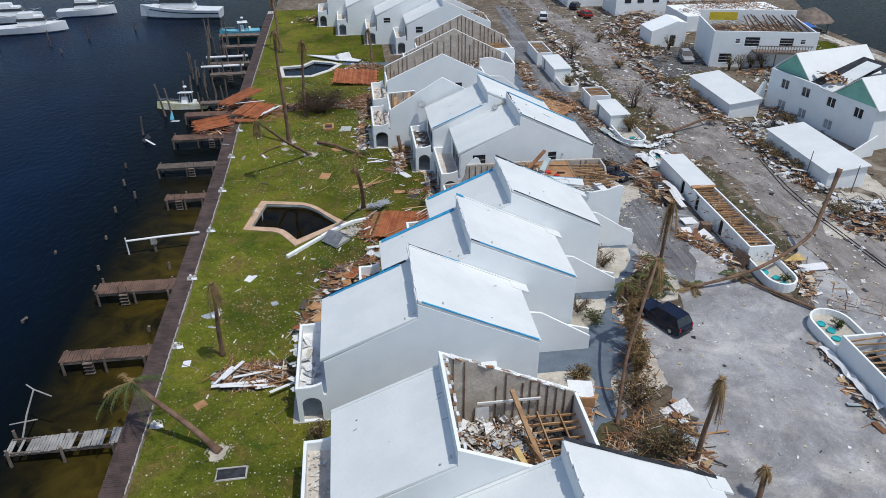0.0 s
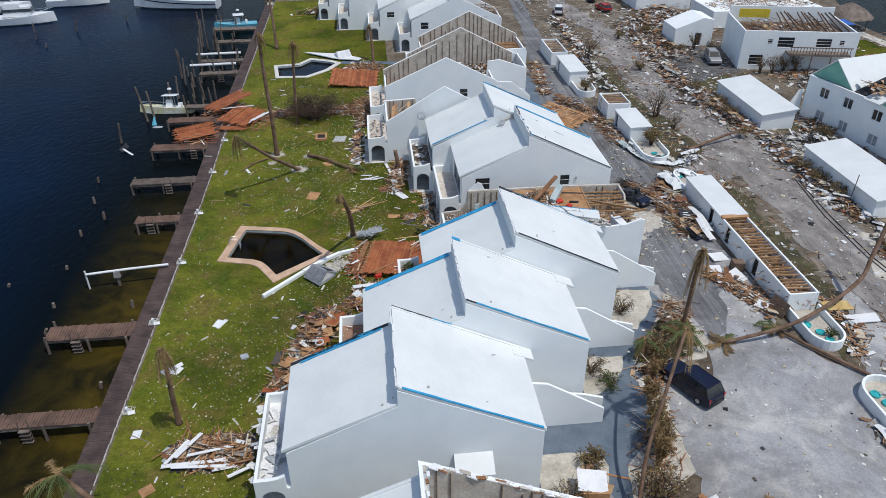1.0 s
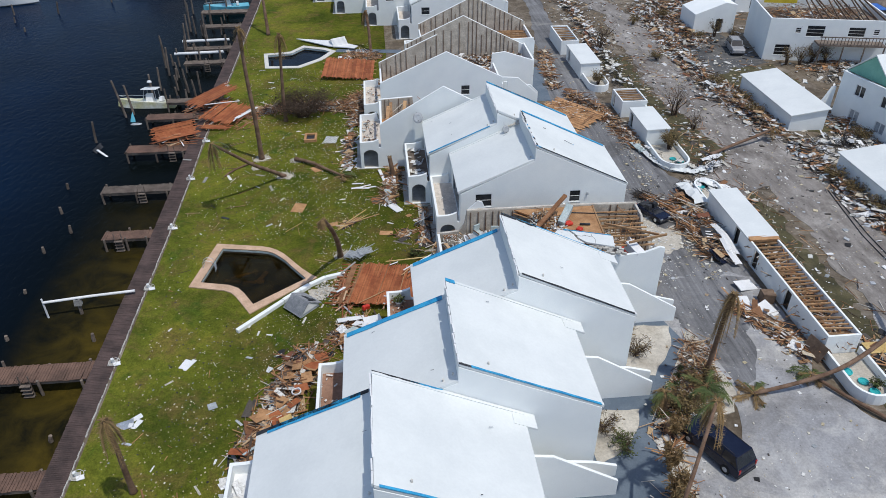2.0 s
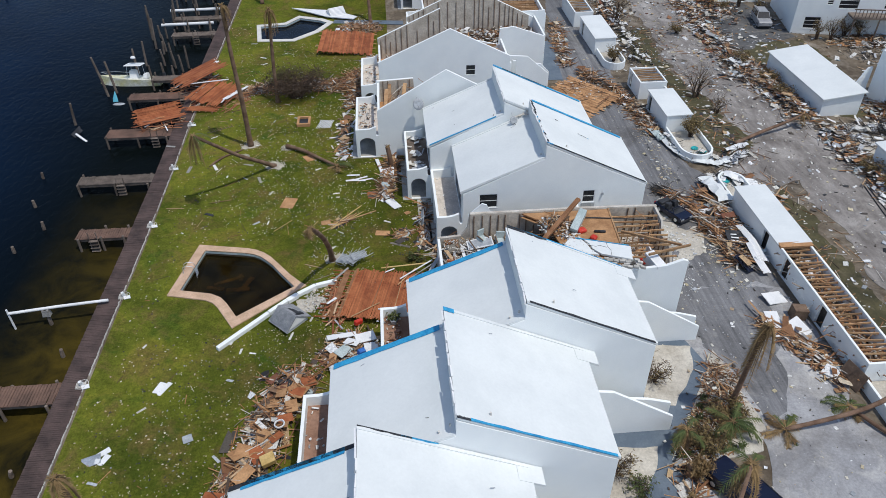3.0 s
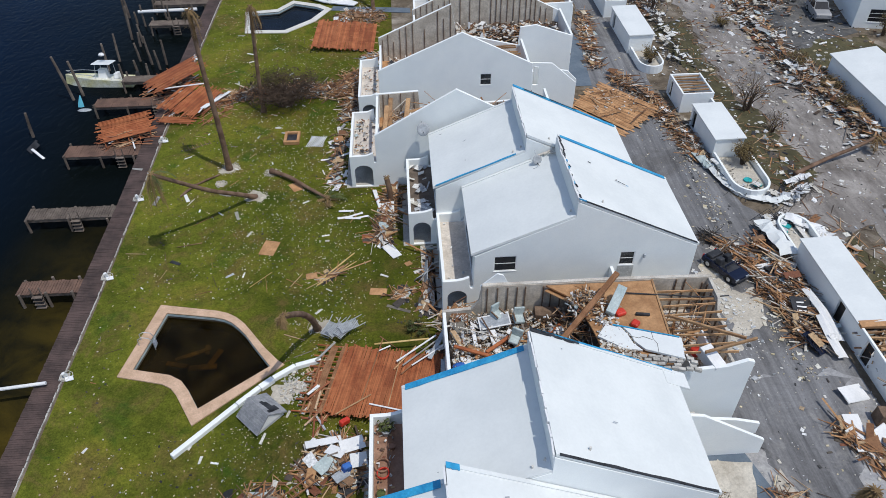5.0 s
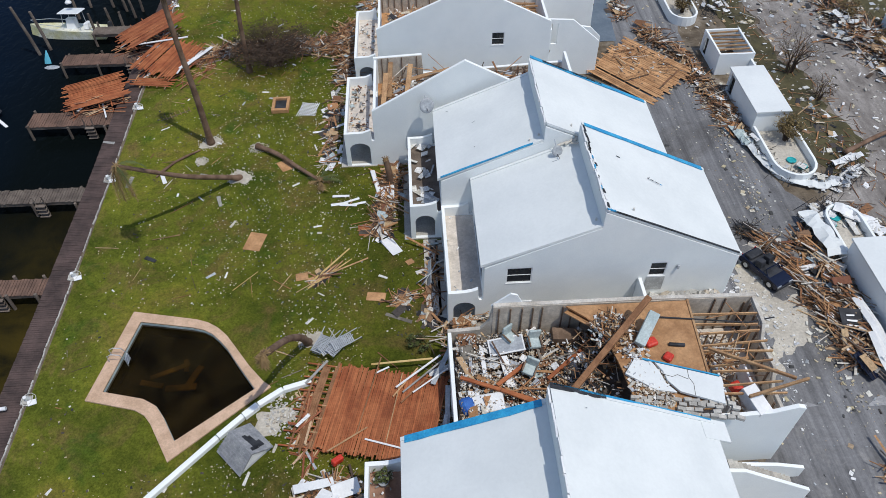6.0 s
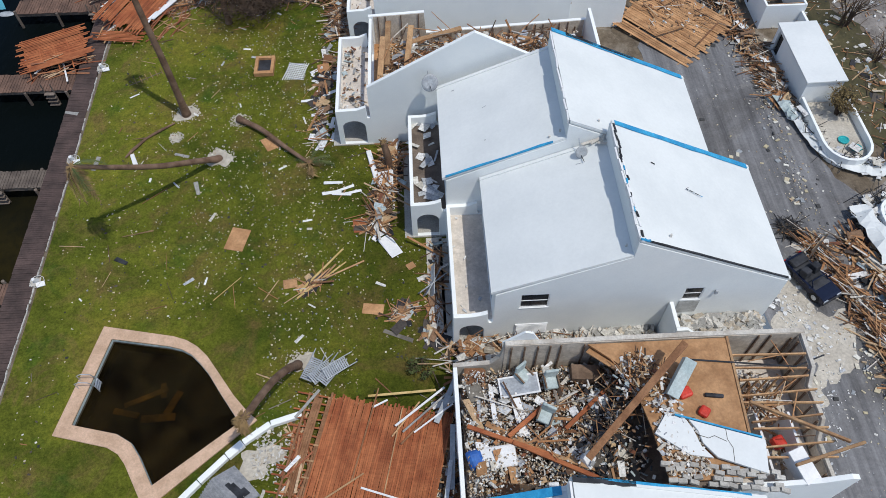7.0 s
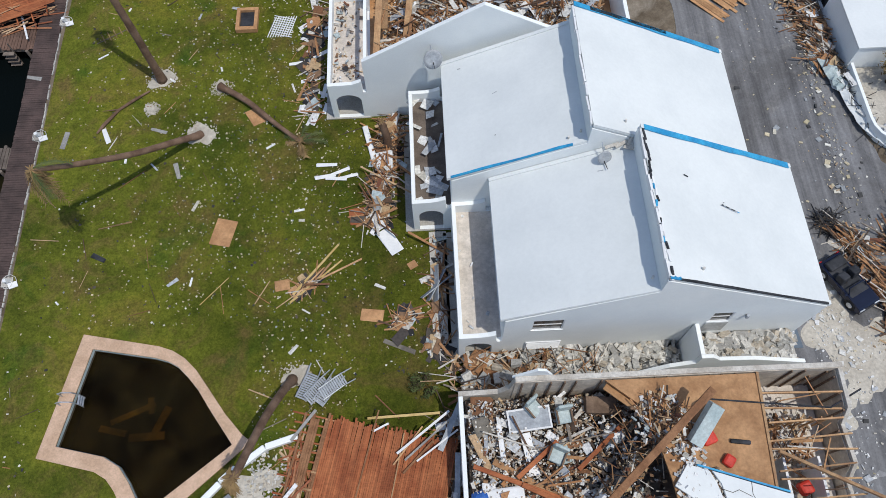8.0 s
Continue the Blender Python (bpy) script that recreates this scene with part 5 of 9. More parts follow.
store_one = store("row of low white stores with half its roof torn off", 37.5, 40.2, 56.0, 78.4, 2.1, 56.15, 69.6, (61.5, 67.3, 71.2), 26)
part("fascia_board", Geo().box((0, 0, 0), (2.8, 0.55, 0.2), pose(38.85, 69.4, 2.15, 6)), PLY, store_one, "splintered yellow roof edge")
store_two = store("low white store with white roof", 35.9, 38.6, 92.8, 99.3, 2.2, None, None, (98.0,))
store_three = store("roofless low white store with bare rafters", 35.6, 38.9, 101.6, 106.0, 2.2, 101.7, 105.9, (104.6,), 7)
store_four = store("low white store with white roof", 33.8, 36.6, 115.5, 124.0, 2.2, None, None, (122,))
store_five = store("low white store with open top", 33.4, 36.2, 126.0, 134.0, 2.2, 126.2, 133.8, (), 9)
store_six = store("low white stores with bare rafters", 37.9, 41.5, 20.0, 41.6, 2.2, 20.2, 41.4, (), 31)
planter_one = planter("white walled planter with teal tubs", 37.5, 40.5, 55.95, 50.8)
planter_two = planter("broken white planter strewn with roofing", 37.5, 40.2, 78.45, 83.2)
planter_three = planter("white planter with a leafy bush", 35.9, 39.4, 92.7, 86.4)
planter_four = planter("white planter with teal tubs and a shrub", 37.8, 41.4, 41.7, 47.0)
planter_five = planter("white planter beside the far store", 34.0, 36.9, 115.4, 110.2)
for x, y in ((38.3, 53.9), (38.9, 52.8), (39.1, 51.7), (38.9, 45.4), (39.2, 44.4), (39.0, 43.3), (37.8, 88.8), (38.4, 88.0), (37.9, 81.5), (38.5, 82.2)):
    disc(x, y, 0.4, 0.38, TEAL, "shallow teal plastic tub in the planter", random.uniform(-8, 8))
# back lane walls between the stores
low_wall = thing("garden_wall", (38.8, 100.4, 0), "low white wall linking the stores", "wall")
part("wall", Geo().span((38.6, 99.4, 0), (38.8, 101.6, 1.6)), STUCCO, low_wall)
garage_group = "long white garages by the road"
for x0, x1, y0, y1, lab in ((55.0, 59.6, 95.3, 109.1, "long white garage with a sloping white roof"), (55.3, 60.1, 70.9, 85.0, "long white garage with a sloping white roof by the road")):
    g = thing("garage", ((x0 + x1) / 2, (y0 + y1) / 2, 0), lab, "garage", garage_group)
    part("west_wall", Geo().span((x0, y0, 0), (x0 + 0.2, y1, 2.1)), STUCCO, g, bevel=0.02)
    part("east_wall", Geo().span((x1 - 0.2, y0, 0), (x1, y1, 2.75)), STUCCO, g, bevel=0.02)
    for ya, yb in ((y0, y0 + 0.2), (y1 - 0.2, y1)):
        part("end_wall", Geo().slab([(x0 + 0.2, 0), (x1 - 0.2, 0), (x1 - 0.2, 2.72), (x0 + 0.2, 2.12)], "y", ya, yb), STUCCO, g, bevel=0.02)
    part("sloping_roof", Geo().slab([(x0 - 0.25, 2.08), (x1 + 0.25, 2.78), (x1 + 0.25, 2.94), (x0 - 0.25, 2.24)], "y", y0 - 0.25, y1 + 0.25), ROOF, g, bevel=0.03)
    for i in range(3):
        a = y0 + 1.0 + i * (y1 - y0 - 1.6) / 3
        part("garage_door", Geo().span((x1 + 0.005, a, 0.05), (x1 + 0.05, a + 3.4, 2.1)), WHITE, g, "white garage door")

# two-storey house with green gables
gh = thing("house", (73, 90, 0), "two-storey white house with sea-green gables and torn white roof", "house")
part("front_wall", Geo().slab(rect(80.5, 99.5, 0, 5.6), "x", 66.4, 66.65, [rect(y, y + 1.5, 3.5, 4.8) for y in (82.4, 87.0, 91.6, 95.6)] + [rect(y, y + 1.5, 0.7, 2.0) for y in (86.6, 91.4, 95.4)]), STUCCO, gh, bevel=0.02)
part("south_wall", Geo().span((66.65, 80.5, 0), (82, 80.75, 5.6)), STUCCO, gh, bevel=0.02)
part("north_wall", Geo().span((66.65, 99.25, 0), (82, 99.5, 5.6)), STUCCO, gh, bevel=0.02)
part("back_wall", Geo().span((81.75, 80.75, 0), (82, 99.25, 5.6)), STUCCO, gh)
for y, z in ((82.4, 3.5), (87.0, 3.5), (91.6, 3.5), (95.6, 3.5), (86.6, 0.7), (91.4, 0.7), (95.4, 0.7)):
    win = part("window", Geo().slab(rect(y, y + 1.5, z, z + 1.3), "x", 66.45, 66.53, [rect(y + 0.08, y + 0.7, z + 0.08, z + 1.22), rect(y + 0.8, y + 1.42, z + 0.08, z + 1.22)]), WHITE, gh)
    part("pane", Geo().span((66.54, y, z), (66.58, y + 1.5, z + 1.3)), GLASS if z > 3 else GREYPLASTIC, win)
for y0, y1, x0 in ((80.3, 87.6, 66.1), (92.6, 99.8, 66.9)):
    m = (y0 + y1) / 2
    part("gable", Geo().slab([(y0 + 0.2, 5.5), (y1 - 0.2, 5.5), (m, 8.2)], "x", x0 + 0.25, x0 + 0.45), GREENROOF, gh, "sea-green painted gable")
    for a, b in ((y0, m), (y1, m)):
        s = 1 if b > a else -1
        part("gable_roof", Geo().slab([(a - s * 0.3, 5.35), (b, 8.35), (b, 8.2), (a - s * 0.3, 5.2)], "x", x0, x0 + 13.5), ROOF, gh, bevel=0.02)
part("torn_roof", Geo().slab([(66.2, 5.5), (74, 8.1), (74, 7.98), (66.2, 5.4)], "y", 87.8, 90.2), ROOF, gh)
part("roof_underlay", Geo().slab([(66.5, 5.35), (76, 7.9), (76, 7.8), (66.5, 5.25)], "y", 88.0, 92.5), BLACK, gh, "black torn roof underlay")
part("outer_stair", Geo().slab([(64.2, 0), (66.3, 0), (66.3, 3.6), (65.7, 3.6), (64.2, 1.4)], "y", 99.8, 100.0), STUCCO, gh)
part("outer_stair", Geo().slab([(62.2, 0), (66.3, 0), (66.3, 2.6), (62.2, 0.9)], "y", 79.2, 79.4), STUCCO, gh)
wreck("roof_scraps", "brown torn roofing on the open roof", 71, area(65.5, 70, 88.4, 92.8), 90, 0.4, sheets, WOODS, 25, base=6.9)

gh.matrix_basis = pose(71.3, 91.4, 0, 0, 0, 13.3) @ Matrix.Diagonal((1, 1, 1.1, 1))

# long white two-storey house with its roof gone
lh = thing("house", (74, 125, 0), "long white two-storey house with wrecked roof and timber balcony", "house")
part("front_wall", Geo().slab(rect(65.5, 83.5, 0, 5.4), "y", 121.0, 121.25, [rect(71.0, 73.6, 3.2, 4.6), rect(77.0, 79.4, 3.3, 4.5), rect(67.0, 69.2, 0.7, 2.1), rect(69.4, 70.2, 3.6, 4.3), rect(80.6, 81.4, 3.6, 4.3)]), STUCCO, lh, bevel=0.02)
for x0, x1, z0, z1 in ((71.0, 73.6, 3.2, 4.6), (77.0, 79.4, 3.3, 4.5), (67.0, 69.2, 0.7, 2.1), (69.4, 70.2, 3.6, 4.3), (80.6, 81.4, 3.6, 4.3)):
    window(lh, x0, x1, z0, z1, 121.0, 3)
part("west_wall", Geo().span((65.5, 121.25, 0), (65.75, 133, 5.4)), STUCCO, lh, bevel=0.02)
part("east_wall", Geo().span((83.25, 121.25, 0), (83.5, 133, 5.2)), STUCCO, lh, bevel=0.02)
part("back_wall", Geo().span((65.75, 132.75, 0), (83.25, 133, 6.4)), STUCCO, lh, bevel=0.02)
part("attic_floor", Geo().span((65.75, 121.25, 3.9), (83.25, 132.75, 4.1)), OLDWOOD, lh)
part("balcony_deck", Geo().span((72.5, 118.8, 2.6), (82.0, 121.0, 2.8)), OLDWOOD, lh)
for i in range(20):
    part("baluster", Geo().span((72.6 + i * 0.48, 118.8, 2.8), (72.68 + i * 0.48, 118.88, 3.7)), OLDWOOD, lh)
part("handrail", Geo().span((72.4, 118.76, 3.7), (82.1, 118.92, 3.8)), OLDWOOD, lh)
for x in (72.7, 76.0, 79.0, 81.8):
    part("post", Geo().span((x, 118.82, 0), (x + 0.16, 118.98, 2.6)), OLDWOOD, lh)
part("boarded_panel", Geo().span((66.5, 129.5, 5.4), (71.5, 129.7, 6.6)), YELLOW, lh, "bright yellow board")
for i in range(12):
    part("truss", Geo().box((0, 0, 0), (0.1, 9.5, 0.18), pose(73 + i * 0.85, 127, 5.2 + 0.1 * (i % 3), 6, 0, 3 * (i % 4) - 4)), STUDS, lh)
lh.matrix_basis = pose(72.9, 122.7, 0, 0, 0, -12) @ Matrix.Diagonal((1, 1, 1.18, 1))
wreck("roof_wreckage", "splintered roof timbers on the long house", 72, area(67, 80, 121.0, 129), 260, 1.2, planks, WOODS, 20, base=4.9)
wreck("roof_sheets", "torn pale roofing on the long house", 73, area(67, 80, 121.0, 129), 90, 1.2, sheets, MIXED, 20, base=4.9)
ah = thing("house", (61, 136, 0), "low white annexe with a dark doorway", "house")
part("wall_block", Geo().slab([(58, 0), (65, 0), (65, 4.6), (63, 5.0), (58, 3.2)], "y", 134.0, 140.0, [rect(61.8, 63.0, 0.05, 2.3)]), STUCCO, ah, bevel=0.02)
# dark panel across the opening imitates the shade indoors
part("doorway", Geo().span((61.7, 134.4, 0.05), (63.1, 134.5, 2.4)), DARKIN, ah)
wreck("roof_pile", "brown heap of roof timbers on a far wreck", 74, ellipse(82, 150, 12, 6), 420, 2.4, planks, WOODS, 20, base=3.0)
far_house = thing("house", (82, 150, 0), "far white wrecked house under fallen timbers", "house")
part("wall_block", Geo().span((70, 145, 0), (93, 156, 3.2)), STUCCO, far_house, bevel=0.05)
part("window", Geo().span((73, 144.95, 0.8), (75, 145.0, 2.2)), GLASS, far_house)
part("window", Geo().span((80, 144.95, 0.8), (82, 145.0, 2.2)), GLASS, far_house)
hut = thing("beach_hut", (96, 140, 0), "thatched hut with a blue awning near the bay", "hut")
part("thatch", Geo().loft([[(96 + r * math.cos(2 * math.pi * i / 12), 142 + r * math.sin(2 * math.pi * i / 12), z) for i in range(12)] for r, z in ((4.5, 2.4), (3.0, 3.6), (0.4, 4.8))]), OLDWOOD, hut, "brown thatch")
for i in range(4):
    part("post", Geo().tube([(93.5 + 5 * (i % 2), 139.5 + 5 * (i // 2), 0), (93.5 + 5 * (i % 2), 139.5 + 5 * (i // 2), 2.6)], [0.12, 0.1], 6), OLDWOOD, hut)
part("awning", Geo().box((0, 0, 0), (5, 3, 0.1), pose(91, 137, 2.6, 6, 4, 10)), TARP, hut)
single("bay_path", Geo().slab([(97, 118), (99, 118), (97.5, 145), (95, 145)], "z", 0.004, 0.05), SAND, "pale path along the bay", "path", "structure")
single("bay_lawn", Geo().slab([(86, 108), (97, 110), (95, 134), (86, 132)], "z", 0.004, 0.04), LAWN, "narrow green lawn by the bay", "lawn", "structure")
# more white houses further up the road
for x, y, lab in ((58, 176, "far white house among wreckage"), (84, 178, "far white house with a flat roof"), (38, 190, "far white house at the lane's end"), (14, 196, "far white townhouse at the row's end"), (66, 165, "far white house with its roof gone")):
    fh = thing("house", (x, y, 0), lab, "house")
    part("wall_block", Geo().slab([(x - 6, 0), (x + 6, 0), (x + 6, 4.8), (x, 6.4), (x - 6, 4.8)], "y", y - 4.5, y + 4.5), STUCCO, fh, bevel=0.04)
    for dx in (-4, -1, 2.6):
        part("window", Geo().span((x + dx, y - 4.56, 2.9), (x + dx + 1.5, y - 4.5, 4.1)), GLASS, fh)
    part("roof", slope(slope(Geo(), x - 6.4, 4.75, x, 6.6, y - 4.7, y + 4.7), x, 6.6, x + 6.4, 4.75, y - 4.7, y + 4.7), ROOF if x not in (66,) else OLDWOOD, fh)


# ---- docks, pilings and boats ----
def piling(parent, x, y, z0, z1, r=0.14, lean=(0, 0), material=OLDWOOD):
    g = Geo().tube([(x, y, z0), (x + lean[0] * 0.5, y + lean[1] * 0.5, (z0 + z1) / 2), (x + lean[0], y + lean[1], z1)], [r, r * 0.95, r * 0.85], 8)
    return part("post", g, material, parent)


def dock(label, y, x_end, wide, material, seed, ladder_at=None, tilt=0.0):
    rng = random.Random(seed)
    x_in = shore(y) - 1.62
    ob = thing("dock", ((x_in + x_end) / 2, y, -1.3), label, "dock", "timber finger docks along the boardwalk")
    boards = Geo()
    x = x_end
    while x < x_in:
        k = (x_in - x) / (x_in - x_end)
        boards.box((0, 0, 0), (0.185, wide + rng.uniform(-0.06, 0.06), 0.05), pose(x + 0.1, y + rng.uniform(-0.03, 0.03), -0.03 + rng.uniform(-0.012, 0.012) - tilt * k * 0.5, rng.uniform(-1, 1), 0, rng.uniform(-1.2, 1.2) + tilt * 4 * rng.uniform(-1, 1)))
        x += 0.215 if not (tilt and rng.random() < 0.08) else 0.6
    part("decking", boards, material, ob, fix=False)
    for dy in (-wide * 0.42, wide * 0.42):
        part("stringer", Geo().span((x_end + 0.1, y + dy - 0.06, -0.36 - tilt * 0.2), (x_in, y + dy + 0.06, -0.08 - tilt * 0.2)), OLDWOOD, ob)
    for i, x in enumerate((x_end + 0.25, (x_end + x_in) / 2, x_in - 0.4)):
        for dy in (-wide / 2 - 0.1, wide / 2 + 0.1):
            piling(ob, x, y + dy, -3.0, rng.uniform(-0.1, 0.25) if i else rng.uniform(-0.1, 0.5), 0.13, (rng.uniform(-0.1, 0.1), 0))
    if ladder_at:
        steps = part("dock_ladder", Geo().span((ladder_at, y - wide / 2 - 0.16, -1.5), (ladder_at + 0.07, y - wide / 2 - 0.1, 0.75)), OLDWOOD, ob, "timber boat ladder")
        part("ladder_rail", Geo().span((ladder_at + 0.7, y - wide / 2 - 0.16, -1.5), (ladder_at + 0.77, y - wide / 2 - 0.1, 0.75)), OLDWOOD, steps)
        for z in (-1.2, -0.85, -0.5, -0.15):
            part("rung", Geo().span((ladder_at, y - wide / 2 - 0.4, z), (ladder_at + 0.77, y - wide / 2 - 0.1, z + 0.06)), OLDWOOD, steps)
    return ob


dock("broken grey bleached dock with tilted boards", 40.3, -26.4, 1.6, GREYWOOD, 1, None, 0.5)
dock("brown plank dock on short piles", 50.1, -25.8, 1.5, DOCKWOOD, 2, -23.8)
dock("brown plank dock on short piles", 60.3, -25.7, 1.95, DOCKWOOD, 3, -23.4)
dock("short dark plank dock with ladder", 79.5, -23.2, 1.5, DOCKWOOD, 4, -21.9)
dock("dark plank dock with timber ladder", 88.9, -26.0, 1.6, OLDWOOD, 5, -22.0)
dock("dark plank dock under a fallen red roof", 98.8, -26.0, 2.0, DOCKWOOD, 6, -20.9)
dock("dark plank dock beside the wrecked boat", 108.3, -26.0, 1.9, DOCKWOOD, 7, -19.7)
dock("dark plank dock with a pale lift beam", 128.9, -25.2, 1.6, OLDWOOD, 8, -22.0)
dock("dark plank dock far along the boardwalk", 135.6, -26.2, 1.6, OLDWOOD, 9)
dock("dark plank dock far along the boardwalk", 147.5, -26.0, 1.8, OLDWOOD, 10)
dock("dark plank dock beside the blue boat", 156.5, -27.5, 2.2, OLDWOOD, 11)
dock("dark plank dock beside the wrecked boat", 113.6, -24.5, 1.5, OLDWOOD, 12)

lift = thing("lift_pipe", (-21.3, 70.0, -1.3), "long white lift pipe standing over the canal", "pipe")
part("pipe", Geo().tube([(-25.0, 68.7, 0.35), (-21.3, 69.2, 0.38), (-17.6, 69.65, 0.35)], [0.12] * 3, 10), WHITE, lift)
part("end_post", Geo().tube([(-25.0, 68.7, -3), (-25.0, 68.7, 0.75)], [0.09, 0.08], 8), WHITE, lift)
part("post", Geo().tube([(-22.3, 69.0, -3), (-22.3, 69.0, 0.3)], [0.16, 0.15], 8), OLDWOOD, lift)
part("hanger", Geo().box((-22.3, 69.0, 0.0), (0.6, 0.45, 0.6), None, 0.8), GREYWOOD, lift)
for y, lab in ((137.1, "white lift beam over the canal"), (131.0, "dark lift beam over the canal")):
    lb = thing("lift_beam", (-23, y, -1.3), lab, "beam")
    part("pipe", Geo().tube([(-27.0, y, 0.7), (-19.5, y + 0.3, 0.7)], [0.22, 0.22], 8), WHITE if y > 130 else OLDWOOD, lb)
    for x in (-26.6, -23.2, -20.0):
        piling(lb, x, y, -3, 1.6)
for i, (x, y, h, l) in enumerate(((-31.5, 104, 2.8, 0.3), (-29.5, 111.6, 5.2, -0.9), (-28.8, 112.5, 4.2, -0.5), (-27.8, 118.5, 3.4, 0.1), (-27.4, 127, 4.4, 0.4), (-28.6, 130.5, 4.6, 0.1), (-29.4, 134.0, 4.0, -0.2), (-26.6, 137, 5.0, 0.3), (-27.2, 142, 5.0, 0.2), (-25.0, 145, 4.4, 0.1), (-28.4, 149, 5.0, 0.3), (-29.4, 154, 5.2, -0.2), (-30.0, 160, 4.4, 0.2), (-31.0, 92.0, 0.7, 0.1), (-29.8, 86.5, 0.8, 0.0), (-29.0, 79.0, 0.7, 0.05), (-27.6, 82.5, 0.9, 0.1), (-28.4, 72.5, 0.4, 0.1), (-27.4, 66.0, 0.5, 0.05), (-26.9, 62.0, 0.6, 0.4), (-32.2, 57.5, 0.5, 0.9), (-34.0, 50.0, 0.5, 1.4), (-33.0, 70.0, 0.3, 0.2), (-20.2, 65.2, 0.8, 0.1), (-20.0, 54.5, 0.6, 0.2), (-62, 158, 1.0, 0.2), (-58, 152, 0.8, 0.2), (-56, 163, 2.2, 0.5), (-48, 170, 1.6, 0.3), (-66, 140, 1.0, 0.3), (-70, 128, 1.0, 0.2), (-64, 163, 2.0, 0.1), (-73, 160, 1.8, 0.1), (-76, 158, 1.8, 0.2))):
    tagged(single("piling", Geo().tube([(x, y, -3.5), (x + l * 0.5, y, -1.3 + h * 0.4), (x + l, y, -1.3 + h)], [0.17, 0.16, 0.13], 8), OLDWOOD, "dark weathered timber piling in the canal", "piling"), group="mooring pilings in the canal")

rng = random.Random(61)
for i in range(30):
    x, y, h, l = -19.6 - 8.4 * rng.random(), 113.0 + 50.0 * rng.random(), rng.uniform(1.2, 4.2), rng.uniform(-0.3, 0.3)
    tagged(single("piling", Geo().tube([(x, y, -3.5), (x + l * 0.5, y, -1.3 + h * 0.4), (x + l, y, -1.3 + h)], [0.16, 0.15, 0.12], 8), OLDWOOD, "dark weathered timber piling among the far docks", "piling"), group="mooring pilings in the canal")
hook = thing("dock_davit", (-25.4, 42.6, -0.05), "bent white davit above the broken dock", "davit")
part("mast", Geo().tube([(-25.6, 41.0, -0.1), (-25.3, 42.0, 1.2), (-25.0, 43.4, 2.3)], [0.07, 0.07, 0.06], 8), GREYWOOD, hook)
part("arm", Geo().tube([(-25.6, 43.8, 2.5), (-25.0, 43.4, 2.3), (-23.6, 42.8, 2.0)], [0.05, 0.06, 0.05], 8), GREYWOOD, hook)
part("crossbar", Geo().tube([(-26.5, 41.6, 0.7), (-24.6, 41.8, 0.8)], [0.05, 0.05], 6), GREYWOOD, hook)


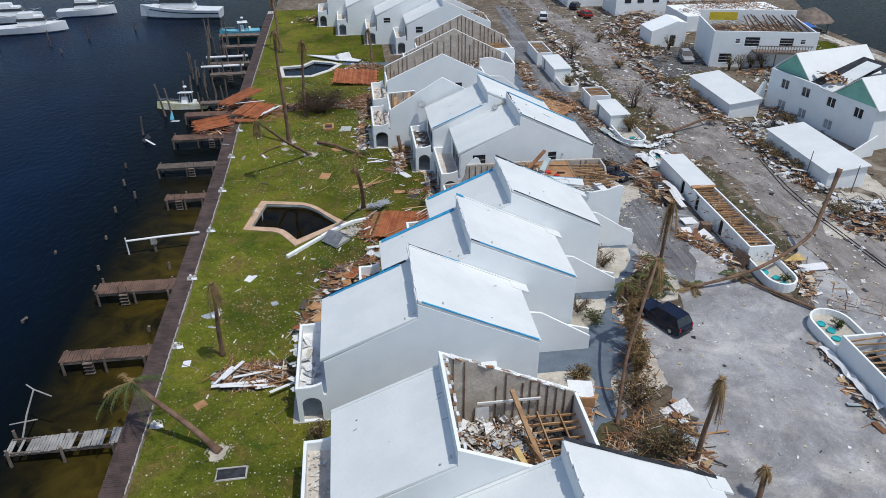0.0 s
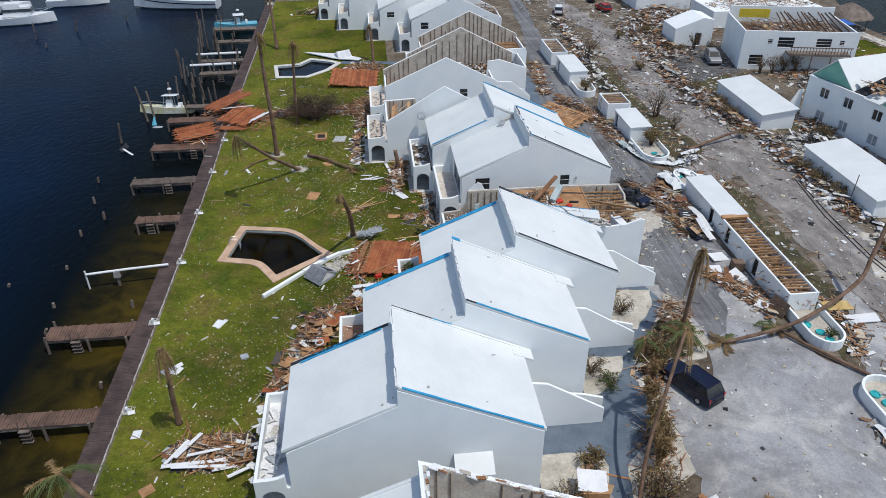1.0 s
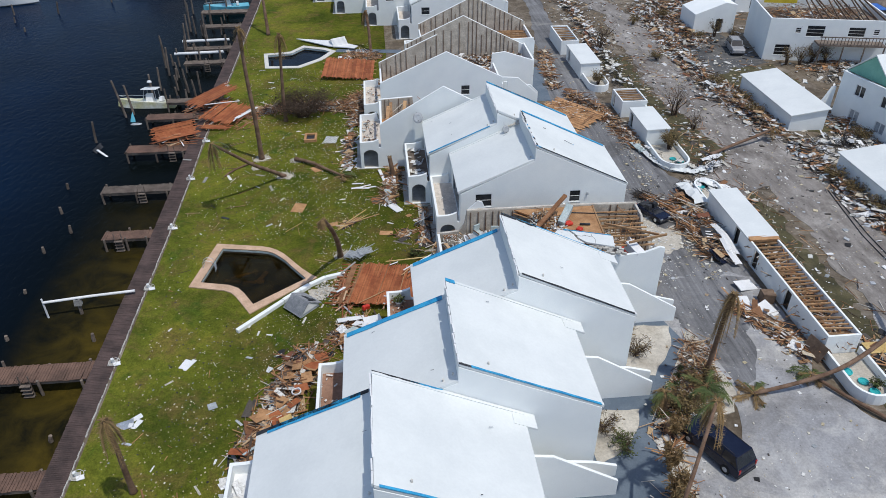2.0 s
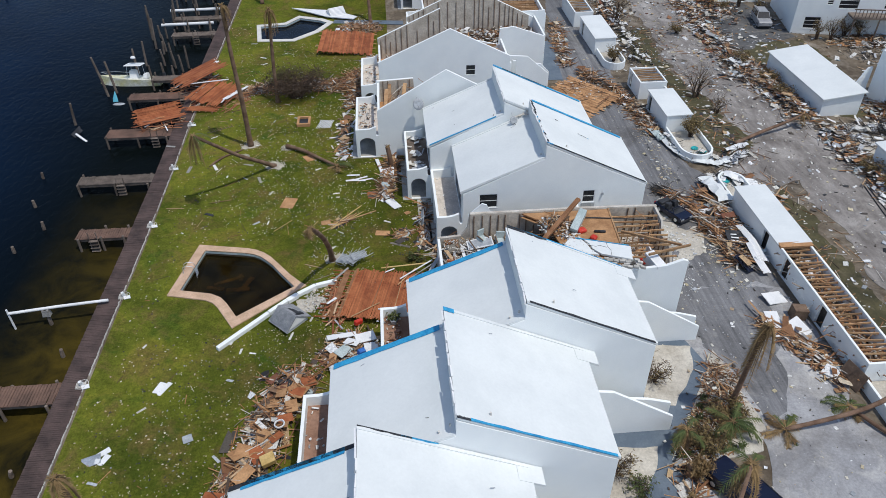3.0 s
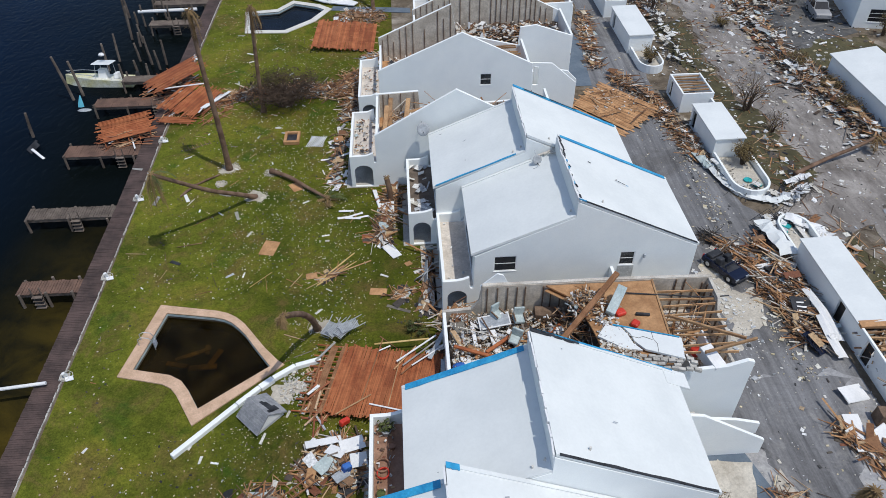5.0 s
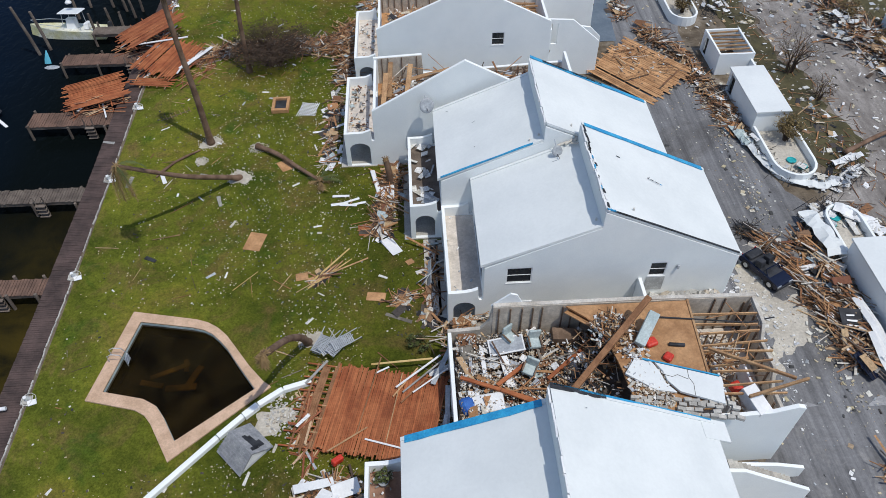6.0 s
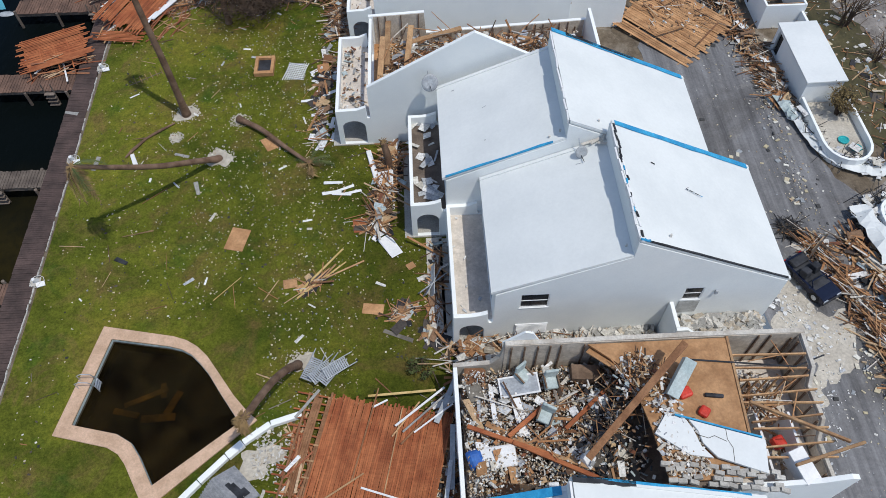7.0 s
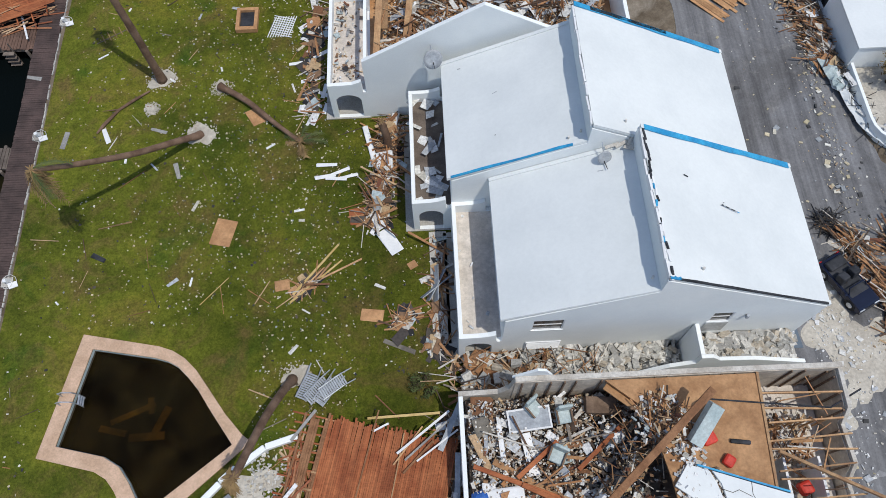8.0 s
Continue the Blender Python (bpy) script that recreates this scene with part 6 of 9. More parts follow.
def boat(label, x, y, heading, length, beam, height, hull_mat, style, heel=0.0, z=-1.25):
    """Built at the origin with the bow along +x, then set afloat."""
    ob = thing("boat", (0, 0, 0), label, "boat")
    secs, deck = [], []
    n = 9
    for i in range(n):
        s = i / (n - 1)
        half = beam / 2 * (1 - max(0.0, (s - 0.45) / 0.55) ** 2.2) * (0.9 + 0.1 * min(1, s * 4)) + 0.02
        top = height * (0.72 + 0.36 * s * s)
        xx = -length / 2 + length * s
        keel = -0.35 * height + 0.5 * height * max(0.0, (s - 0.7) / 0.3) ** 2
        secs.append([(xx, -half, top), (xx + 0.02 * length * s, -half * 0.86, 0.1 * height), (xx, 0, keel), (xx + 0.02 * length * s, half * 0.86, 0.1 * height), (xx, half, top), (xx, half * 0.86, top - 0.04), (xx, -half * 0.86, top - 0.04)])
        deck.append((xx, half * 0.87, top - 0.1 * height))
    part("hull", Geo().loft(secs), hull_mat, ob, smooth=False)
    g = Geo()
    g.loft([[(a, -h, t), (a, h, t), (a, h, t - 0.05), (a, -h, t - 0.05)] for a, h, t in deck])
    part("deck", g, HULL, ob)
    dz = height * 0.75
    if style == "console":
        part("console", Geo().box((-0.05 * length, 0, dz + 0.5), (1.0, 0.9, 1.1), None, 0.8), HULL, ob, bevel=0.05)
        top = part("hard_top", Geo().box((-0.08 * length, 0, dz + 1.75), (2.2, 1.9, 0.12), None, 0.9), HULL, ob, bevel=0.04)
        for sx in (-0.9, 0.9):
            for sy in (-0.7, 0.7):
                part("top_leg", Geo().tube([(-0.08 * length + sx, sy * 1.1, dz - 0.1), (-0.08 * length + sx * 0.8, sy, dz + 1.75)], [0.035, 0.03], 6), METAL, top)
        part("radar_dome", Geo().loft([[(-0.08 * length + r * math.cos(2 * math.pi * i / 10), r * math.sin(2 * math.pi * i / 10), dz + q) for i in range(10)] for r, q in ((0.3, 2.5), (0.34, 2.62), (0.2, 2.8))]), WHITE, ob)
        part("outboard", Geo().box((-length / 2 - 0.3, 0, dz + 0.1), (0.5, 0.5, 1.1), None, 0.7), BLACK, ob, bevel=0.05)
        part("seat", Geo().box((-0.25 * length, 0, dz + 0.3), (0.5, 1.1, 0.6), None, 0.9), WHITE, ob, bevel=0.04)
        part("bow_rail", Geo().tube([(0.05 * length, -beam * 0.44, dz + 0.5), (0.3 * length, -beam * 0.36, dz + 0.65), (0.48 * length, 0, dz + 0.8), (0.3 * length, beam * 0.36, dz + 0.65), (0.05 * length, beam * 0.44, dz + 0.5)], [0.03] * 5, 6), METAL, ob)
    else:
        part("cabin", Geo().box((0.02 * length, 0, dz + 0.08 * length), (0.42 * length, beam * 0.66, 0.14 * length), None, 0.8), HULL, ob, bevel=0.08)
        part("windscreen", Geo().box((0.02 * length, 0, dz + 0.1 * length), (0.425 * length, beam * 0.64, 0.04 * length), None, 0.92), GLASS, ob)
        part("flybridge", Geo().box((-0.04 * length, 0, dz + 0.17 * length), (0.24 * length, beam * 0.55, 0.06 * length), None, 0.9), HULL, ob, bevel=0.06)
        part("fore_deck", Geo().box((0.3 * length, 0, dz + 0.02 * length), (0.2 * length, beam * 0.4, 0.05 * length), None, 0.6), HULL, ob, bevel=0.06)
        part("bow_rail", Geo().tube([(0.12 * length, -beam * 0.4, dz + 0.06 * length), (0.35 * length, -beam * 0.3, dz + 0.08 * length), (0.5 * length, 0, dz + 0.1 * length), (0.35 * length, beam * 0.3, dz + 0.08 * length), (0.12 * length, beam * 0.4, dz + 0.06 * length)], [0.03] * 5, 6), METAL, ob)
        part("stripe", Geo().loft([[(a, s * (h / 0.87 + 0.015), t - 0.12 * height), (a, s * (h / 0.87 + 0.03), t - 0.12 * height), (a, s * (h / 0.87 + 0.03), t - 0.2 * height), (a, s * (h / 0.87 + 0.015), t - 0.2 * height)] for s in (1,) for a, h, t in deck[:-1]]), CARBLUE, ob)
    ob.matrix_basis = pose(x, y, z, heel, 0, heading)
    return ob


boat("wrecked fishing boat with yellow-stained hull and white top", -27.7, 115.3, 176, 8.0, 2.6, 1.3, HULLYELLOW, "console", 12, -1.6)
boat("light blue centre console boat at its dock", -23.6, 160.6, 192, 8.4, 2.6, 1.5, HULLBLUE, "console")
boat("large white sport yacht moored far up the canal", -39.5, 181.0, 172, 19, 5.0, 2.6, HULL, "cruiser")
boat("white cabin cruiser moored across the canal", -69.5, 170.4, 8, 14, 4.0, 2.0, HULL, "cruiser")
boat("white cabin cruiser moored across the canal", -62.5, 186.0, 6, 13, 3.8, 2.0, HULL, "cruiser")
boat("white motor boat among far docks", -78.0, 181.0, 4, 14, 3.8, 2.0, HULL, "cruiser")
boat("white motor boat with a cabin moored far off", -88.0, 173.0, 4, 13, 3.8, 2.0, HULL, "cruiser")
capsized = thing("sunken_dinghy", (-28.2, 109.6, -1.3), "pale blue bow of a sunken dinghy", "dinghy")
part("bow", Geo().loft([[(-28.4 + a * r, 109.9 + b * r * 0.5 + (q + 1.6) * 0.5, q) for a, b in ((-0.5, -0.4), (0.0, -0.6), (0.5, -0.4), (0.3, 0.4), (-0.3, 0.4))] for r, q in ((0.75, -1.6), (0.6, -1.0), (0.3, -0.5), (0.08, -0.2))]), HULLBLUE, capsized, bevel=0.03)
part("skirt", Geo().loft([[(-27.8 + 1.3 * r * math.cos(k * 0.628), 109.2 + r * 0.6 * math.sin(k * 0.628), q) for k in range(10)] for r, q in ((0.75, -1.4), (0.5, -1.24), (0.15, -1.2))]), GREYPLASTIC, capsized)
wedge = thing("sunken_wreck", (-30.2, 101.0, -1.3), "dark half-sunken frame with white edges", "frame")
part("leg", Geo().box((0, 0, 0), (2.0, 0.25, 0.12), pose(-29.6, 100.4, -1.15, 0, 12, -40)), WHITE, wedge)
part("leg", Geo().box((0, 0, 0), (1.3, 0.3, 0.12), pose(-30.4, 101.6, -0.9, 0, -30, 60)), BLACK, wedge)
part("sheet", Geo().box((0, 0, 0), (1.2, 0.8, 0.06), pose(-30.3, 101.3, -0.9, 20, -30, 40)), BLACK, wedge)


# ---- palms, shrubs, trees ----
def frond(g, at, az, length, rise, droop, rng, leaf=0.55, wide=0.06):
    hx, hy = math.cos(az), math.sin(az)
    p = lambda s: Vector((at[0] + hx * length * s * (1 - 0.25 * s), at[1] + hy * length * s * (1 - 0.25 * s), at[2] + rise * s - droop * s * s))
    pts = [p(i / 6) for i in range(7)]
    g.tube(pts, [0.035 * (1.1 - i / 6) + 0.008 for i in range(7)], 3, False)
    for i in range(3, 26):
        s = i / 26
        c = p(s)
        for side in (-1, 1):
            l = leaf * (1 - 0.5 * abs(s - 0.5)) * rng.uniform(0.6, 1.1)
            tip = c + Vector((-hy * side * l * 0.75 + hx * l * 0.45, hx * side * l * 0.75 + hy * l * 0.45, -l * rng.uniform(0.15, 0.75)))
            side_v = Vector((hx, hy, 0)) * wide
            g.add([c - side_v / 2, c + side_v / 2, tip + side_v * 0.15], [(0, 1, 2)])


def palm(label, path, r0, r1, dead=8, live=0, hang=1.0, seed=0, length=2.4):
    rng = random.Random(seed)
    ob = thing("palm_tree", path[0], label, "palm tree")
    v = [Vector(p) for p in path]
    pts, radii = [], []
    m = len(v) - 1
    for i in range(m):
        p0, p1, p2, p3 = v[max(i - 1, 0)], v[i], v[i + 1], v[min(i + 2, m)]
        for j in range(7):
            t = j / 7
            pts.append(0.5 * ((2 * p1) + (p2 - p0) * t + (2 * p0 - 5 * p1 + 4 * p2 - p3) * t * t + (3 * p1 - p0 - 3 * p2 + p3) * t ** 3))
    pts.append(v[-1])
    for i in range(len(pts)):
        s = i / (len(pts) - 1)
        radii.append((r0 + (r1 - r0) * s) * (1.35 - 0.35 * min(1, s * 8)) * (1 + 0.05 * (i % 2)))
    part("trunk", Geo().tube(pts, radii, 10), BARK, ob, smooth=True)
    top = tuple(pts[-1])
    if dead:
        g = Geo()
        for _ in range(dead):
            frond(g, top, rng.uniform(0, 6.28), length * rng.uniform(0.15, 0.45) * (1.8 - 0.5 * hang), rng.uniform(-0.2, 0.3), hang * length * rng.uniform(0.5, 1.0), rng)
        part("dead_crown", g, DRY, ob, "brown broken fronds", fix=False)
    if live:
        g = Geo()
        for _ in range(live):
            frond(g, top, rng.uniform(0, 6.28), length * rng.uniform(0.8, 1.2), rng.uniform(0.2, 1.2), length * rng.uniform(0.4, 0.9), rng)
        part("green_crown", g, GREENF, ob, "few surviving green fronds", fix=False)
    stub = Geo()
    for k in range(10):
        a = k * 0.63
        stub.tube([top, (top[0] + 0.3 * math.cos(a), top[1] + 0.3 * math.sin(a), top[2] + 0.25 * rng.random())], [0.06, 0.02], 4)
    part("stub_collar", stub, DRY, ob, fix=False)
    return ob


def ring_bed(x, y, r):
    """A ring of pale crushed stone round a palm's foot, its edge uneven."""
    rng = random.Random(int(x * 31 + y))
    g = Geo().slab(ragged(blob(x, y, r * 0.82, r * 0.82, int(x * 7)), 0.2, 0.12), "z", 0.045, 0.075)
    for i in range(150):
        a, q = rng.uniform(0, 6.28), r * rng.uniform(0.3, 1.25)
        s = rng.uniform(0.03, 0.1)
        g.box((0, 0, 0), (s, s * 0.8, 0.05), pose(x + q * math.cos(a), y + q * math.sin(a), 0.08, rng.uniform(-9, 9), rng.uniform(-9, 9), rng.uniform(0, 90)))
    single("pale_stones", g, SAND, "ring of pale crushed stone round a palm's foot", "stones", "stuff", fix=False)


palm("tall bare palm standing on the lawn", [(-9.5, 94.5, 0), (-9.5, 94.4, 5), (-9.7, 94.5, 10), (-9.8, 94.7, 15.3)], 0.27, 0.16, 10, 0, 1.3, 1)
palm("bare palm with hanging brown fronds", [(-7.6, 105.0, 0), (-7.5, 105.0, 4), (-7.1, 105.4, 11.2)], 0.24, 0.15, 16, 0, 1.5, 2)
palm("bowed palm bent down toward the canal", [(-6.5, 90.0, 0), (-7.4, 88.7, 1.3), (-9.0, 86.5, 3.4), (-10.5, 84.5, 5.7), (-11.9, 82.9, 7.7)], 0.23, 0.13, 12, 2, 1.5, 3, 2.2)
palm("uprooted palm lying on the lawn", [(-5.5, 93.6, 0.3), (-3.6, 92.2, 0.45), (-1.7, 90.4, 0.4), (0.0, 88.9, 0.35)], 0.22, 0.13, 6, 5, 0.1, 4, 2.6)
palm("broken palm leaning out over the pool edge", [(0.1, 73.6, 0), (0.1, 72.4, 2.2), (-0.1, 70.4, 4.9), (-0.45, 67.4, 7.9)], 0.25, 0.17, 8, 0, 0.7, 5, 1.0)
palm("bare snapped palm standing on the lawn", [(-12.4, 48.5, 0), (-12.3, 48.3, 2.8), (-12.0, 47.8, 5.5), (-11.9, 47.4, 7.8)], 0.2, 0.12, 11, 0, 1.6, 6, 2.2)
palm("bowed palm leaning over the boardwalk with thin fronds", [(-11.2, 37.6, 0), (-13.0, 38.6, 1.6), (-15.2, 39.7, 3.2), (-16.9, 40.5, 4.6)], 0.25, 0.15, 4, 9, 0.3, 7, 3.4)
palm("leaning bare palm with a ragged brown crown", [(17.4, 36.3, 0), (18.05, 37.95, 2.0), (18.9, 39.65, 4.0), (20.3, 41.55, 6.5), (22.3, 44.4, 8.9)], 0.14, 0.1, 15, 3, 1.5, 8, 2.4)
palm("bare snapped palm beside the court", [(21.7, 32.4, 0), (21.6, 32.2, 2.8), (21.6, 31.9, 5.5), (21.6, 31.7, 8)], 0.19, 0.12, 12, 0, 1.7, 10, 2.4)
palm("palm with hanging brown fronds in the bed", [(27.9, 55.1, 0), (27.9, 54.9, 3), (27.7, 54.4, 6), (27.5, 53.7, 8.8)], 0.19, 0.13, 17, 0, 1.9, 11, 2.8)
palm("low palm with green fronds in the bed", [(26.6, 52.4, 0.05), (26.6, 52.5, 0.6), (26.7, 52.7, 1.3)], 0.2, 0.16, 6, 14, 0.8, 12, 2.2)
palm("small battered palm by the parked car", [(23.5, 51.6, 0.05), (23.4, 51.8, 1.0), (23.3, 52.0, 1.8)], 0.16, 0.12, 14, 4, 0.9, 13, 2.0)
palm("long palm toppled across the court", [(47.6, 59.7, 8.2), (45.9, 58.3, 4.2), (44.0, 56.8, 2.2), (37.1, 53.4, 1.3), (30.4, 52.5, 0.35)], 0.2, 0.14, 12, 4, 0.12, 14, 2.8)
palm("dark palm trunk fallen beside the planter", [(40.6, 46.7, 0.25), (38.6, 49.4, 0.3), (36.6, 52.2, 0.3), (35.6, 54.0, 0.3)], 0.15, 0.12, 4, 8, 0.1, 15, 2.4)
palm("palm trunk fallen across the road", [(42.6, 89.6, 0.3), (46.0, 91.2, 0.6), (49.5, 92.4, 1.1), (51.6, 93.2, 1.5)], 0.2, 0.14, 8, 0, 0.8, 16, 2.0)
palm("short bare palm by the far townhouses", [(3.6, 131, 0), (3.5, 132, 3), (3.2, 133, 5.8)], 0.26, 0.16, 12, 0, 1.6, 17, 2.4)
palm("bare palm at the far lawn's edge", [(-13.6, 141, 0), (-13.9, 142.5, 5), (-14.4, 144.5, 9.5)], 0.28, 0.16, 10, 0, 1.4, 18, 2.4)
palm("broken palm stump beside a porch", [(5.6, 88.4, 0), (5.5, 88.6, 1.2), (5.3, 88.7, 2.4)], 0.26, 0.22, 0, 0, 1, 19)
palm("short palm stump at the court's edge", [(24.2, 28.6, 0), (24.3, 28.8, 1.4), (24.4, 29.0, 2.6)], 0.2, 0.15, 9, 0, 1.2, 20, 1.2)
for x, y, r in ((-9.5, 94.6, 0.9), (-6.5, 90.0, 0.95), (-9.9, 92.2, 0.45), (-5.5, 93.6, 0.6), (0.2, 73.8, 0.7), (-11.2, 37.6, 0.8)):
    ring_bed(x, y, r)


def twiggy(label, x, y, r, h, seed, stems=14, material=TWIGS, leaf=None, n_leaf=0, z=0.0, name="bush"):
    """A bare shrub: stems that fork twice, and a haze of small withered leaves."""
    rng = random.Random(seed)
    ob = thing(name, (x, y, z), label, name)
    g, tips = Geo(), []
    for _ in range(stems):
        a, lean = rng.uniform(0, 6.28), rng.uniform(0.15, 1.0)
        p0 = Vector((x + rng.uniform(-0.15, 0.15) * r, y + rng.uniform(-0.15, 0.15) * r, z))
        p1 = p0 + Vector((math.cos(a) * r * lean * 0.5, math.sin(a) * r * lean * 0.5, h * rng.uniform(0.35, 0.55)))
        g.tube([p0, (p0 + p1) / 2 + Vector((0, 0, 0.06 * h)), p1], [0.028 * h ** 0.5, 0.022 * h ** 0.5, 0.016 * h ** 0.5], 4, False)
        for _ in range(4):
            b = a + rng.uniform(-1.1, 1.1)
            p2 = p1 + Vector((math.cos(b) * r * rng.uniform(0.2, 0.5), math.sin(b) * r * rng.uniform(0.2, 0.5), h * rng.uniform(0.0, 0.4)))
            g.tube([p1, p2], [0.016 * h ** 0.5, 0.008], 3, False)
            for _ in range(3):
                q = p2 + Vector((rng.uniform(-0.28, 0.28) * r, rng.uniform(-0.28, 0.28) * r, rng.uniform(-0.1, 0.22) * h))
                g.tube([p2, q], [0.01, 0.005], 3, False)
                tips += [p2, q, p1]
    part("branchwork", g, material, ob, fix=False)
    if n_leaf:
        g = Geo()
        for _ in range(n_leaf):
            c = rng.choice(tips) + Vector((rng.gauss(0, 0.13), rng.gauss(0, 0.13), rng.gauss(0, 0.1))) * r * 0.6
            c.z = max(c.z, z + 0.03)
            u, w = Vector((rng.gauss(0, 1), rng.gauss(0, 1), rng.gauss(0, 0.6))).normalized(), Vector((rng.gauss(0, 1), rng.gauss(0, 1), rng.gauss(0, 1))).normalized()
            s = rng.uniform(0.06, 0.16)
            g.add([c - u * s, c + w * s * 0.4, c + u * s, c - w * s * 0.4], [(0, 1, 2, 3)])
        part("foliage", g, leaf or SHRUB, ob, "withered leaves", fix=False)
    return ob


twiggy("large burnt-brown leafless bush on the lawn", -5.4, 106.3, 4.3, 3.4, 1, 80, TWIGS, TWIGS, 4200)
twiggy("brown dead shrub beside the walkway", 19.6, 38.2, 1.9, 2.2, 2, 26, TWIGS, SHRUB, 900)
twiggy("brown dead shrub in a sand bed", 13.9, 38.6, 1.3, 1.4, 3, 18, TWIGS, SHRUB, 500)
twiggy("yellowed shrub in a sand bed", 16.0, 41.5, 1.0, 1.2, 4, 16, TWIGS, SHRUB, 700)
twiggy("leafless grey shrub in a sand bed", 18.6, 50.4, 1.3, 1.5, 5, 20, TWIGS, SHRUB, 200)
twiggy("yellowed shrub in a sand bed", 19.6, 48.9, 1.1, 1.0, 6, 14, TWIGS, GREENF, 500)
twiggy("leafless grey shrub in a sand bed", 23.3, 57.6, 1.3, 1.6, 7, 22, TWIGS, SHRUB, 160)
twiggy("leafless grey shrub in a sand bed", 23.0, 59.8, 1.2, 1.5, 8, 20, TWIGS, SHRUB, 160)
twiggy("brown wilted shrub by the court", 20.0, 33.6, 1.9, 2.3, 9, 30, TWIGS, SHRUB, 1200)
twiggy("brown wilted shrub in the palm bed", 24.9, 52.0, 1.5, 1.4, 10, 20, TWIGS, SHRUB, 1300)
twiggy("brown wilted shrub in the palm bed", 27.2, 54.0, 1.5, 1.2, 11, 20, TWIGS, SHRUB, 1500)
twiggy("tall wilted brown shrub by the walkway", 20.9, 41.9, 1.0, 3.6, 12, 20, TWIGS, SHRUB, 1400)
for i, (x, y, h) in enumerate(((21.5, 44.6, 3.2), (20.3, 40.6, 3.8), (22.0, 46.8, 2.6), (21.2, 43.0, 2.8), (23.4, 49.6, 2.0))):
    twiggy("tall wilted brown plant clump by the walkway", x, y, 0.8, h, 140 + i, 24, DRY, DRY, 900)
twiggy("leafy green-brown bush in the planter", 38.3, 91.4, 1.2, 2.2, 13, 22, TWIGS, SHRUB, 1500, 0.3)
twiggy("small green plant in the planter", 39.4, 52.2, 0.5, 0.7, 14, 10, TWIGS, GREENF, 260, 0.35)
twiggy("small green plant in the planter", 40.0, 44.8, 0.6, 0.9, 15, 12, TWIGS, GREENF, 300, 0.35)
twiggy("brown bush in the far planter", 35.6, 112.4, 1.2, 1.9, 16, 20, TWIGS, SHRUB, 900, 0.3)
twiggy("dead brown bush beside a porch", -4.2, 38.2, 0.9, 1.3, 17, 18, TWIGS, SHRUB, 600)
twiggy("low green shrub beside the porch", 7.3, 72.9, 0.8, 0.7, 18, 12, TWIGS, GREENF, 500)
for i, (x, y) in enumerate(((22.9, 51.2), (23.6, 51.3), (24.3, 51.3), (25.0, 51.4), (25.7, 51.4), (26.4, 51.5), (27.1, 51.6), (25.2, 54.0), (25.6, 54.9), (26.1, 55.6))):
    twiggy("tiny green hedge plant in the bed edge", x, y, 0.32, 0.4, 100 + i, 7, TWIGS, GREENF, 110, 0.09)
twiggy("bare storm-stripped tree on the verge", 42.7, 101.5, 2.6, 4.2, 20, 13, TWIGS, SHRUB, 120, 0, "tree")
twiggy("bare storm-stripped tree on the verge", 39.9, 127.3, 3.0, 5.0, 21, 13, TWIGS, SHRUB, 120, 0, "tree")
twiggy("bare storm-stripped tree by the road", 43.6, 97.2, 1.6, 2.2, 22, 12, TWIGS, SHRUB, 100, 0, "tree")
for i, (x, y) in enumerate(((70.5, 118.2), (72.2, 117.5), (66.4, 118.0), (68.0, 117.2), (62.4, 127.5), (61.0, 132))):
    twiggy("brown stripped bush before the long house", x, y, 1.3, 3.0, 30 + i, 14, TWIGS, SHRUB, 300)
for i, (x, y) in enumerate(((53.0, 101.0), (53.4, 105.0), (54.4, 76.0), (54.6, 80.0), (54.0, 83.0), (52.2, 111), (57.4, 131), (49.6, 140), (47.5, 122), (56.2, 143), (62.5, 92.2), (53.0, 64.5))):
    twiggy("uprooted brown shrub amid roadside wreckage", x, y, 1.5, 1.5, 50 + i, 16, TWIGS, SHRUB, 700)


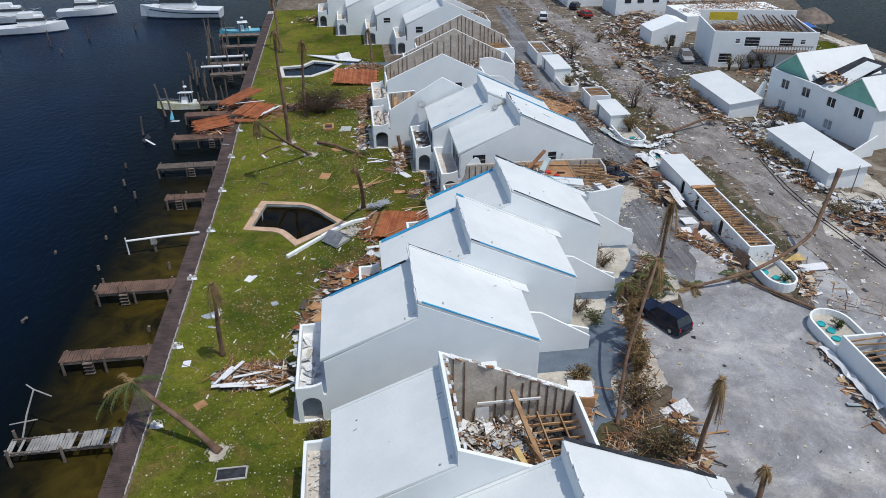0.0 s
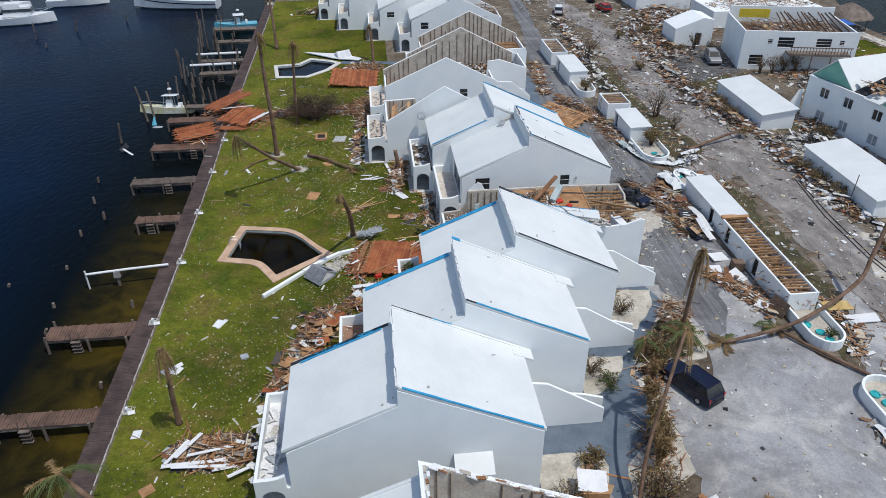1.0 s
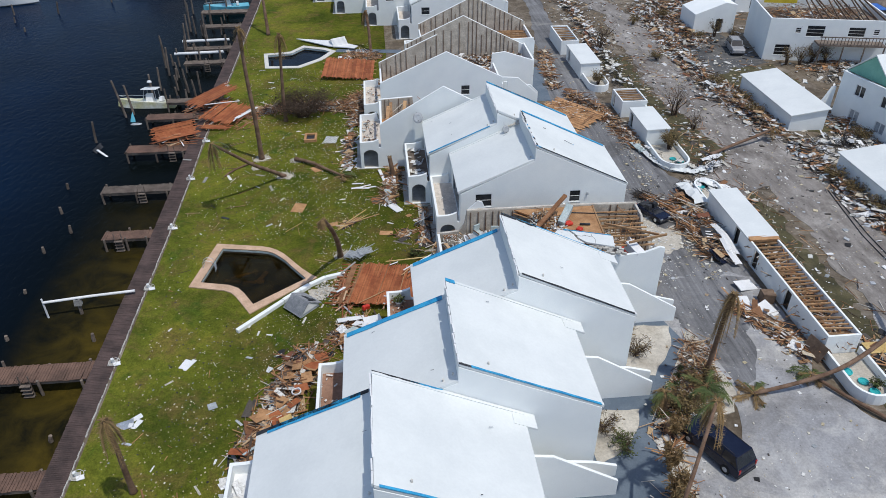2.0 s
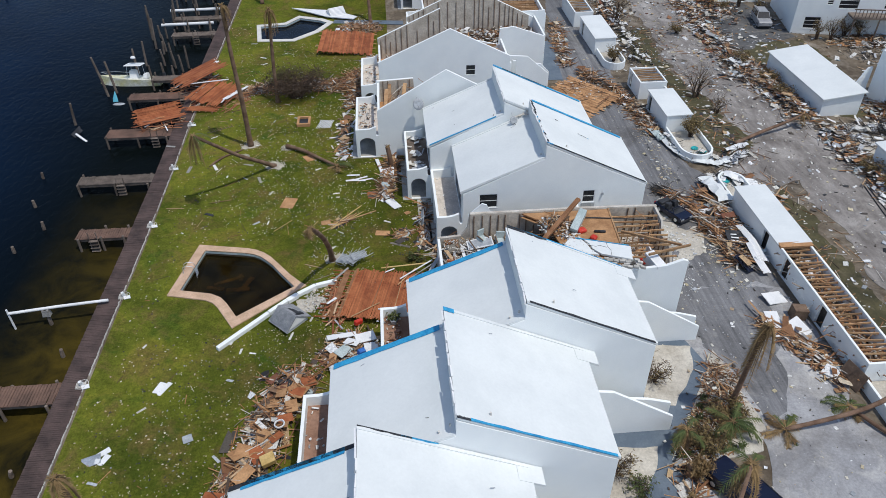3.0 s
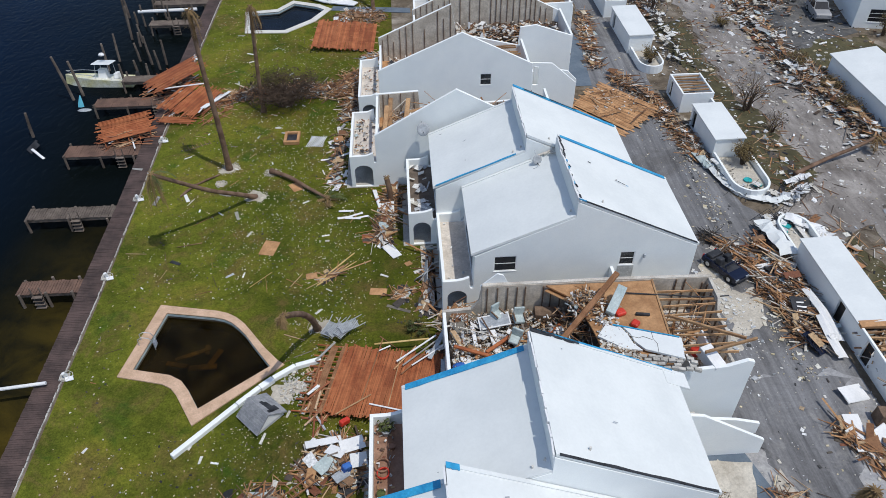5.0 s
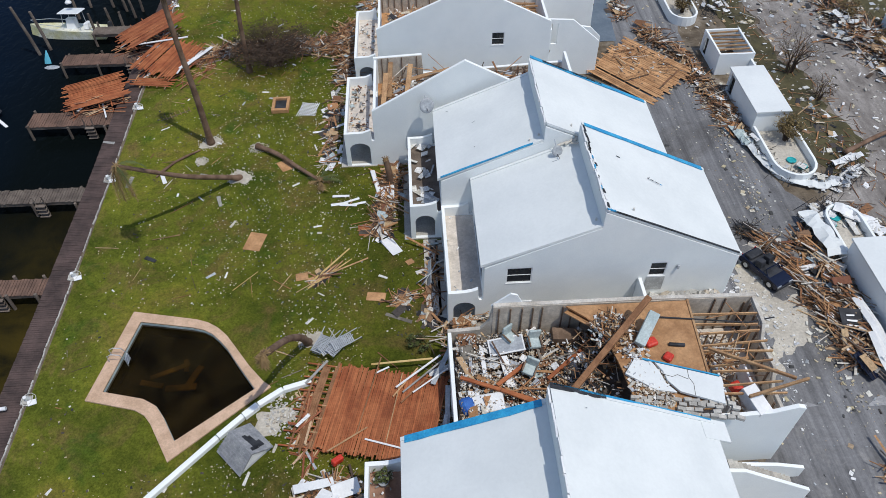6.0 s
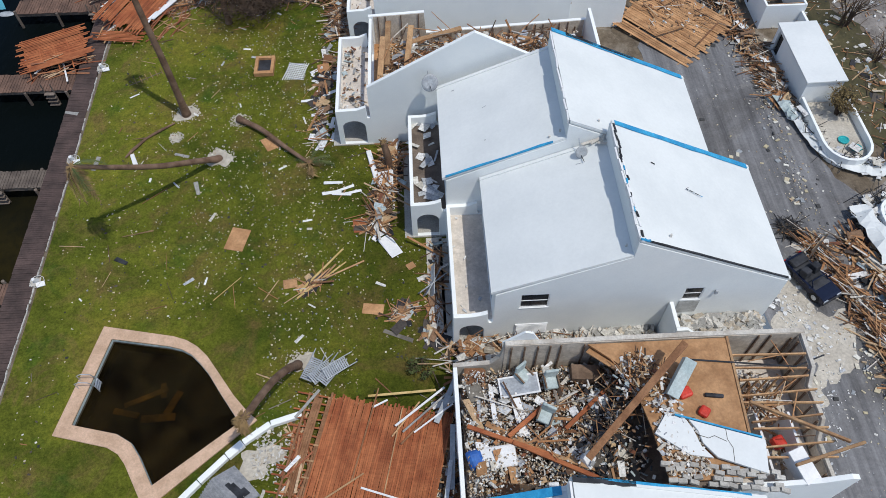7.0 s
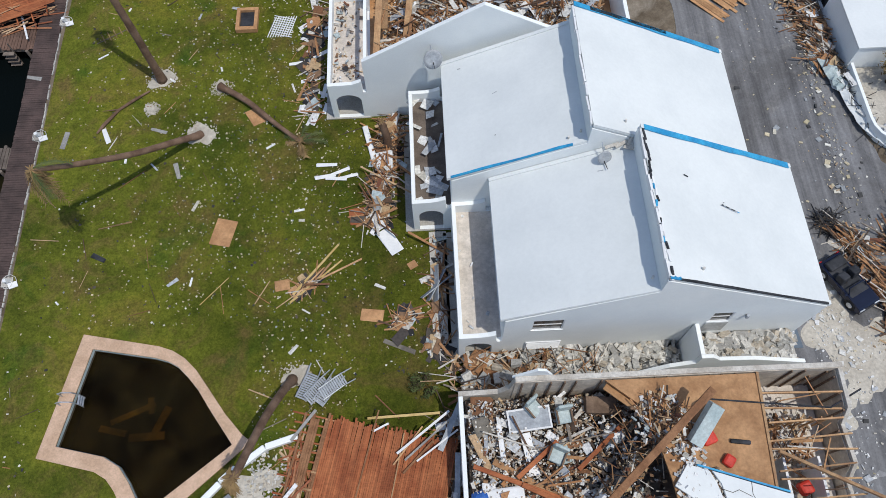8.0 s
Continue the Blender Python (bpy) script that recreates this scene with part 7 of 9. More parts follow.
# ---- vehicles ----
def car(label, x, y, heading, length, width, height, paint, name="car", wrecked=False, boxy=0.2):
    """Built at the origin with the front along +x."""
    ob = thing(name, (0, 0, 0), label, "car")
    L, H, W = length / 2, height, width / 2
    body = [(-L, 0.45), (-L * 0.97, 0.3), (L * 0.95, 0.28), (L, 0.5), (L * 0.98, H * 0.5), (L * 0.9, H * 0.56), (L * 0.42, H * 0.6), (-L * 0.98, H * 0.6), (-L, H * 0.5)]
    part("body", Geo().slab(body, "y", -W, W, []), paint, ob, bevel=0.09)
    roof_h = H if not wrecked else H * 0.84
    g = Geo()
    a0, a1, b0, b1 = -L * 0.96, L * 0.4, -L * (0.98 - boxy), L * 0.12
    low, top = H * 0.58, roof_h
    if not wrecked:
        g.loft([[(a0, -W * 0.96, low), (a1, -W * 0.96, low), (a1, W * 0.96, low), (a0, W * 0.96, low)], [(b0, -W * 0.8, top - 0.06), (b1, -W * 0.8, top - 0.06), (b1, W * 0.8, top - 0.06), (b0, W * 0.8, top - 0.06)]])
        part("glasshouse", g, GLASS, ob, "dark tinted glass")
        part("roof_panel", Geo().box((0, 0, 0), (b1 - b0 + 0.1, W * 1.62, 0.1), pose((b0 + b1) / 2, 0, top - 0.04)), paint, ob, bevel=0.04)
        for px, qx in ((a0 + 0.05, b0 + 0.05), ((a0 + a1) / 2 - 0.3, (b0 + b1) / 2 - 0.2), (a1 - 0.05, b1 - 0.02)):
            for s in (-1, 1):
                part("pillar", Geo().tube([(px, s * W * 0.96, low), (qx, s * W * 0.82, top - 0.06)], [0.05, 0.045], 4), paint, ob)
        for s in (-1, 1):
            part("roof_rail", Geo().tube([(b0 + 0.2, s * W * 0.72, top + 0.03), (b1 - 0.2, s * W * 0.72, top + 0.03)], [0.025, 0.025], 6), BLACK, ob)
    else:
        part("cabin_floor", Geo().box((-0.1, 0, low), (1.9, W * 1.7, 0.06), None), BLACK, ob)
        part("windscreen_frame", Geo().tube([(0.65, -W * 0.85, low), (0.35, -W * 0.75, roof_h), (0.35, W * 0.75, roof_h), (0.65, W * 0.85, low)], [0.04] * 4, 6), paint, ob)
        for s in (-0.4, 0.4):
            part("seat", Geo().box((0, 0, 0), (0.5, 0.5, 0.6), pose(-0.3, s, low + 0.25, 0, -12)), BLACK, ob, bevel=0.06)
        part("folded_top", Geo().box((0, 0, 0), (0.6, W * 1.6, 0.3), pose(-1.2, 0, low + 0.12)), BLACK, ob, bevel=0.08)
    for sx in (-0.62, 0.62):
        for s in (-1, 1):
            wheel = part("wheel", Geo().tube([(sx * L, s * (W - 0.2), 0.35), (sx * L, s * (W + 0.02), 0.35)], [0.35, 0.35], 18), RUBBER, ob)
            part("rim", Geo().tube([(sx * L, s * (W + 0.0), 0.35), (sx * L, s * (W + 0.03), 0.35)], [0.2, 0.18], 12), METAL, wheel)
    for s in (-1, 1):
        part("tail_light", Geo().box((-L * 0.995, s * W * 0.86, H * 0.5), (0.06, 0.16, 0.34), None), REDLENS, ob)
        part("headlight", Geo().box((L * 0.985, s * W * 0.72, H * 0.44), (0.08, 0.34, 0.16), None), METAL, ob)
        part("mirror", Geo().box((L * 0.32, s * (W + 0.1), H * 0.64), (0.12, 0.2, 0.14), None), paint, ob, bevel=0.03)
        part("door_handle", Geo().box((-0.05, s * (W + 0.02), H * 0.52), (0.2, 0.03, 0.04), None), BLACK, ob)
    part("bumper", Geo().box((-L, 0, 0.42), (0.14, W * 1.9, 0.2), None), BLACK, ob, bevel=0.03)
    part("bumper", Geo().box((L, 0, 0.42), (0.14, W * 1.9, 0.2), None), BLACK, ob, bevel=0.03)
    ob.matrix_basis = pose(x, y, 0.03, 0, 0, heading)
    return ob


car("dark blue four-wheel drive parked on the court", 25.6, 48.0, 117, 4.9, 1.85, 1.8, CARBLUE, "parked_car")
car("dark blue open car wrecked in the alley debris", 31.5, 77.5, -63, 3.4, 1.5, 1.35, CARBLUE, "wrecked_car", True)
car("silver van parked by the long house", 61.2, 124.6, -100, 4.8, 1.9, 1.9, CARGREY, "parked_van")
car("dark car half buried far up the road", 53.4, 170.0, 60, 4.5, 1.8, 1.5, CARBLUE, "parked_car")
car("dark red car far up the road", 53.2, 161.5, 100, 4.5, 1.8, 1.5, REDLENS, "parked_car")
car("white utility truck far up the road", 43.2, 160.2, 75, 4.8, 1.9, 1.7, HULL, "parked_truck")


# ---- fallen roofs and decks, board by board ----
def board_panel(name, label, m, sx, sy, n, material, seed, gap=0.012, lost=0.0, ragged=0.25, battens=5, category="fallen roof", under=None, bow=0.0):
    """A fallen piece of boarded roof: boards along its own y on cross battens."""
    rng = random.Random(seed)
    ob = thing(name, (0, 0, 0), label, category)
    ob.matrix_basis = m
    w = sx / n
    me = Geo().box((0, 0, 0), (w - gap, sy, 0.03), None).mesh("board")
    me.materials.append(material)
    for i in range(n):
        if rng.random() < lost:
            continue
        b = new("board", me)
        b.parent = ob
        x = -sx / 2 + w * (i + 0.5)
        b.matrix_basis = pose(x, rng.uniform(-ragged, ragged), 0.05 + rng.uniform(-0.006, 0.012) + bow * (x / sx) ** 2 * 4, rng.uniform(-0.5, 0.5), rng.uniform(-3, 3), rng.uniform(-0.5, 0.5)) @ Matrix.Diagonal((1, rng.uniform(0.9, 1.0), 1, 1))
    for j in range(battens):
        y = -sy / 2 + sy * (j + 0.5) / battens
        q = new("batten", Geo().box((0, 0, 0), (sx + rng.uniform(0.2, 0.9), 0.09, 0.07), None).mesh("batten"))
        q.data.materials.append(under or TIMBER)
        q.parent = ob
        q.matrix_basis = pose(rng.uniform(-0.3, 0.3), y, -0.01 if not bow else -0.01 + bow * 0.3, 0, 0, rng.uniform(-2, 2))
    return ob


board_panel("fallen_roof", "fallen red-stained board roof lying on the lawn", pose(4.97, 67.77, 0.72, 1, -3, -14), 6.8, 6.0, 62, REDWOOD, 1, gap=0.008, battens=7, ragged=0.05)
board_panel("fallen_roof", "splintered red-brown edge of a fallen roof", pose(0.9, 68.75, 0.42, 1, -5, -14), 1.6, 6.0, 12, BEAM, 3, lost=0.3, ragged=0.3, battens=13, under=REDWOOD)
rest_on_roof = [(6.2, 71.15, 3.8, 1, 0.95, YELLOWPLY, 0.13), (7.2, 70.2, 3.4, 36, 1.25, WHITE, 0.12), (7.5, 69.9, 3.3, 39, 1.2, GREYWOOD, 0.1), (7.9, 69.5, 2.6, 34, 1.25, WHITE, 0.09), (6.4, 69.6, 2.4, 50, 1.05, TIMBER, 0.08), (6.9, 69.0, 2.2, 44, 1.05, BEAM, 0.1), (4.2, 69.0, 5.2, 74, 0.86, BEAM, 0.07), (5.7, 68.0, 4.6, 77, 0.92, TIMBER, 0.06), (5.0, 70.6, 0.9, 24, 0.95, WHITE, 0.1), (0.9, 71.0, 2.0, 50, 0.5, GREYWOOD, 0.16), (8.6, 70.4, 2.6, 64, 1.3, GREYPLASTIC, 0.3), (8.8, 67.4, 3.4, 86, 1.15, GREYPLASTIC, 0.28), (8.5, 66.0, 2.4, 80, 1.1, METAL, 0.22), (3.0, 66.2, 2.6, 30, 0.75, TIMBER, 0.09), (5.4, 65.6, 3.0, -20, 0.9, WHITE, 0.1)]
for x, y, l, a, z, m, w in rest_on_roof:
    single("loose_lath", Geo().box((0, 0, 0), (l, w, 0.04), pose(x, y, z, 0, -3, a)), m, "long loose board lying across the fallen red roof", "board", group="loose boards on the fallen roof")
board_panel("fallen_roof", "red-stained board roof fallen beside the far pool", pose(0.3, 121.9, 0.6, 3, 4, -4), 7.4, 7.5, 36, REDWOOD, 4, lost=0.03)
board_panel("fallen_roof", "red boarded roof collapsed over the dock", pose(-20.8, 101.6, 0.6, 2, 8, -68), 3.4, 5.4, 27, REDWOOD, 6, gap=0.02, ragged=0.4, bow=0.3, under=REDWOOD)
board_panel("fallen_roof", "red boarded roof piled on the boardwalk", pose(-15.4, 107.0, 0.8, 4, 4, -26), 4.4, 5.6, 34, REDWOOD, 7, gap=0.02, lost=0.06, ragged=0.4, under=REDWOOD)
board_panel("fallen_roof", "red boarded roof tipped over the boat dock", pose(-17.9, 111.4, 1.4, 12, -8, -58), 4.6, 6.2, 32, REDWOOD, 8, gap=0.02, lost=0.03, ragged=0.5, under=REDWOOD)
board_panel("fallen_roof", "stack of red boards on the boardwalk", pose(-16.4, 103.5, 0.3, 2, 2, 84), 1.3, 3.8, 8, REDWOOD, 9, gap=0.05, ragged=0.5, under=TIMBER)
sheet_spot = [(-12.7, 107.0, 4.4, 0.34, 62, 0.6), (-13.2, 106.6, 3.6, 0.2, 64, 0.66), (-16.2, 109.2, 4.6, 0.2, 18, 1.2)]
for x, y, l, w, a, z in sheet_spot:
    single("white_fascia", Geo().box((0, 0, 0), (l, w, 0.06), pose(x, y, z, 0, 3, a)), WHITE, "long white fascia board on the red wreck", "board")
board_panel("fallen_deck", "tawny plank roof deck lying in the alley", pose(28.7, 102.4, 0.35, 3, -3, 43), 6.8, 7.8, 30, PLY, 10, gap=0.018, lost=0.02, ragged=0.35, battens=5, category="fallen deck", under=TIMBER)


# ---- things on the lawn ----
def sheet(name, label, x, y, sx, sy, rz, material, z=0.06, tilt=(0, 0), thick=0.025, category="board"):
    g = Geo().box((0, 0, 0), (sx, sy, thick), pose(x, y, z + thick / 2, tilt[0], tilt[1], rz), skew=[random.uniform(-0.04, 0.04) for _ in range(8)])
    return single(name, g, material, label, category)


sheet("plywood_sheet", "square tan plywood sheet on the lawn", -4.4, 82.8, 1.3, 1.7, -14, PLY)
sheet("black_board", "narrow black board on the lawn", -11.7, 81.5, 0.95, 0.24, -28, BLACK, 0.06, (0, 0), 0.04)
sheet("foam_panel", "long white foam panel on the lawn", 5.6, 81.7, 0.85, 1.7, 32, WHITE, 0.08, (2, 3), 0.09)
sheet("plywood_sheet", "brown plywood offcut on the lawn", 4.5, 77.1, 1.25, 0.75, -8, PLY)
sheet("plywood_sheet", "brown plywood offcut near the porch", 7.0, 77.0, 0.7, 0.6, 20, PLY)
sheet("plywood_sheet", "tan plywood scrap on the lawn", -13.3, 42.6, 0.85, 0.8, 35, PLY)
sheet("grey_board", "long grey-green board on the lawn", 6.0, 75.2, 1.9, 0.22, -24, GREYGREEN)
sheet("metal_sheet", "crumpled white metal sheet on the lawn", -14.4, 54.2, 1.2, 0.7, 12, METAL, 0.1, (8, -9))
sheet("metal_sheet", "white metal scrap on the lawn", -15.2, 47.7, 0.6, 0.8, 0, WHITE)
sheet("metal_sheet", "white metal scrap on the lawn", -11.5, 60.1, 0.5, 1.0, -20, WHITE)
sheet("drain_cover", "dark grated drain cover with pale rim", -10.1, 35.4, 1.9, 0.9, 0, BLACK, 0.06, (0, 0), 0.05, "cover")
for dx, dy, sx, sy in ((0, 0.5, 2.1, 0.1), (0, -0.5, 2.1, 0.1), (1.0, 0, 0.1, 1.1), (-1.0, 0, 0.1, 1.1)):
    sheet("kerb_strip", "pale concrete rim strip of the drain", -10.1 + dx, 35.4 + dy, sx, sy, 0, CONCRETE, 0.06, (0, 0), 0.09, "kerb")
sheet("plank", "pale weathered plank on the grass", -7.7, 87.3, 0.25, 1.2, 18, GREYWOOD)
sheet("plank", "pale weathered plank on the grass", -9.2, 90.4, 1.1, 0.2, -18, GREYWOOD)
sheet("plank", "pale weathered plank by the boardwalk", -15.2, 90.0, 0.3, 1.3, -8, GREYWOOD)
sheet("plank", "white plank on the lawn", -12.6, 90.2, 0.3, 1.2, 24, WHITE)
sheet("plank", "white plank leaning by the porch", 4.4, 88.6, 0.35, 2.6, 14, WHITE, 0.2, (5, 0), 0.06)
sheet("plank", "pale plank across the boardwalk", -18.2, 95.2, 1.0, 0.28, -12, GREYWOOD, 0.05)
for i, (x, y, a) in enumerate(((0.5, 92.5, -35), (0.9, 92.0, -32), (0.4, 91.6, -38), (1.3, 92.8, -30), (1.5, 91.6, 80))):
    sheet("pipe_offcut", "short white offcut on the lawn", x, y, 0.85, 0.22, a, WHITE)
for i, (x, y, a) in enumerate(((1.6, 86.4, 8), (2.5, 86.7, 22), (2.3, 86.2, -6), (3.0, 86.3, 14), (1.7, 87.2, 0))):
    sheet("white_strip", "white trim strip fallen on the lawn", x, y, 1.3, 0.2, a, WHITE, 0.07 + 0.02 * i)
cab = thing("cabinet", (-4.1, 99.3, 0.05), "orange-brown cabinet frame lying open on the lawn", "cabinet")
part("frame", Geo().slab([(-4.85, 98.3), (-3.35, 98.3), (-3.35, 100.3), (-4.85, 100.3)], "z", 0.06, 0.42, [[(-4.6, 98.6), (-3.6, 98.6), (-3.6, 100.05), (-4.6, 100.05)]]), PLY, cab, bevel=0.02)
part("inside", Geo().span((-4.6, 98.6, 0.07), (-3.6, 100.05, 0.2)), BLACK, cab, "dark inside")
lat = thing("lattice_panel", (-1.7, 98.7, 0.05), "white lattice panel lying on the lawn", "lattice")
for i in range(9):
    part("slat", Geo().box((0, 0, 0), (0.06, 1.9, 0.025), pose(-2.4 + 0.18 * i, 98.7, 0.09, 0, 0, -16)), WHITE, lat)
    part("slat", Geo().box((0, 0, 0), (1.5, 0.06, 0.025), pose(-1.7 + 0.02 * i, 97.9 + 0.2 * i, 0.12, 0, 0, -16)), WHITE, lat)
lad = thing("broken_ladder", (-13.3, 98.8, 0.06), "row of broken ladder rungs on the lawn", "ladder")
for i in range(6):
    part("rung", Geo().box((0, 0, 0), (0.07, 0.8, 0.05), pose(-14.0 + 0.36 * i, 98.3 + 0.22 * i, 0.09, 0, 0, 28)), DRY, lad)
part("rail", Geo().box((0, 0, 0), (2.6, 0.05, 0.04), pose(-13.3, 98.6, 0.07, 0, 0, 32)), OLDWOOD, lad)
log = thing("fallen_branch", (-12.1, 92.0, 0.05), "pale dead branch on the grass", "branch")
part("limb", Geo().tube([(-10.2, 93.6, 0.15), (-11.2, 92.8, 0.2), (-12.0, 92.2, 0.15), (-12.8, 91.0, 0.2), (-13.2, 90.4, 0.12)], [0.06, 0.1, 0.09, 0.12, 0.06], 7), BARK, log)
part("twig", Geo().tube([(-12.0, 92.2, 0.15), (-13.0, 92.0, 0.3)], [0.05, 0.02], 6), BARK, log)
for x, y in ((-16.9, 90.4), (-16.7, 80.2), (-16.9, 100.0), (-16.4, 50.1), (-16.2, 40.8), (-17.0, 60.8), (-16.6, 70.3), (-17.2, 118.0)):
    ped = thing("power_pedestal", (x, y, 0.05), "smashed white dock power pedestal with loose cables", "pedestal", "dock power pedestals")
    part("post", Geo().box((0, 0, 0), (0.22, 0.22, 0.6), pose(x, y, 0.28, 14, -10, 20), 0.9), WHITE, ped, bevel=0.02)
    part("cover", Geo().box((0, 0, 0), (0.5, 0.36, 0.05), pose(x + 0.3, y - 0.2, 0.14, 6, 8, 25)), WHITE, ped)
    part("cable", Geo().tube([(x + 0.5 * math.cos(k * 0.7) * (1 - k * 0.05), y + 0.45 * math.sin(k * 0.7), 0.16 + 0.02 * (k % 3)) for k in range(11)], [0.02] * 11, 5), PALECOPE, ped)
    part("base", Geo().box((x - 0.1, y, 0.07), (0.6, 0.6, 0.12), None), CONCRETE, ped)

# low white wall beside the pool, wrecked cupola, stacked loungers
pw = thing("garden_wall", (-4, 67, 0), "low white garden wall beside the pool", "wall")
run = [(-8.0, 63.4), (-4.6, 67.0), (-3.3, 68.3), (-2.5, 69.0), (-1.1, 70.0), (0.6, 70.5)]
for i, ((xa, ya), (xb, yb)) in enumerate(zip(run, run[1:])):
    d = math.hypot(xb - xa, yb - ya)
    part("wall_piece", Geo().box((0, 0, 0), (d - 0.03, 0.34 + 0.1 * (i == 2), 0.38), pose((xa + xb) / 2, (ya + yb) / 2, 0.23 + 0.03 * (i % 2), 2 * (i % 2), 0, math.degrees(math.atan2(yb - ya, xb - xa)))), STUCCO, pw, bevel=0.05)
single("sand_drift", Geo().slab(ragged(blob(-1.6, 68.0, 1.2, 0.8, 31), 0.4, 0.2), "z", 0.045, 0.062), SAND, "pale plaster dust beside the garden wall", "sand", "structure")
wreck("masonry_rubble", "broken pale masonry beside the garden wall", 233, ellipse(-0.9, 68.4, 1.2, 1.6), 160, 0.12, crumbs, RUBBLE, 20)


def cupola(label, x, y, s, rz, roof):
    ob = thing("roof_cupola", (0, 0, 0), label, "cupola")
    a = s
    part("base", Geo().box((0, 0, 0.2), (1.5 * a, 1.7 * a, 0.4), None, 0.96), WHITE, ob, bevel=0.02)
    for sgn in (-1, 1):
        part("roof_slope", Geo().loft([[(-0.95 * a * k, sgn * 1.0 * a, 0.38), (0.95 * a * k, sgn * 1.0 * a, 0.38), (0.95 * a * k, sgn * 0.97 * a, 0.3), (-0.95 * a * k, sgn * 0.97 * a, 0.3)] if q == 0 else [(-0.9 * a * k, 0.0, 1.0 * a), (0.9 * a * k, 0.0, 1.0 * a), (0.9 * a * k, 0, 0.92 * a), (-0.9 * a * k, 0, 0.92 * a)] for q, k in ((0, 1), (1, 1))]), roof, ob)
    part("gable", Geo().slab([(-0.9 * a, 0.35), (0.9 * a, 0.35), (0.0, 0.92 * a)], "x", 0.8 * a, 0.86 * a), WHITE, ob)
    part("gable", Geo().slab([(-0.9 * a, 0.35), (0.9 * a, 0.35), (0.0, 0.92 * a)], "x", -0.86 * a, -0.8 * a), WHITE, ob)
    # thin black plates on the slope stand in for the shade inside a hole
    for hx, hy, w, l in ((0.2, 0.42, 0.8, 0.36), (0.45, 0.62, 0.4, 0.3), (-0.15, 0.32, 0.35, 0.22), (0.6, 0.3, 0.22, 0.4)):
        part("hole", Geo().box((0, 0, 0), (w * a, l * a, 0.03), pose(hx * a, hy * a, (1.0 - 0.62 * hy) * a - 0.02, -31, 0, 6)), BLACK, ob, "black plate painted as the dark hole in the shingles")
    for i in range(7):
        part("shingle_course", Geo().box((0, 0, 0), (1.86 * a, 0.05, 0.025), pose(0, -0.1 * a - 0.13 * a * i, (0.955 - 0.0815 * i) * a + 0.015, 31)), roof, ob)
    part("broken_board", Geo().box((0, 0, 0), (0.5 * a, 0.9 * a, 0.03), pose(-0.9 * a, -1.0 * a, 0.06, 0, 0, 30)), PLY, ob, "orange-brown board at its foot")
    ob.matrix_basis = pose(x, y, 0.05, 4, -3, rz)
    return ob


cupola("toppled cupola with grey shingles and a hole", -2.85, 66.1, 1.2, -47, SHINGLE)
cup2 = cupola("toppled white cupola beside the far pool", -1.6, 134.4, 1.3, 20, WHITE)
pool_slab = single("roofing_sheet", Geo().slab([(-8.6, 137.4), (-3.0, 133.0), (1.0, 131.6), (1.6, 132.6), (-2.0, 135.6), (-4.6, 136.2)], "z", 0.3, 0.45), WHITE, "white roof panel fallen at the far pool", "panel", bevel=0.02)
path2 = single("side_path", Geo().slab([(-2.0, 131.0), (8.5, 129.4), (8.5, 131.0), (-1.8, 132.4)], "z", 0.055, 0.08), WALKPAINT, "blue-grey painted path to the far pool", "path", "structure")
for k, (x, y, rz, rx, ry) in enumerate(((1.1, 73.2, 8, 8, 20), (1.7, 72.9, -10, 24, 30), (2.2, 72.8, -4, 14, 16), (2.6, 73.0, -22, 30, 24))):
    lo = thing("lounge_chair", (0, 0, 0), "tumbled grey metal lounge chair with straps", "lounger", "tumbled loungers by the palm")
    for s in (-0.32, 0.32):
        part("side_rail", Geo().tube([(-0.95, s, 0), (0.4, s, 0), (1.0, s, 0.35)], [0.035] * 3, 6), METAL, lo)
    for i in range(12):
        part("strap", Geo().span((-0.93 + 0.13 * i, -0.31, -0.01), (-0.84 + 0.13 * i, 0.31, 0.015)), GREYPLASTIC, lo)
    for sx in (-0.75, 0.3):
        part("leg", Geo().tube([(sx, -0.32, 0), (sx, -0.3, -0.34), (sx, 0.3, -0.34), (sx, 0.32, 0)], [0.025] * 4, 6), METAL, lo)
    lo.matrix_basis = pose(x, y, 0.55 + 0.12 * k, rx, ry * 0.5, rz + 60)

# dish aerials, on the wall and on the roofs
for x, y, z, r, lab in ((8.6, 90.3, 6.3, 0.55, "grey satellite dish on the gable wall"), (16.75, 81.95, 8.4, 0.36, "small grey satellite dish on the roof")):
    d = thing("satellite_dish", (x, y, z), lab, "dish")
    m = pose(x, y - 0.25, z, 62, 0, 12)
    rings = [[tuple(m @ Vector((q * r * math.cos(2 * math.pi * i / 18), q * r * 1.05 * math.sin(2 * math.pi * i / 18), h * r))) for i in range(18)] for q, h in ((0.02, -0.02), (0.5, 0.05), (1.0, 0.22), (1.0, 0.26), (0.5, 0.09), (0.02, 0.02))]
    part("reflector", Geo().loft(rings), GREYPLASTIC, d, smooth=True)
    part("arm", Geo().tube([(x, y - 0.2, z - 0.2), (x + 0.1, y - 0.9, z - 0.1)], [0.025, 0.02], 6), BLACK, d)
    part("mount", Geo().tube([(x - 0.1, y + 0.3, z + 0.5), (x, y - 0.15, z)], [0.03, 0.03], 6), METAL, d)

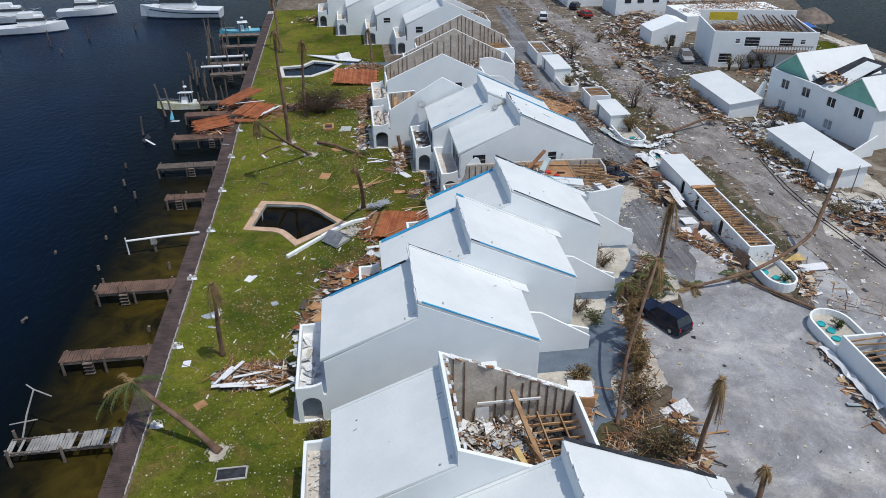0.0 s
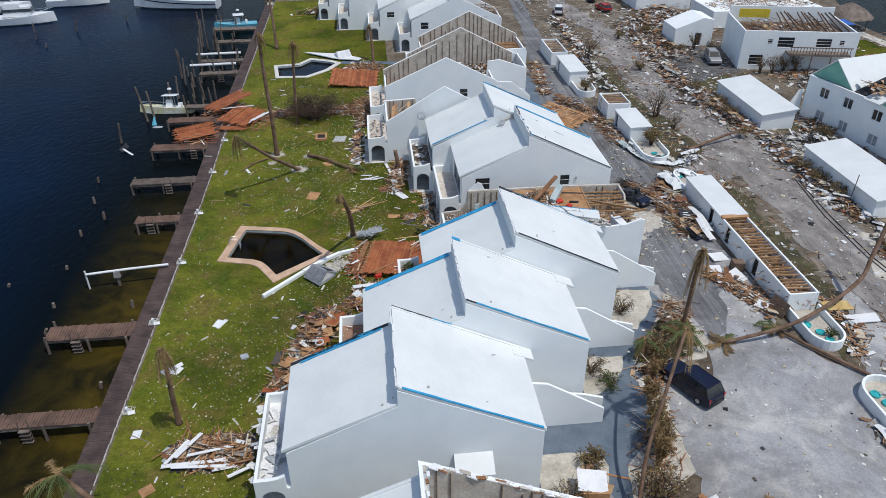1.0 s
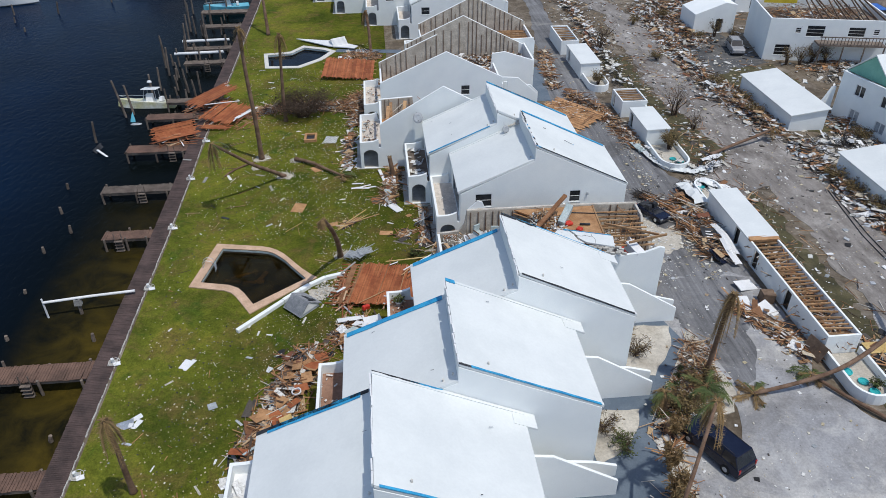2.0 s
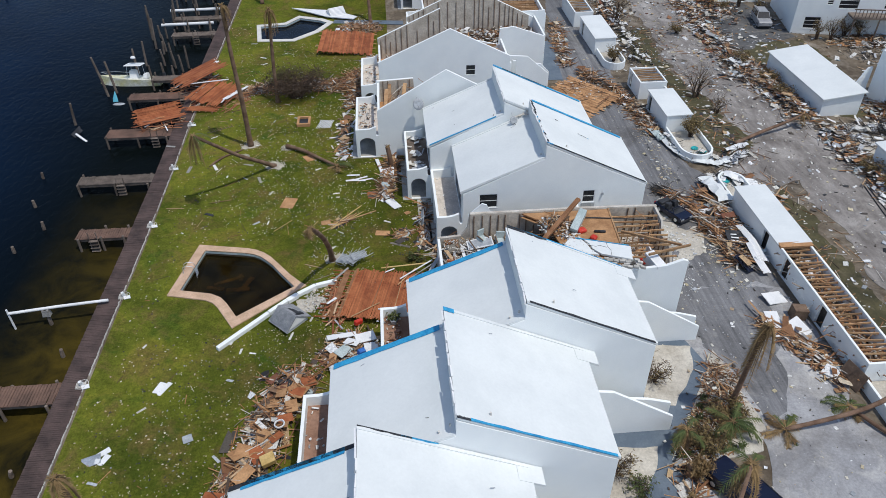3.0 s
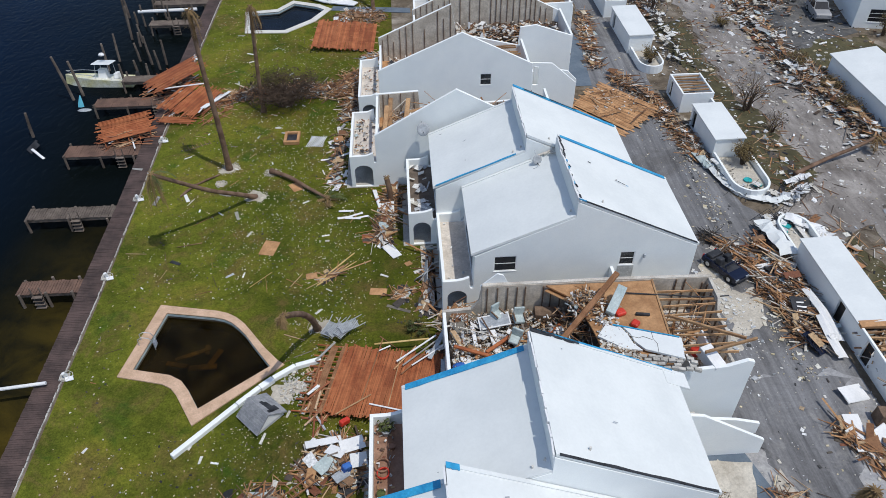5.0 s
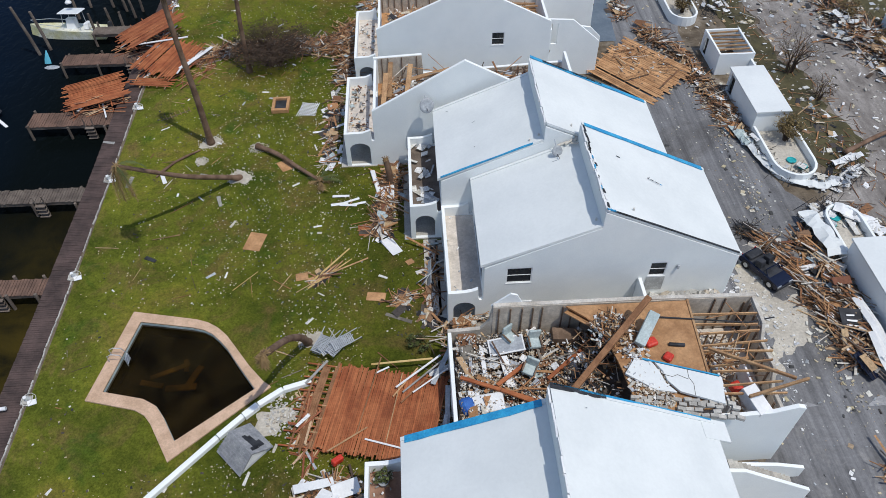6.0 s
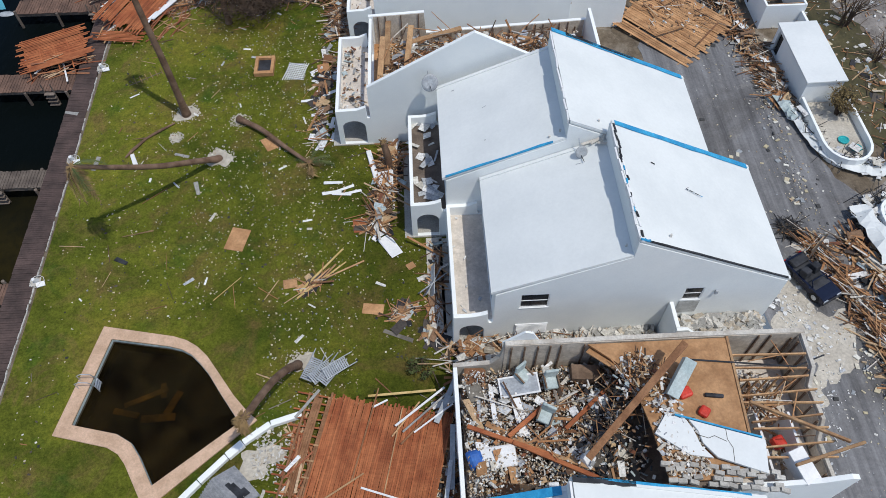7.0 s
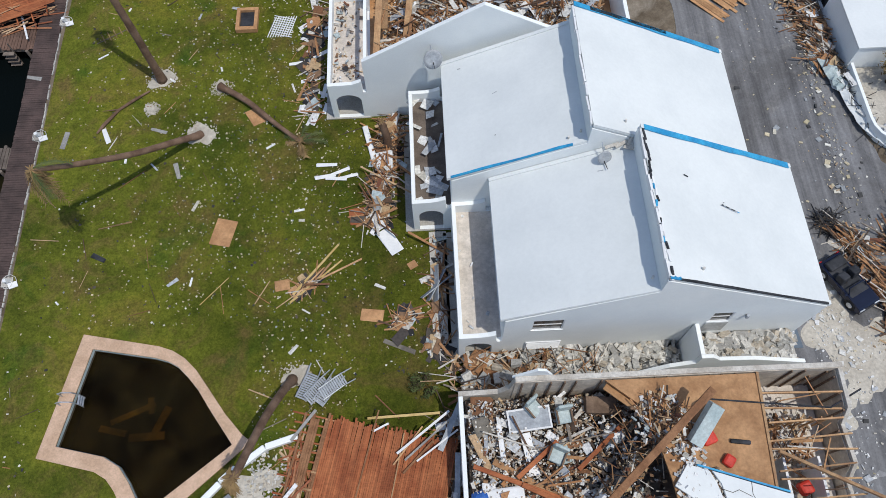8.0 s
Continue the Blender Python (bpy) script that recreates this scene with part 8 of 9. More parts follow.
crate_box = thing("toppled_crate", (15.5, 39.2, 0.09), "tan wooden crate with a white lid by the walkway", "crate")
part("body", Geo().box((0, 0, 0), (1.7, 1.3, 1.0), pose(15.5, 39.0, 0.6, 0, 0, -6)), PLY, crate_box, bevel=0.02)
part("lid", Geo().box((0, 0, 0), (1.9, 1.6, 0.08), pose(15.4, 39.3, 1.2, 8, 3, -10)), WHITE, crate_box, "white lid")
for i, (x, y, l, a) in enumerate(((-10.6, 44.4, 4.2, 4), (-10.2, 44.0, 3.6, -3), (-11.9, 45.4, 2.4, 62), (-11.2, 45.9, 2.6, 58), (-9.6, 45.2, 3.0, 12), (-7.2, 43.2, 2.0, 30))):
    sheet("long_plank", "long white trim plank on the wreck heap", x, y, l, 0.24, a, WHITE, 0.3 + 0.05 * i, (0, 2), 0.05)

# ---- belongings and big timbers in the gutted house ----
def crate(name, label, x, y, z, s, rot, material, category, bevel=0.03, taper=1.0):
    g = Geo().box((0, 0, 0), s, pose(x, y, z, *rot), taper)
    return single(name, g, material, label, category, bevel=bevel)


crate("roof_beam", "long brown roof beam lying across the wreck", 17.6, 68.0, 6.1, (7.2, 0.34, 0.24), (0, -20, 42), BEAM, "beam")
crate("roof_beam", "splintered rafter across the heap", 14.80, 66.00, 3.40, (6.0, 0.2, 0.14), (0, 2, -22), TIMBER, "beam")
crate("roof_beam", "splintered rafter across the heap", 12.00, 67.40, 3.30, (3.4, 0.3, 0.12), (0, 3, -30), PLY, "beam")
crate("roof_beam", "timber fallen over the open joists", 25.00, 66.65, 5.85, (4.6, 0.14, 0.2), (0, 0, -28), TIMBER, "beam")
crate("roof_beam", "timber jutting over the east wall", 25.90, 65.05, 5.90, (3.6, 0.14, 0.2), (0, 0, 14), TIMBER, "beam")
crate("cupboard", "pale blue cupboard tipped on the loft floor", 19.9, 69.0, 6.1, (0.6, 2.0, 0.7), (24, 8, -32), PALEBLUE, "cupboard")
crate("partition_board", "triangular plywood partition leaning on the wall", 17.3, 70.5, 5.0, (3.0, 0.06, 1.4), (62, 0, -40), PLY, "board", 0.01)
for x, y, a, l in ((11.6, 67.2, -22, 4.4), (14.0, 66.0, -26, 5.0), (12.6, 68.2, 38, 2.6), (15.6, 68.6, 40, 3.0)):
    crate("rust_girder", "rusty red-brown girder across the heap", x, y, 3.65, (l, 0.22, 0.16), (0, 2, a), REDWOOD, "beam")
crate("refrigerator", "white refrigerator lying among the wreck", 24.80, 64.80, 5.00, (0.8, 1.6, 0.8), (10, 0, 20), WHITE, "refrigerator")
crate("mattress", "white stained mattress on the heap", 10.90, 66.50, 3.35, (2.0, 1.1, 0.25), (6, -6, 4), WHITE, "mattress", 0.1)
crate("washing_machine", "white washing machine on the heap", 15.30, 66.20, 3.20, (0.7, 0.7, 0.9), (30, 10, 40), WHITE, "appliance", 0.04)
crate("bedside_table", "dark wooden table with white top on the heap", 15.90, 70.60, 3.50, (1.5, 0.8, 0.7), (4, 3, -4), STUDS, "table", 0.03)
crate("suitcase", "red cloth bundle on the floor deck", 20.10, 68.45, 5.60, (0.7, 0.55, 0.3), (0, 0, 20), REDPLASTIC, "bundle", 0.12)
crate("suitcase", "red cloth bundle on the floor deck", 20.80, 67.45, 5.60, (0.55, 0.5, 0.3), (0, 0, 50), REDPLASTIC, "bundle", 0.12)
crate("suitcase", "red chair seat in the open room", 24.60, 66.30, 4.00, (0.6, 0.6, 0.5), (0, 0, 20), REDPLASTIC, "seat", 0.12)
crate("blue_bundle", "dark blue cloth bundle at the wall", 9.90, 66.50, 3.30, (0.9, 1.1, 0.5), (10, 10, 20), TARP, "bundle", 0.18, 0.7)
crate("cloth_heap", "pale grey cloth heap in the wreck", 16.50, 69.20, 3.40, (1.3, 1.0, 0.6), (10, 6, 30), WHITE, "cloth", 0.22, 0.5)
crate("tool_roll", "dark tube tool on the floor deck", 21.50, 68.25, 5.55, (0.9, 0.2, 0.18), (0, 0, -8), BLACK, "tool", 0.06)
for x, y, rz in ((14.0, 70.2, 8), (12.6, 70.6, 40), (13.5, 68.4, -25)):
    ch = thing("armchair", (0, 0, 0), "pale teal upholstered chair tipped in the heap", "chair", "pale teal chairs")
    part("seat", Geo().box((0, 0, 0.25), (0.75, 0.75, 0.25), None, 0.95), PALEBLUE, ch, bevel=0.06)
    part("backrest", Geo().box((0, 0, 0), (0.75, 0.16, 0.7), pose(0, 0.36, 0.6, -12)), PALEBLUE, ch, bevel=0.06)
    for s in (-0.36, 0.36):
        part("armrest", Geo().box((s, 0, 0.48), (0.09, 0.7, 0.1), None), STUDS, ch, bevel=0.02)
    ch.matrix_basis = pose(x, y, 3.45, 10, 8, rz)
for x, y in ((10.1, 69.9), (13.8, 68.4)):
    crate("seat_pad", "faded square seat cushion in the heap", x, y, 3.4, (0.8, 0.9, 0.16), (6, 4, 15), GREYGREEN if x < 12 else PALEBLUE, "cushion", 0.06)
gt = thing("glass_table", (12.4, 70.1, 3.3), "white framed glass table top on the heap", "table")
tilted = pose(12.4, 70.1, 3.65, 4, -8, 4)
for c, q in (((0, 0.5, 0), (2.1, 0.09, 0.06)), ((0, -0.5, 0), (2.1, 0.09, 0.06)), ((1.0, 0, 0), (0.09, 0.92, 0.06)), ((-1.0, 0, 0), (0.09, 0.92, 0.06))):
    part("frame_bar", Geo().box(c, q, tilted), WHITE, gt)
part("glass_top", Geo().box((0, 0, 0), (1.92, 0.92, 0.012), tilted), GREYPLASTIC, gt, "dusty glass")
crate("white_door", "white door leaf lying on the heap", 12.30, 68.50, 3.35, (0.5, 2.0, 0.06), (6, 5, 10), WHITE, "door", 0.01)
crate("white_door", "white trim board at the wall", 11.00, 68.80, 3.35, (0.25, 2.4, 0.06), (3, 0, 4), WHITE, "board", 0.01)
# the roof slab that came down on the floor, with its blocks
slab = thing("roof_slab_piece", (21.0, 66.0, 5.5), "cracked white roof slab fallen on the floor", "roof piece")
part("slab_piece", Geo().slab([(19.9, 67.05), (20.2, 66.5), (20.3, 65.9), (20.8, 65.2), (22.9, 64.35), (23.2, 65.9)], "z", 5.62, 5.78), ROOF, slab, bevel=0.02)
part("slab_piece", Geo().slab([(18.9, 67.4), (19.82, 67.05), (20.05, 66.5), (20.2, 65.8), (20.65, 65.2), (19.6, 65.4), (18.2, 66.5)], "z", 5.56, 5.72), ROOF, slab, bevel=0.02)
part("slab_edge", Geo().box((0, 0, 0), (4.0, 0.08, 0.12), pose(21.2, 66.68, 5.72, 0, 0, -19)), BLUE, slab, "blue underlayment edge")
part("crack", Geo().tube([(21.5, 66.5, 5.783), (21.45, 66.0, 5.783), (21.6, 65.6, 5.783), (21.5, 64.95, 5.783)], [0.014] * 4, 4), DARKIN, slab, "dark crack")
part("crack", Geo().tube([(20.1, 66.3, 5.783), (20.6, 66.1, 5.783), (20.9, 66.2, 5.783), (21.4, 65.9, 5.783)], [0.016] * 4, 4), DARKIN, slab, "dark crack")
rng = random.Random(77)
block_mesh = Geo().box((0, 0, 0), (0.4, 0.2, 0.19), None).mesh("block")
block_mesh.materials.append(CONCRETE)
blocks = thing("block_row", (21.0, 64.75, 5.45), "fallen course of grey concrete blocks", "masonry")
for i in range(12):
    for j in range(4):
        if rng.random() < 0.2:
            continue
        b = new("block", block_mesh)
        b.parent = blocks
        b.matrix_basis = pose(-2.6 + 0.44 * i + rng.uniform(-0.05, 0.05) + 0.2 * (j % 2), 0.35 - 0.27 * j + rng.uniform(-0.05, 0.05) - 0.06 * i, 0.1 + rng.uniform(0, 0.06), rng.uniform(-8, 8), rng.uniform(-8, 8), -10 + rng.uniform(-12, 12))
for x, y, l, rz, rx in ((5.3, 92.2, 5.0, 84, 22), (7.2, 93.4, 4.6, 80, 30), (5.8, 95.0, 4.0, 88, 10), (9.0, 95.5, 4.4, 10, 8)):
    crate("roof_beam", "heavy orange-brown beam leaning in the roofless house", x, y + 1.4, 4.4, (l, 0.4, 0.16), (0, -rx, rz), TIMBER, "beam")
crate("plywood_sheet", "tan plywood sheet on the blue path", 23.5, 105.2, 0.5, (1.7, 1.6, 0.05), (40, 0, 4), PLY, "board", 0.0)

# ---- wreckage round the houses ----
def off_pool(place):
    """Places that keep clear of the pools."""
    def at(rng):
        while True:
            x, y, k = place(rng)
            if not ((-13 < x < -2 and 65.5 < y < 77) or (-13.5 < x < -1.5 and 124 < y < 135)):
                return x, y, k
    return at


speck = lambda f, most=7.0: (lambda r: (lambda q: (q, q * r.uniform(0.3, 0.9), 0.02 + 0.1 * q))(f * 0.07 * min(most, r.paretovariate(1.5))))
tiny = lambda f: (lambda r: tuple(a * f * (2.2 if r.random() < 0.07 else 1) for a in crumbs(r)))
wreck("lawn_scraps", "countless pale scraps scattered on the lawn", 201, off_pool(lambda r: (lambda y: (shore(y) + 0.6 + (20 - 6 * (y < 60)) * r.random() ** 0.75, y, 1))(r.uniform(24, 135))), 5500, 0.0, speck(0.62, 2.6), CHIPS, 10, 0.05)
wreck("lawn_scraps", "pale scraps scattered thickly before the porches", 202, off_pool(area(-8, 8, 74, 104)), 1500, 0.0, speck(0.6, 2.6), CHIPS, 10, 0.05)
wreck("lawn_scraps", "pale scraps scattered thickly by the fallen roof", 206, off_pool(area(-6, 3, 58, 74)), 900, 0.0, tiny(0.36), CHIPS, 10, 0.05)
wreck("black_scraps", "small black shingle scraps on the lawn", 203, off_pool(area(-15, 7, 36, 112)), 800, 0.0, speck(0.9, 2.6), DARKBITS, 10, 0.05)
wreck("lawn_sticks", "sticks and laths scattered on the lawn", 204, off_pool(area(-15.5, 6, 38, 130)), 110, 0.02, sticks, WOODS, 5, 0.05)
wreck("white_strips", "white trim strips scattered on the lawn", 205, off_pool(area(-14, 5, 40, 125)), 80, 0.02, lambda r: (r.uniform(0.3, 0.9), r.uniform(0.08, 0.2), 0.03), PALE, 6, 0.05)
for k, (pl, n1, n2, n3, h) in enumerate((
        (ellipse(-9.4, 45.5, 3.4, 1.7), 120, 30, 60, 0.5),
        (along([(-5.4, 50.0), (-3.9, 54.0), (-3.2, 57.5), (-1.6, 60.2)], 1.5), 260, 80, 260, 0.8),
        (along([(0.2, 61.6), (2.2, 63.6), (3.0, 60.8)], 1.1), 90, 60, 160, 0.6),
        (along([(4.6, 83.0), (5.4, 86.5), (5.9, 90.4)], 0.7), 130, 40, 130, 0.5),
        (along([(8.1, 74.6), (8.4, 78.0), (8.5, 82.0)], 0.35), 26, 8, 40, 0.3),
        (along([(0.4, 90.4), (0.6, 95.0), (1.0, 101.0)], 0.8), 16, 22, 70, 0.25),
        (along([(-9.5, 108.6), (-3.0, 109.0), (1.2, 108.5), (1.8, 112.0)], 1.5), 420, 30, 100, 0.8),
        (along([(1.4, 102.5), (1.5, 105.5), (1.6, 109.0)], 0.8), 120, 20, 80, 0.6),
        (along([(-13.4, 107.2), (-9.5, 109.0)], 1.0), 140, 8, 20, 0.4),
        (ellipse(4.9, 116.6, 2.6, 1.4), 60, 20, 60, 0.4),
        (ellipse(2.0, 128.5, 3.4, 2.4), 160, 30, 60, 0.7),
        (along([(0.2, 78.7), (1.2, 79.6)], 0.3), 8, 1, 6, 0.1),
        (ellipse(6.3, 76.8, 0.8, 0.7), 12, 4, 8, 0.15),
        (ellipse(8.1, 75.2, 0.7, 0.6), 3, 3, 30, 0.15),
        (along([(8.5, 65.0), (8.6, 71.0)], 0.4), 70, 40, 60, 0.6))):
    wreck("timber_wreckage", "splintered timber heap beside the houses", 300 + k, pl, n1, h, planks, WOODS, 14)
    wreck("panel_wreckage", "torn panels and sheets beside the houses", 340 + k, pl, n2, h, sheets, MIXED, 18)
    wreck("board_wreckage", "torn brown boards beside the houses", 440 + k, pl, n2 // 2, h, sheets, WOODS, 18)
    wreck("splinter_wreckage", "fine splinters beside the houses", 360 + k, pl, n1 * 2, h * 0.8, sticks, WOODS, 14)
    wreck("small_wreckage", "small mixed scraps beside the houses", 380 + k, pl, int(n3 * 1.3), h * 0.6, lumps, MIXED, 24)
    # dark sheets laid low stand in for the shade in the heap's gaps
    wreck("dark_litter", "low dark sheets painted as the shade in the heap's gaps", 480 + k, pl, n2 + 10, h * 0.25, sheets, DARKBITS, 8)
for k, (pl, n) in enumerate(((ellipse(-14.6, 106.6, 4.0, 3.0, -30), 130), (ellipse(-18.4, 111.4, 3.0, 2.6), 90), (ellipse(-20.6, 100.8, 2.8, 1.5), 50), (ellipse(0.6, 67.6, 0.7, 2.8), 60))):
    wreck("red_board_heap", "heap of splintered red roof boards", 420 + k, pl, n, 0.7, lambda r: (r.uniform(0.8, 2.8), r.uniform(0.05, 0.12), 0.03), REDS, 10, 0.05, lead=(62, 30, 20, 74)[k])
    wreck("white_trim_heap", "white trim boards in the red heap", 430 + k, pl, n // 16, 1.0, lambda r: (r.uniform(1.0, 3.0), r.uniform(0.1, 0.22), 0.04), PALE, 10, 0.1, lead=50)
# the lane, the alley and the roadside
for k, (pl, n1, n2, n3, h) in enumerate((
        (along([(32.4, 80.6), (33.7, 77.0), (34.5, 73.0), (34.9, 69.6)], 0.8), 300, 40, 110, 0.8),
        (along([(35.4, 80.5), (36.2, 76.0), (36.2, 70.0)], 0.9), 160, 90, 180, 0.8),
        (along([(33.6, 62.4), (35.6, 60.0), (36.5, 56.6)], 1.0), 130, 50, 160, 0.5),
        (along([(30.8, 110.0), (33.4, 104.5), (34.6, 98.0), (34.8, 93.0)], 1.0), 320, 70, 260, 0.7),
        (along([(29.4, 112.0), (30.0, 120.0), (31.0, 128.0)], 0.9), 120, 40, 140, 0.5),
        (along([(53.0, 110.0), (52.8, 103.0), (53.4, 95.0)], 1.9), 260, 170, 500, 1.0),
        (along([(55.0, 92.0), (54.0, 86.0), (54.0, 79.0), (54.4, 71.0)], 1.6), 130, 120, 420, 0.7),
        (ellipse(63.6, 96.0, 3.0, 5.0), 160, 140, 340, 1.1),
        (ellipse(63.5, 86.5, 2.0, 5.0), 80, 70, 220, 0.7),
        (ellipse(57.0, 61.5, 6.0, 4.2, -30), 120, 120, 320, 0.9),
        (along([(51.6, 104.0), (51.6, 118.0), (53.0, 135.0), (54.0, 150.0)], 2.2), 260, 220, 700, 0.9),
        (along([(56.0, 128.0), (57.0, 140.0), (60.0, 152.0), (66.0, 160.0)], 3.6), 360, 300, 800, 1.2),
        (along([(39.0, 126.0), (41.0, 140.0), (41.0, 156.0)], 1.6), 120, 100, 300, 0.7),
        (along([(41.2, 88.0), (42.6, 92.0), (42.0, 98.0)], 1.4), 16, 8, 40, 0.15),
        (along([(40.6, 82.0), (42.0, 78.0)], 1.2), 24, 16, 60, 0.4),
        (along([(40.8, 50.0), (42.4, 53.6), (41.6, 58.0)], 1.1), 20, 26, 120, 0.3),
        (along([(36.4, 34.0), (36.8, 38.0), (37.2, 43.0)], 0.5), 6, 10, 40, 0.2),
        (along([(13.6, 36.4), (15.6, 38.6), (16.2, 42.0)], 1.0), 40, 24, 60, 0.3),
        (along([(19.4, 31.0), (22.0, 32.4), (22.2, 37.0)], 0.9), 80, 30, 90, 0.4),
        (along([(22.6, 48.0), (23.2, 50.6), (26.0, 52.4), (28.0, 55.4)], 1.0), 70, 30, 140, 0.4),
        (ellipse(74, 116.5, 7, 2.4), 120, 70, 200, 0.6),
        (ellipse(86, 115, 4, 6), 100, 60, 140, 0.7),
        (along([(62, 160.0), (72.0, 166.0), (90, 168)], 4.0), 300, 220, 500, 1.6),
        (along([(-10, 166.0), (2.0, 170.0), (20.0, 170.0)], 3.0), 200, 150, 320, 0.9))):
    wreck("timber_wreckage", "splintered timber strewn along the lane", 500 + k, pl, n1, h, planks, WOODS, 12, lead=-58 if k < 3 else None)
    wreck("panel_wreckage", "torn panels and roofing along the lane", 540 + k, pl, n2, h, sheets, MIXED, 20)
    wreck("board_wreckage", "torn brown boards along the lane", 700 + k, pl, n2 // 2, h, sheets, WOODS, 20)
    wreck("splinter_wreckage", "fine splinters along the lane", 660 + k, pl, n1, h * 0.8, sticks, WOODS, 14)
    wreck("small_wreckage", "small mixed scraps along the lane", 580 + k, pl, int(n3 * 1.2), h * 0.6, lumps, MIXED, 24)
    # shade between the strewn timbers is put in as low dark sheets
    wreck("dark_litter", "low dark sheets painted as the shade between strewn timbers", 740 + k, pl, n2 // 2 + 8, h * 0.25, sheets, DARKBITS, 8)
wreck("pavement_scraps", "small scraps scattered over the court and lanes", 621, area(22.5, 36.5, 24, 66), 420, 0.0, speck(0.6), CHIPS, 8, 0.03)
wreck("pavement_scraps", "small scraps scattered over the alley", 622, area(27.8, 36.0, 66, 130), 420, 0.0, speck(0.7), CHIPS, 8, 0.03)
wreck("pavement_scraps", "small scraps scattered over the road", 623, area(40, 60, 40, 150), 1500, 0.0, speck(1.0), CHIPS, 8, 0.03)
wreck("pavement_scraps", "scraps over the far ground", 624, area(36, 100, 110, 190), 1600, 0.05, lambda r: tuple(a * 2.2 for a in crumbs(r)), MIXED, 12, 0.03)

wreck("pavement_scraps", "white plaster crumbs scattered over the court", 625, area(24, 37, 24, 66), 420, 0.0, speck(0.55), PALE, 8, 0.03)
wreck("pavement_scraps", "black scraps scattered over the court", 626, area(23, 37, 26, 68), 70, 0.0, speck(0.7), DARKBITS, 8, 0.03)
wreck("pavement_scraps", "white crumbs along the alley's edges", 627, along([(29.4, 66), (30.6, 74), (29.0, 77)], 1.6), 420, 0.05, speck(0.7), PALE, 8, 0.03)
wreck("pavement_scraps", "crumbs along the wreck heap in the alley", 628, along([(33.6, 66), (33.0, 74), (33.4, 84), (33.8, 94), (33.0, 104)], 1.2), 800, 0.05, speck(0.7), CHIPS, 8, 0.03)
wreck("pavement_scraps", "white and grey scraps scattered over the road", 629, area(40.5, 62, 44, 120), 1300, 0.0, speck(1.1), PALE, 8, 0.03)
wreck("pavement_scraps", "dark scraps scattered over the road", 630, area(40.5, 64, 50, 160), 800, 0.0, speck(1.2), DARKBITS, 8, 0.03)
wreck("verge_scraps", "twigs and laths scattered on the verges", 631, area(39.9, 46, 46, 124), 420, 0.02, sticks, WOODS, 8, 0.05)
for k, (pl, n) in enumerate(((along([(53.0, 110.0), (52.8, 103.0), (53.4, 95.0)], 2.4), 120), (along([(55.0, 92.0), (54.0, 86.0), (54.0, 79.0), (54.4, 71.0)], 2.4), 120), (ellipse(60.0, 90.5, 5.0, 3.4), 130), (ellipse(58.0, 64.0, 6.0, 3.4, -30), 110), (along([(51.6, 104.0), (51.6, 118.0), (53.0, 135.0), (54.0, 150.0)], 2.6), 200), (along([(56.0, 128.0), (57.0, 140.0), (60.0, 152.0), (66.0, 160.0)], 4.0), 240), (along([(39.0, 112.0), (40.0, 126.0), (41.0, 140.0), (41.0, 156.0)], 2.0), 160), (along([(36.0, 81.0), (38.6, 83.6), (41.0, 80.6)], 1.2), 60), (along([(35.4, 93.0), (36.4, 87.6), (40.6, 86.0), (43.0, 88.0)], 0.9), 60), (ellipse(76, 112, 9, 5), 130))):
    wreck("roofing_scraps", "torn white roofing scraps amid the roadside wreck", 800 + k, pl, n, 0.8, sheets, PALE, 26, 0.06)
    wreck("uprooted_brush", "dark uprooted brush amid the roadside wreck", 820 + k, pl, n * 3, 0.7, lambda r: (r.uniform(0.4, 2.2), r.uniform(0.02, 0.05), 0.03), DARKBITS, 40, 0.06)
wreck("palm_bed_litter", "dry fronds and laths matted over the palm bed", 841, along([(23.6, 51.2), (25.6, 53.6), (27.6, 56.0), (28.4, 58.4)], 1.3), 420, 0.35, sticks, WOODS, 16, 0.1)
wreck("palm_bed_litter", "soaked brown litter matted over the palm bed", 842, along([(23.6, 51.2), (25.6, 53.6), (27.6, 56.0), (28.4, 58.4)], 1.3), 260, 0.25, lumps, SOAKED, 16, 0.1)
wreck("palm_bed_litter", "pale scraps over the palm bed", 843, along([(23.6, 51.2), (25.6, 53.6), (27.6, 56.0), (28.4, 58.4)], 1.5), 120, 0.35, lumps, CHIPS, 16, 0.12)
wreck("palm_bed_litter", "dry fronds and laths over the lower beds", 844, along([(15.4, 33.0), (18.6, 35.4), (20.6, 41.0), (22.4, 46.0)], 1.4), 420, 0.3, sticks, WOODS, 16, 0.1)
wreck("palm_bed_litter", "soaked brown litter over the lower beds", 845, along([(15.4, 33.0), (18.6, 35.4), (20.6, 41.0), (22.4, 46.0)], 1.4), 260, 0.2, lumps, SOAKED, 16, 0.1)
wreck("black_scraps", "burnt black bundle lying in the alley", 640, ellipse(31.7, 81.6, 0.8, 0.9), 90, 0.5, sticks, DARKBITS, 40)
wreck("store_wreckage", "fallen brown boards inside the open stores", 641, area(37.8, 39.9, 56.4, 69.4), 260, 1.5, planks, WOODS, 24, 0.2)
wreck("store_wreckage", "pale panels inside the open stores", 642, area(37.8, 39.9, 56.4, 69.4), 90, 1.2, sheets, MIXED, 24, 0.2)
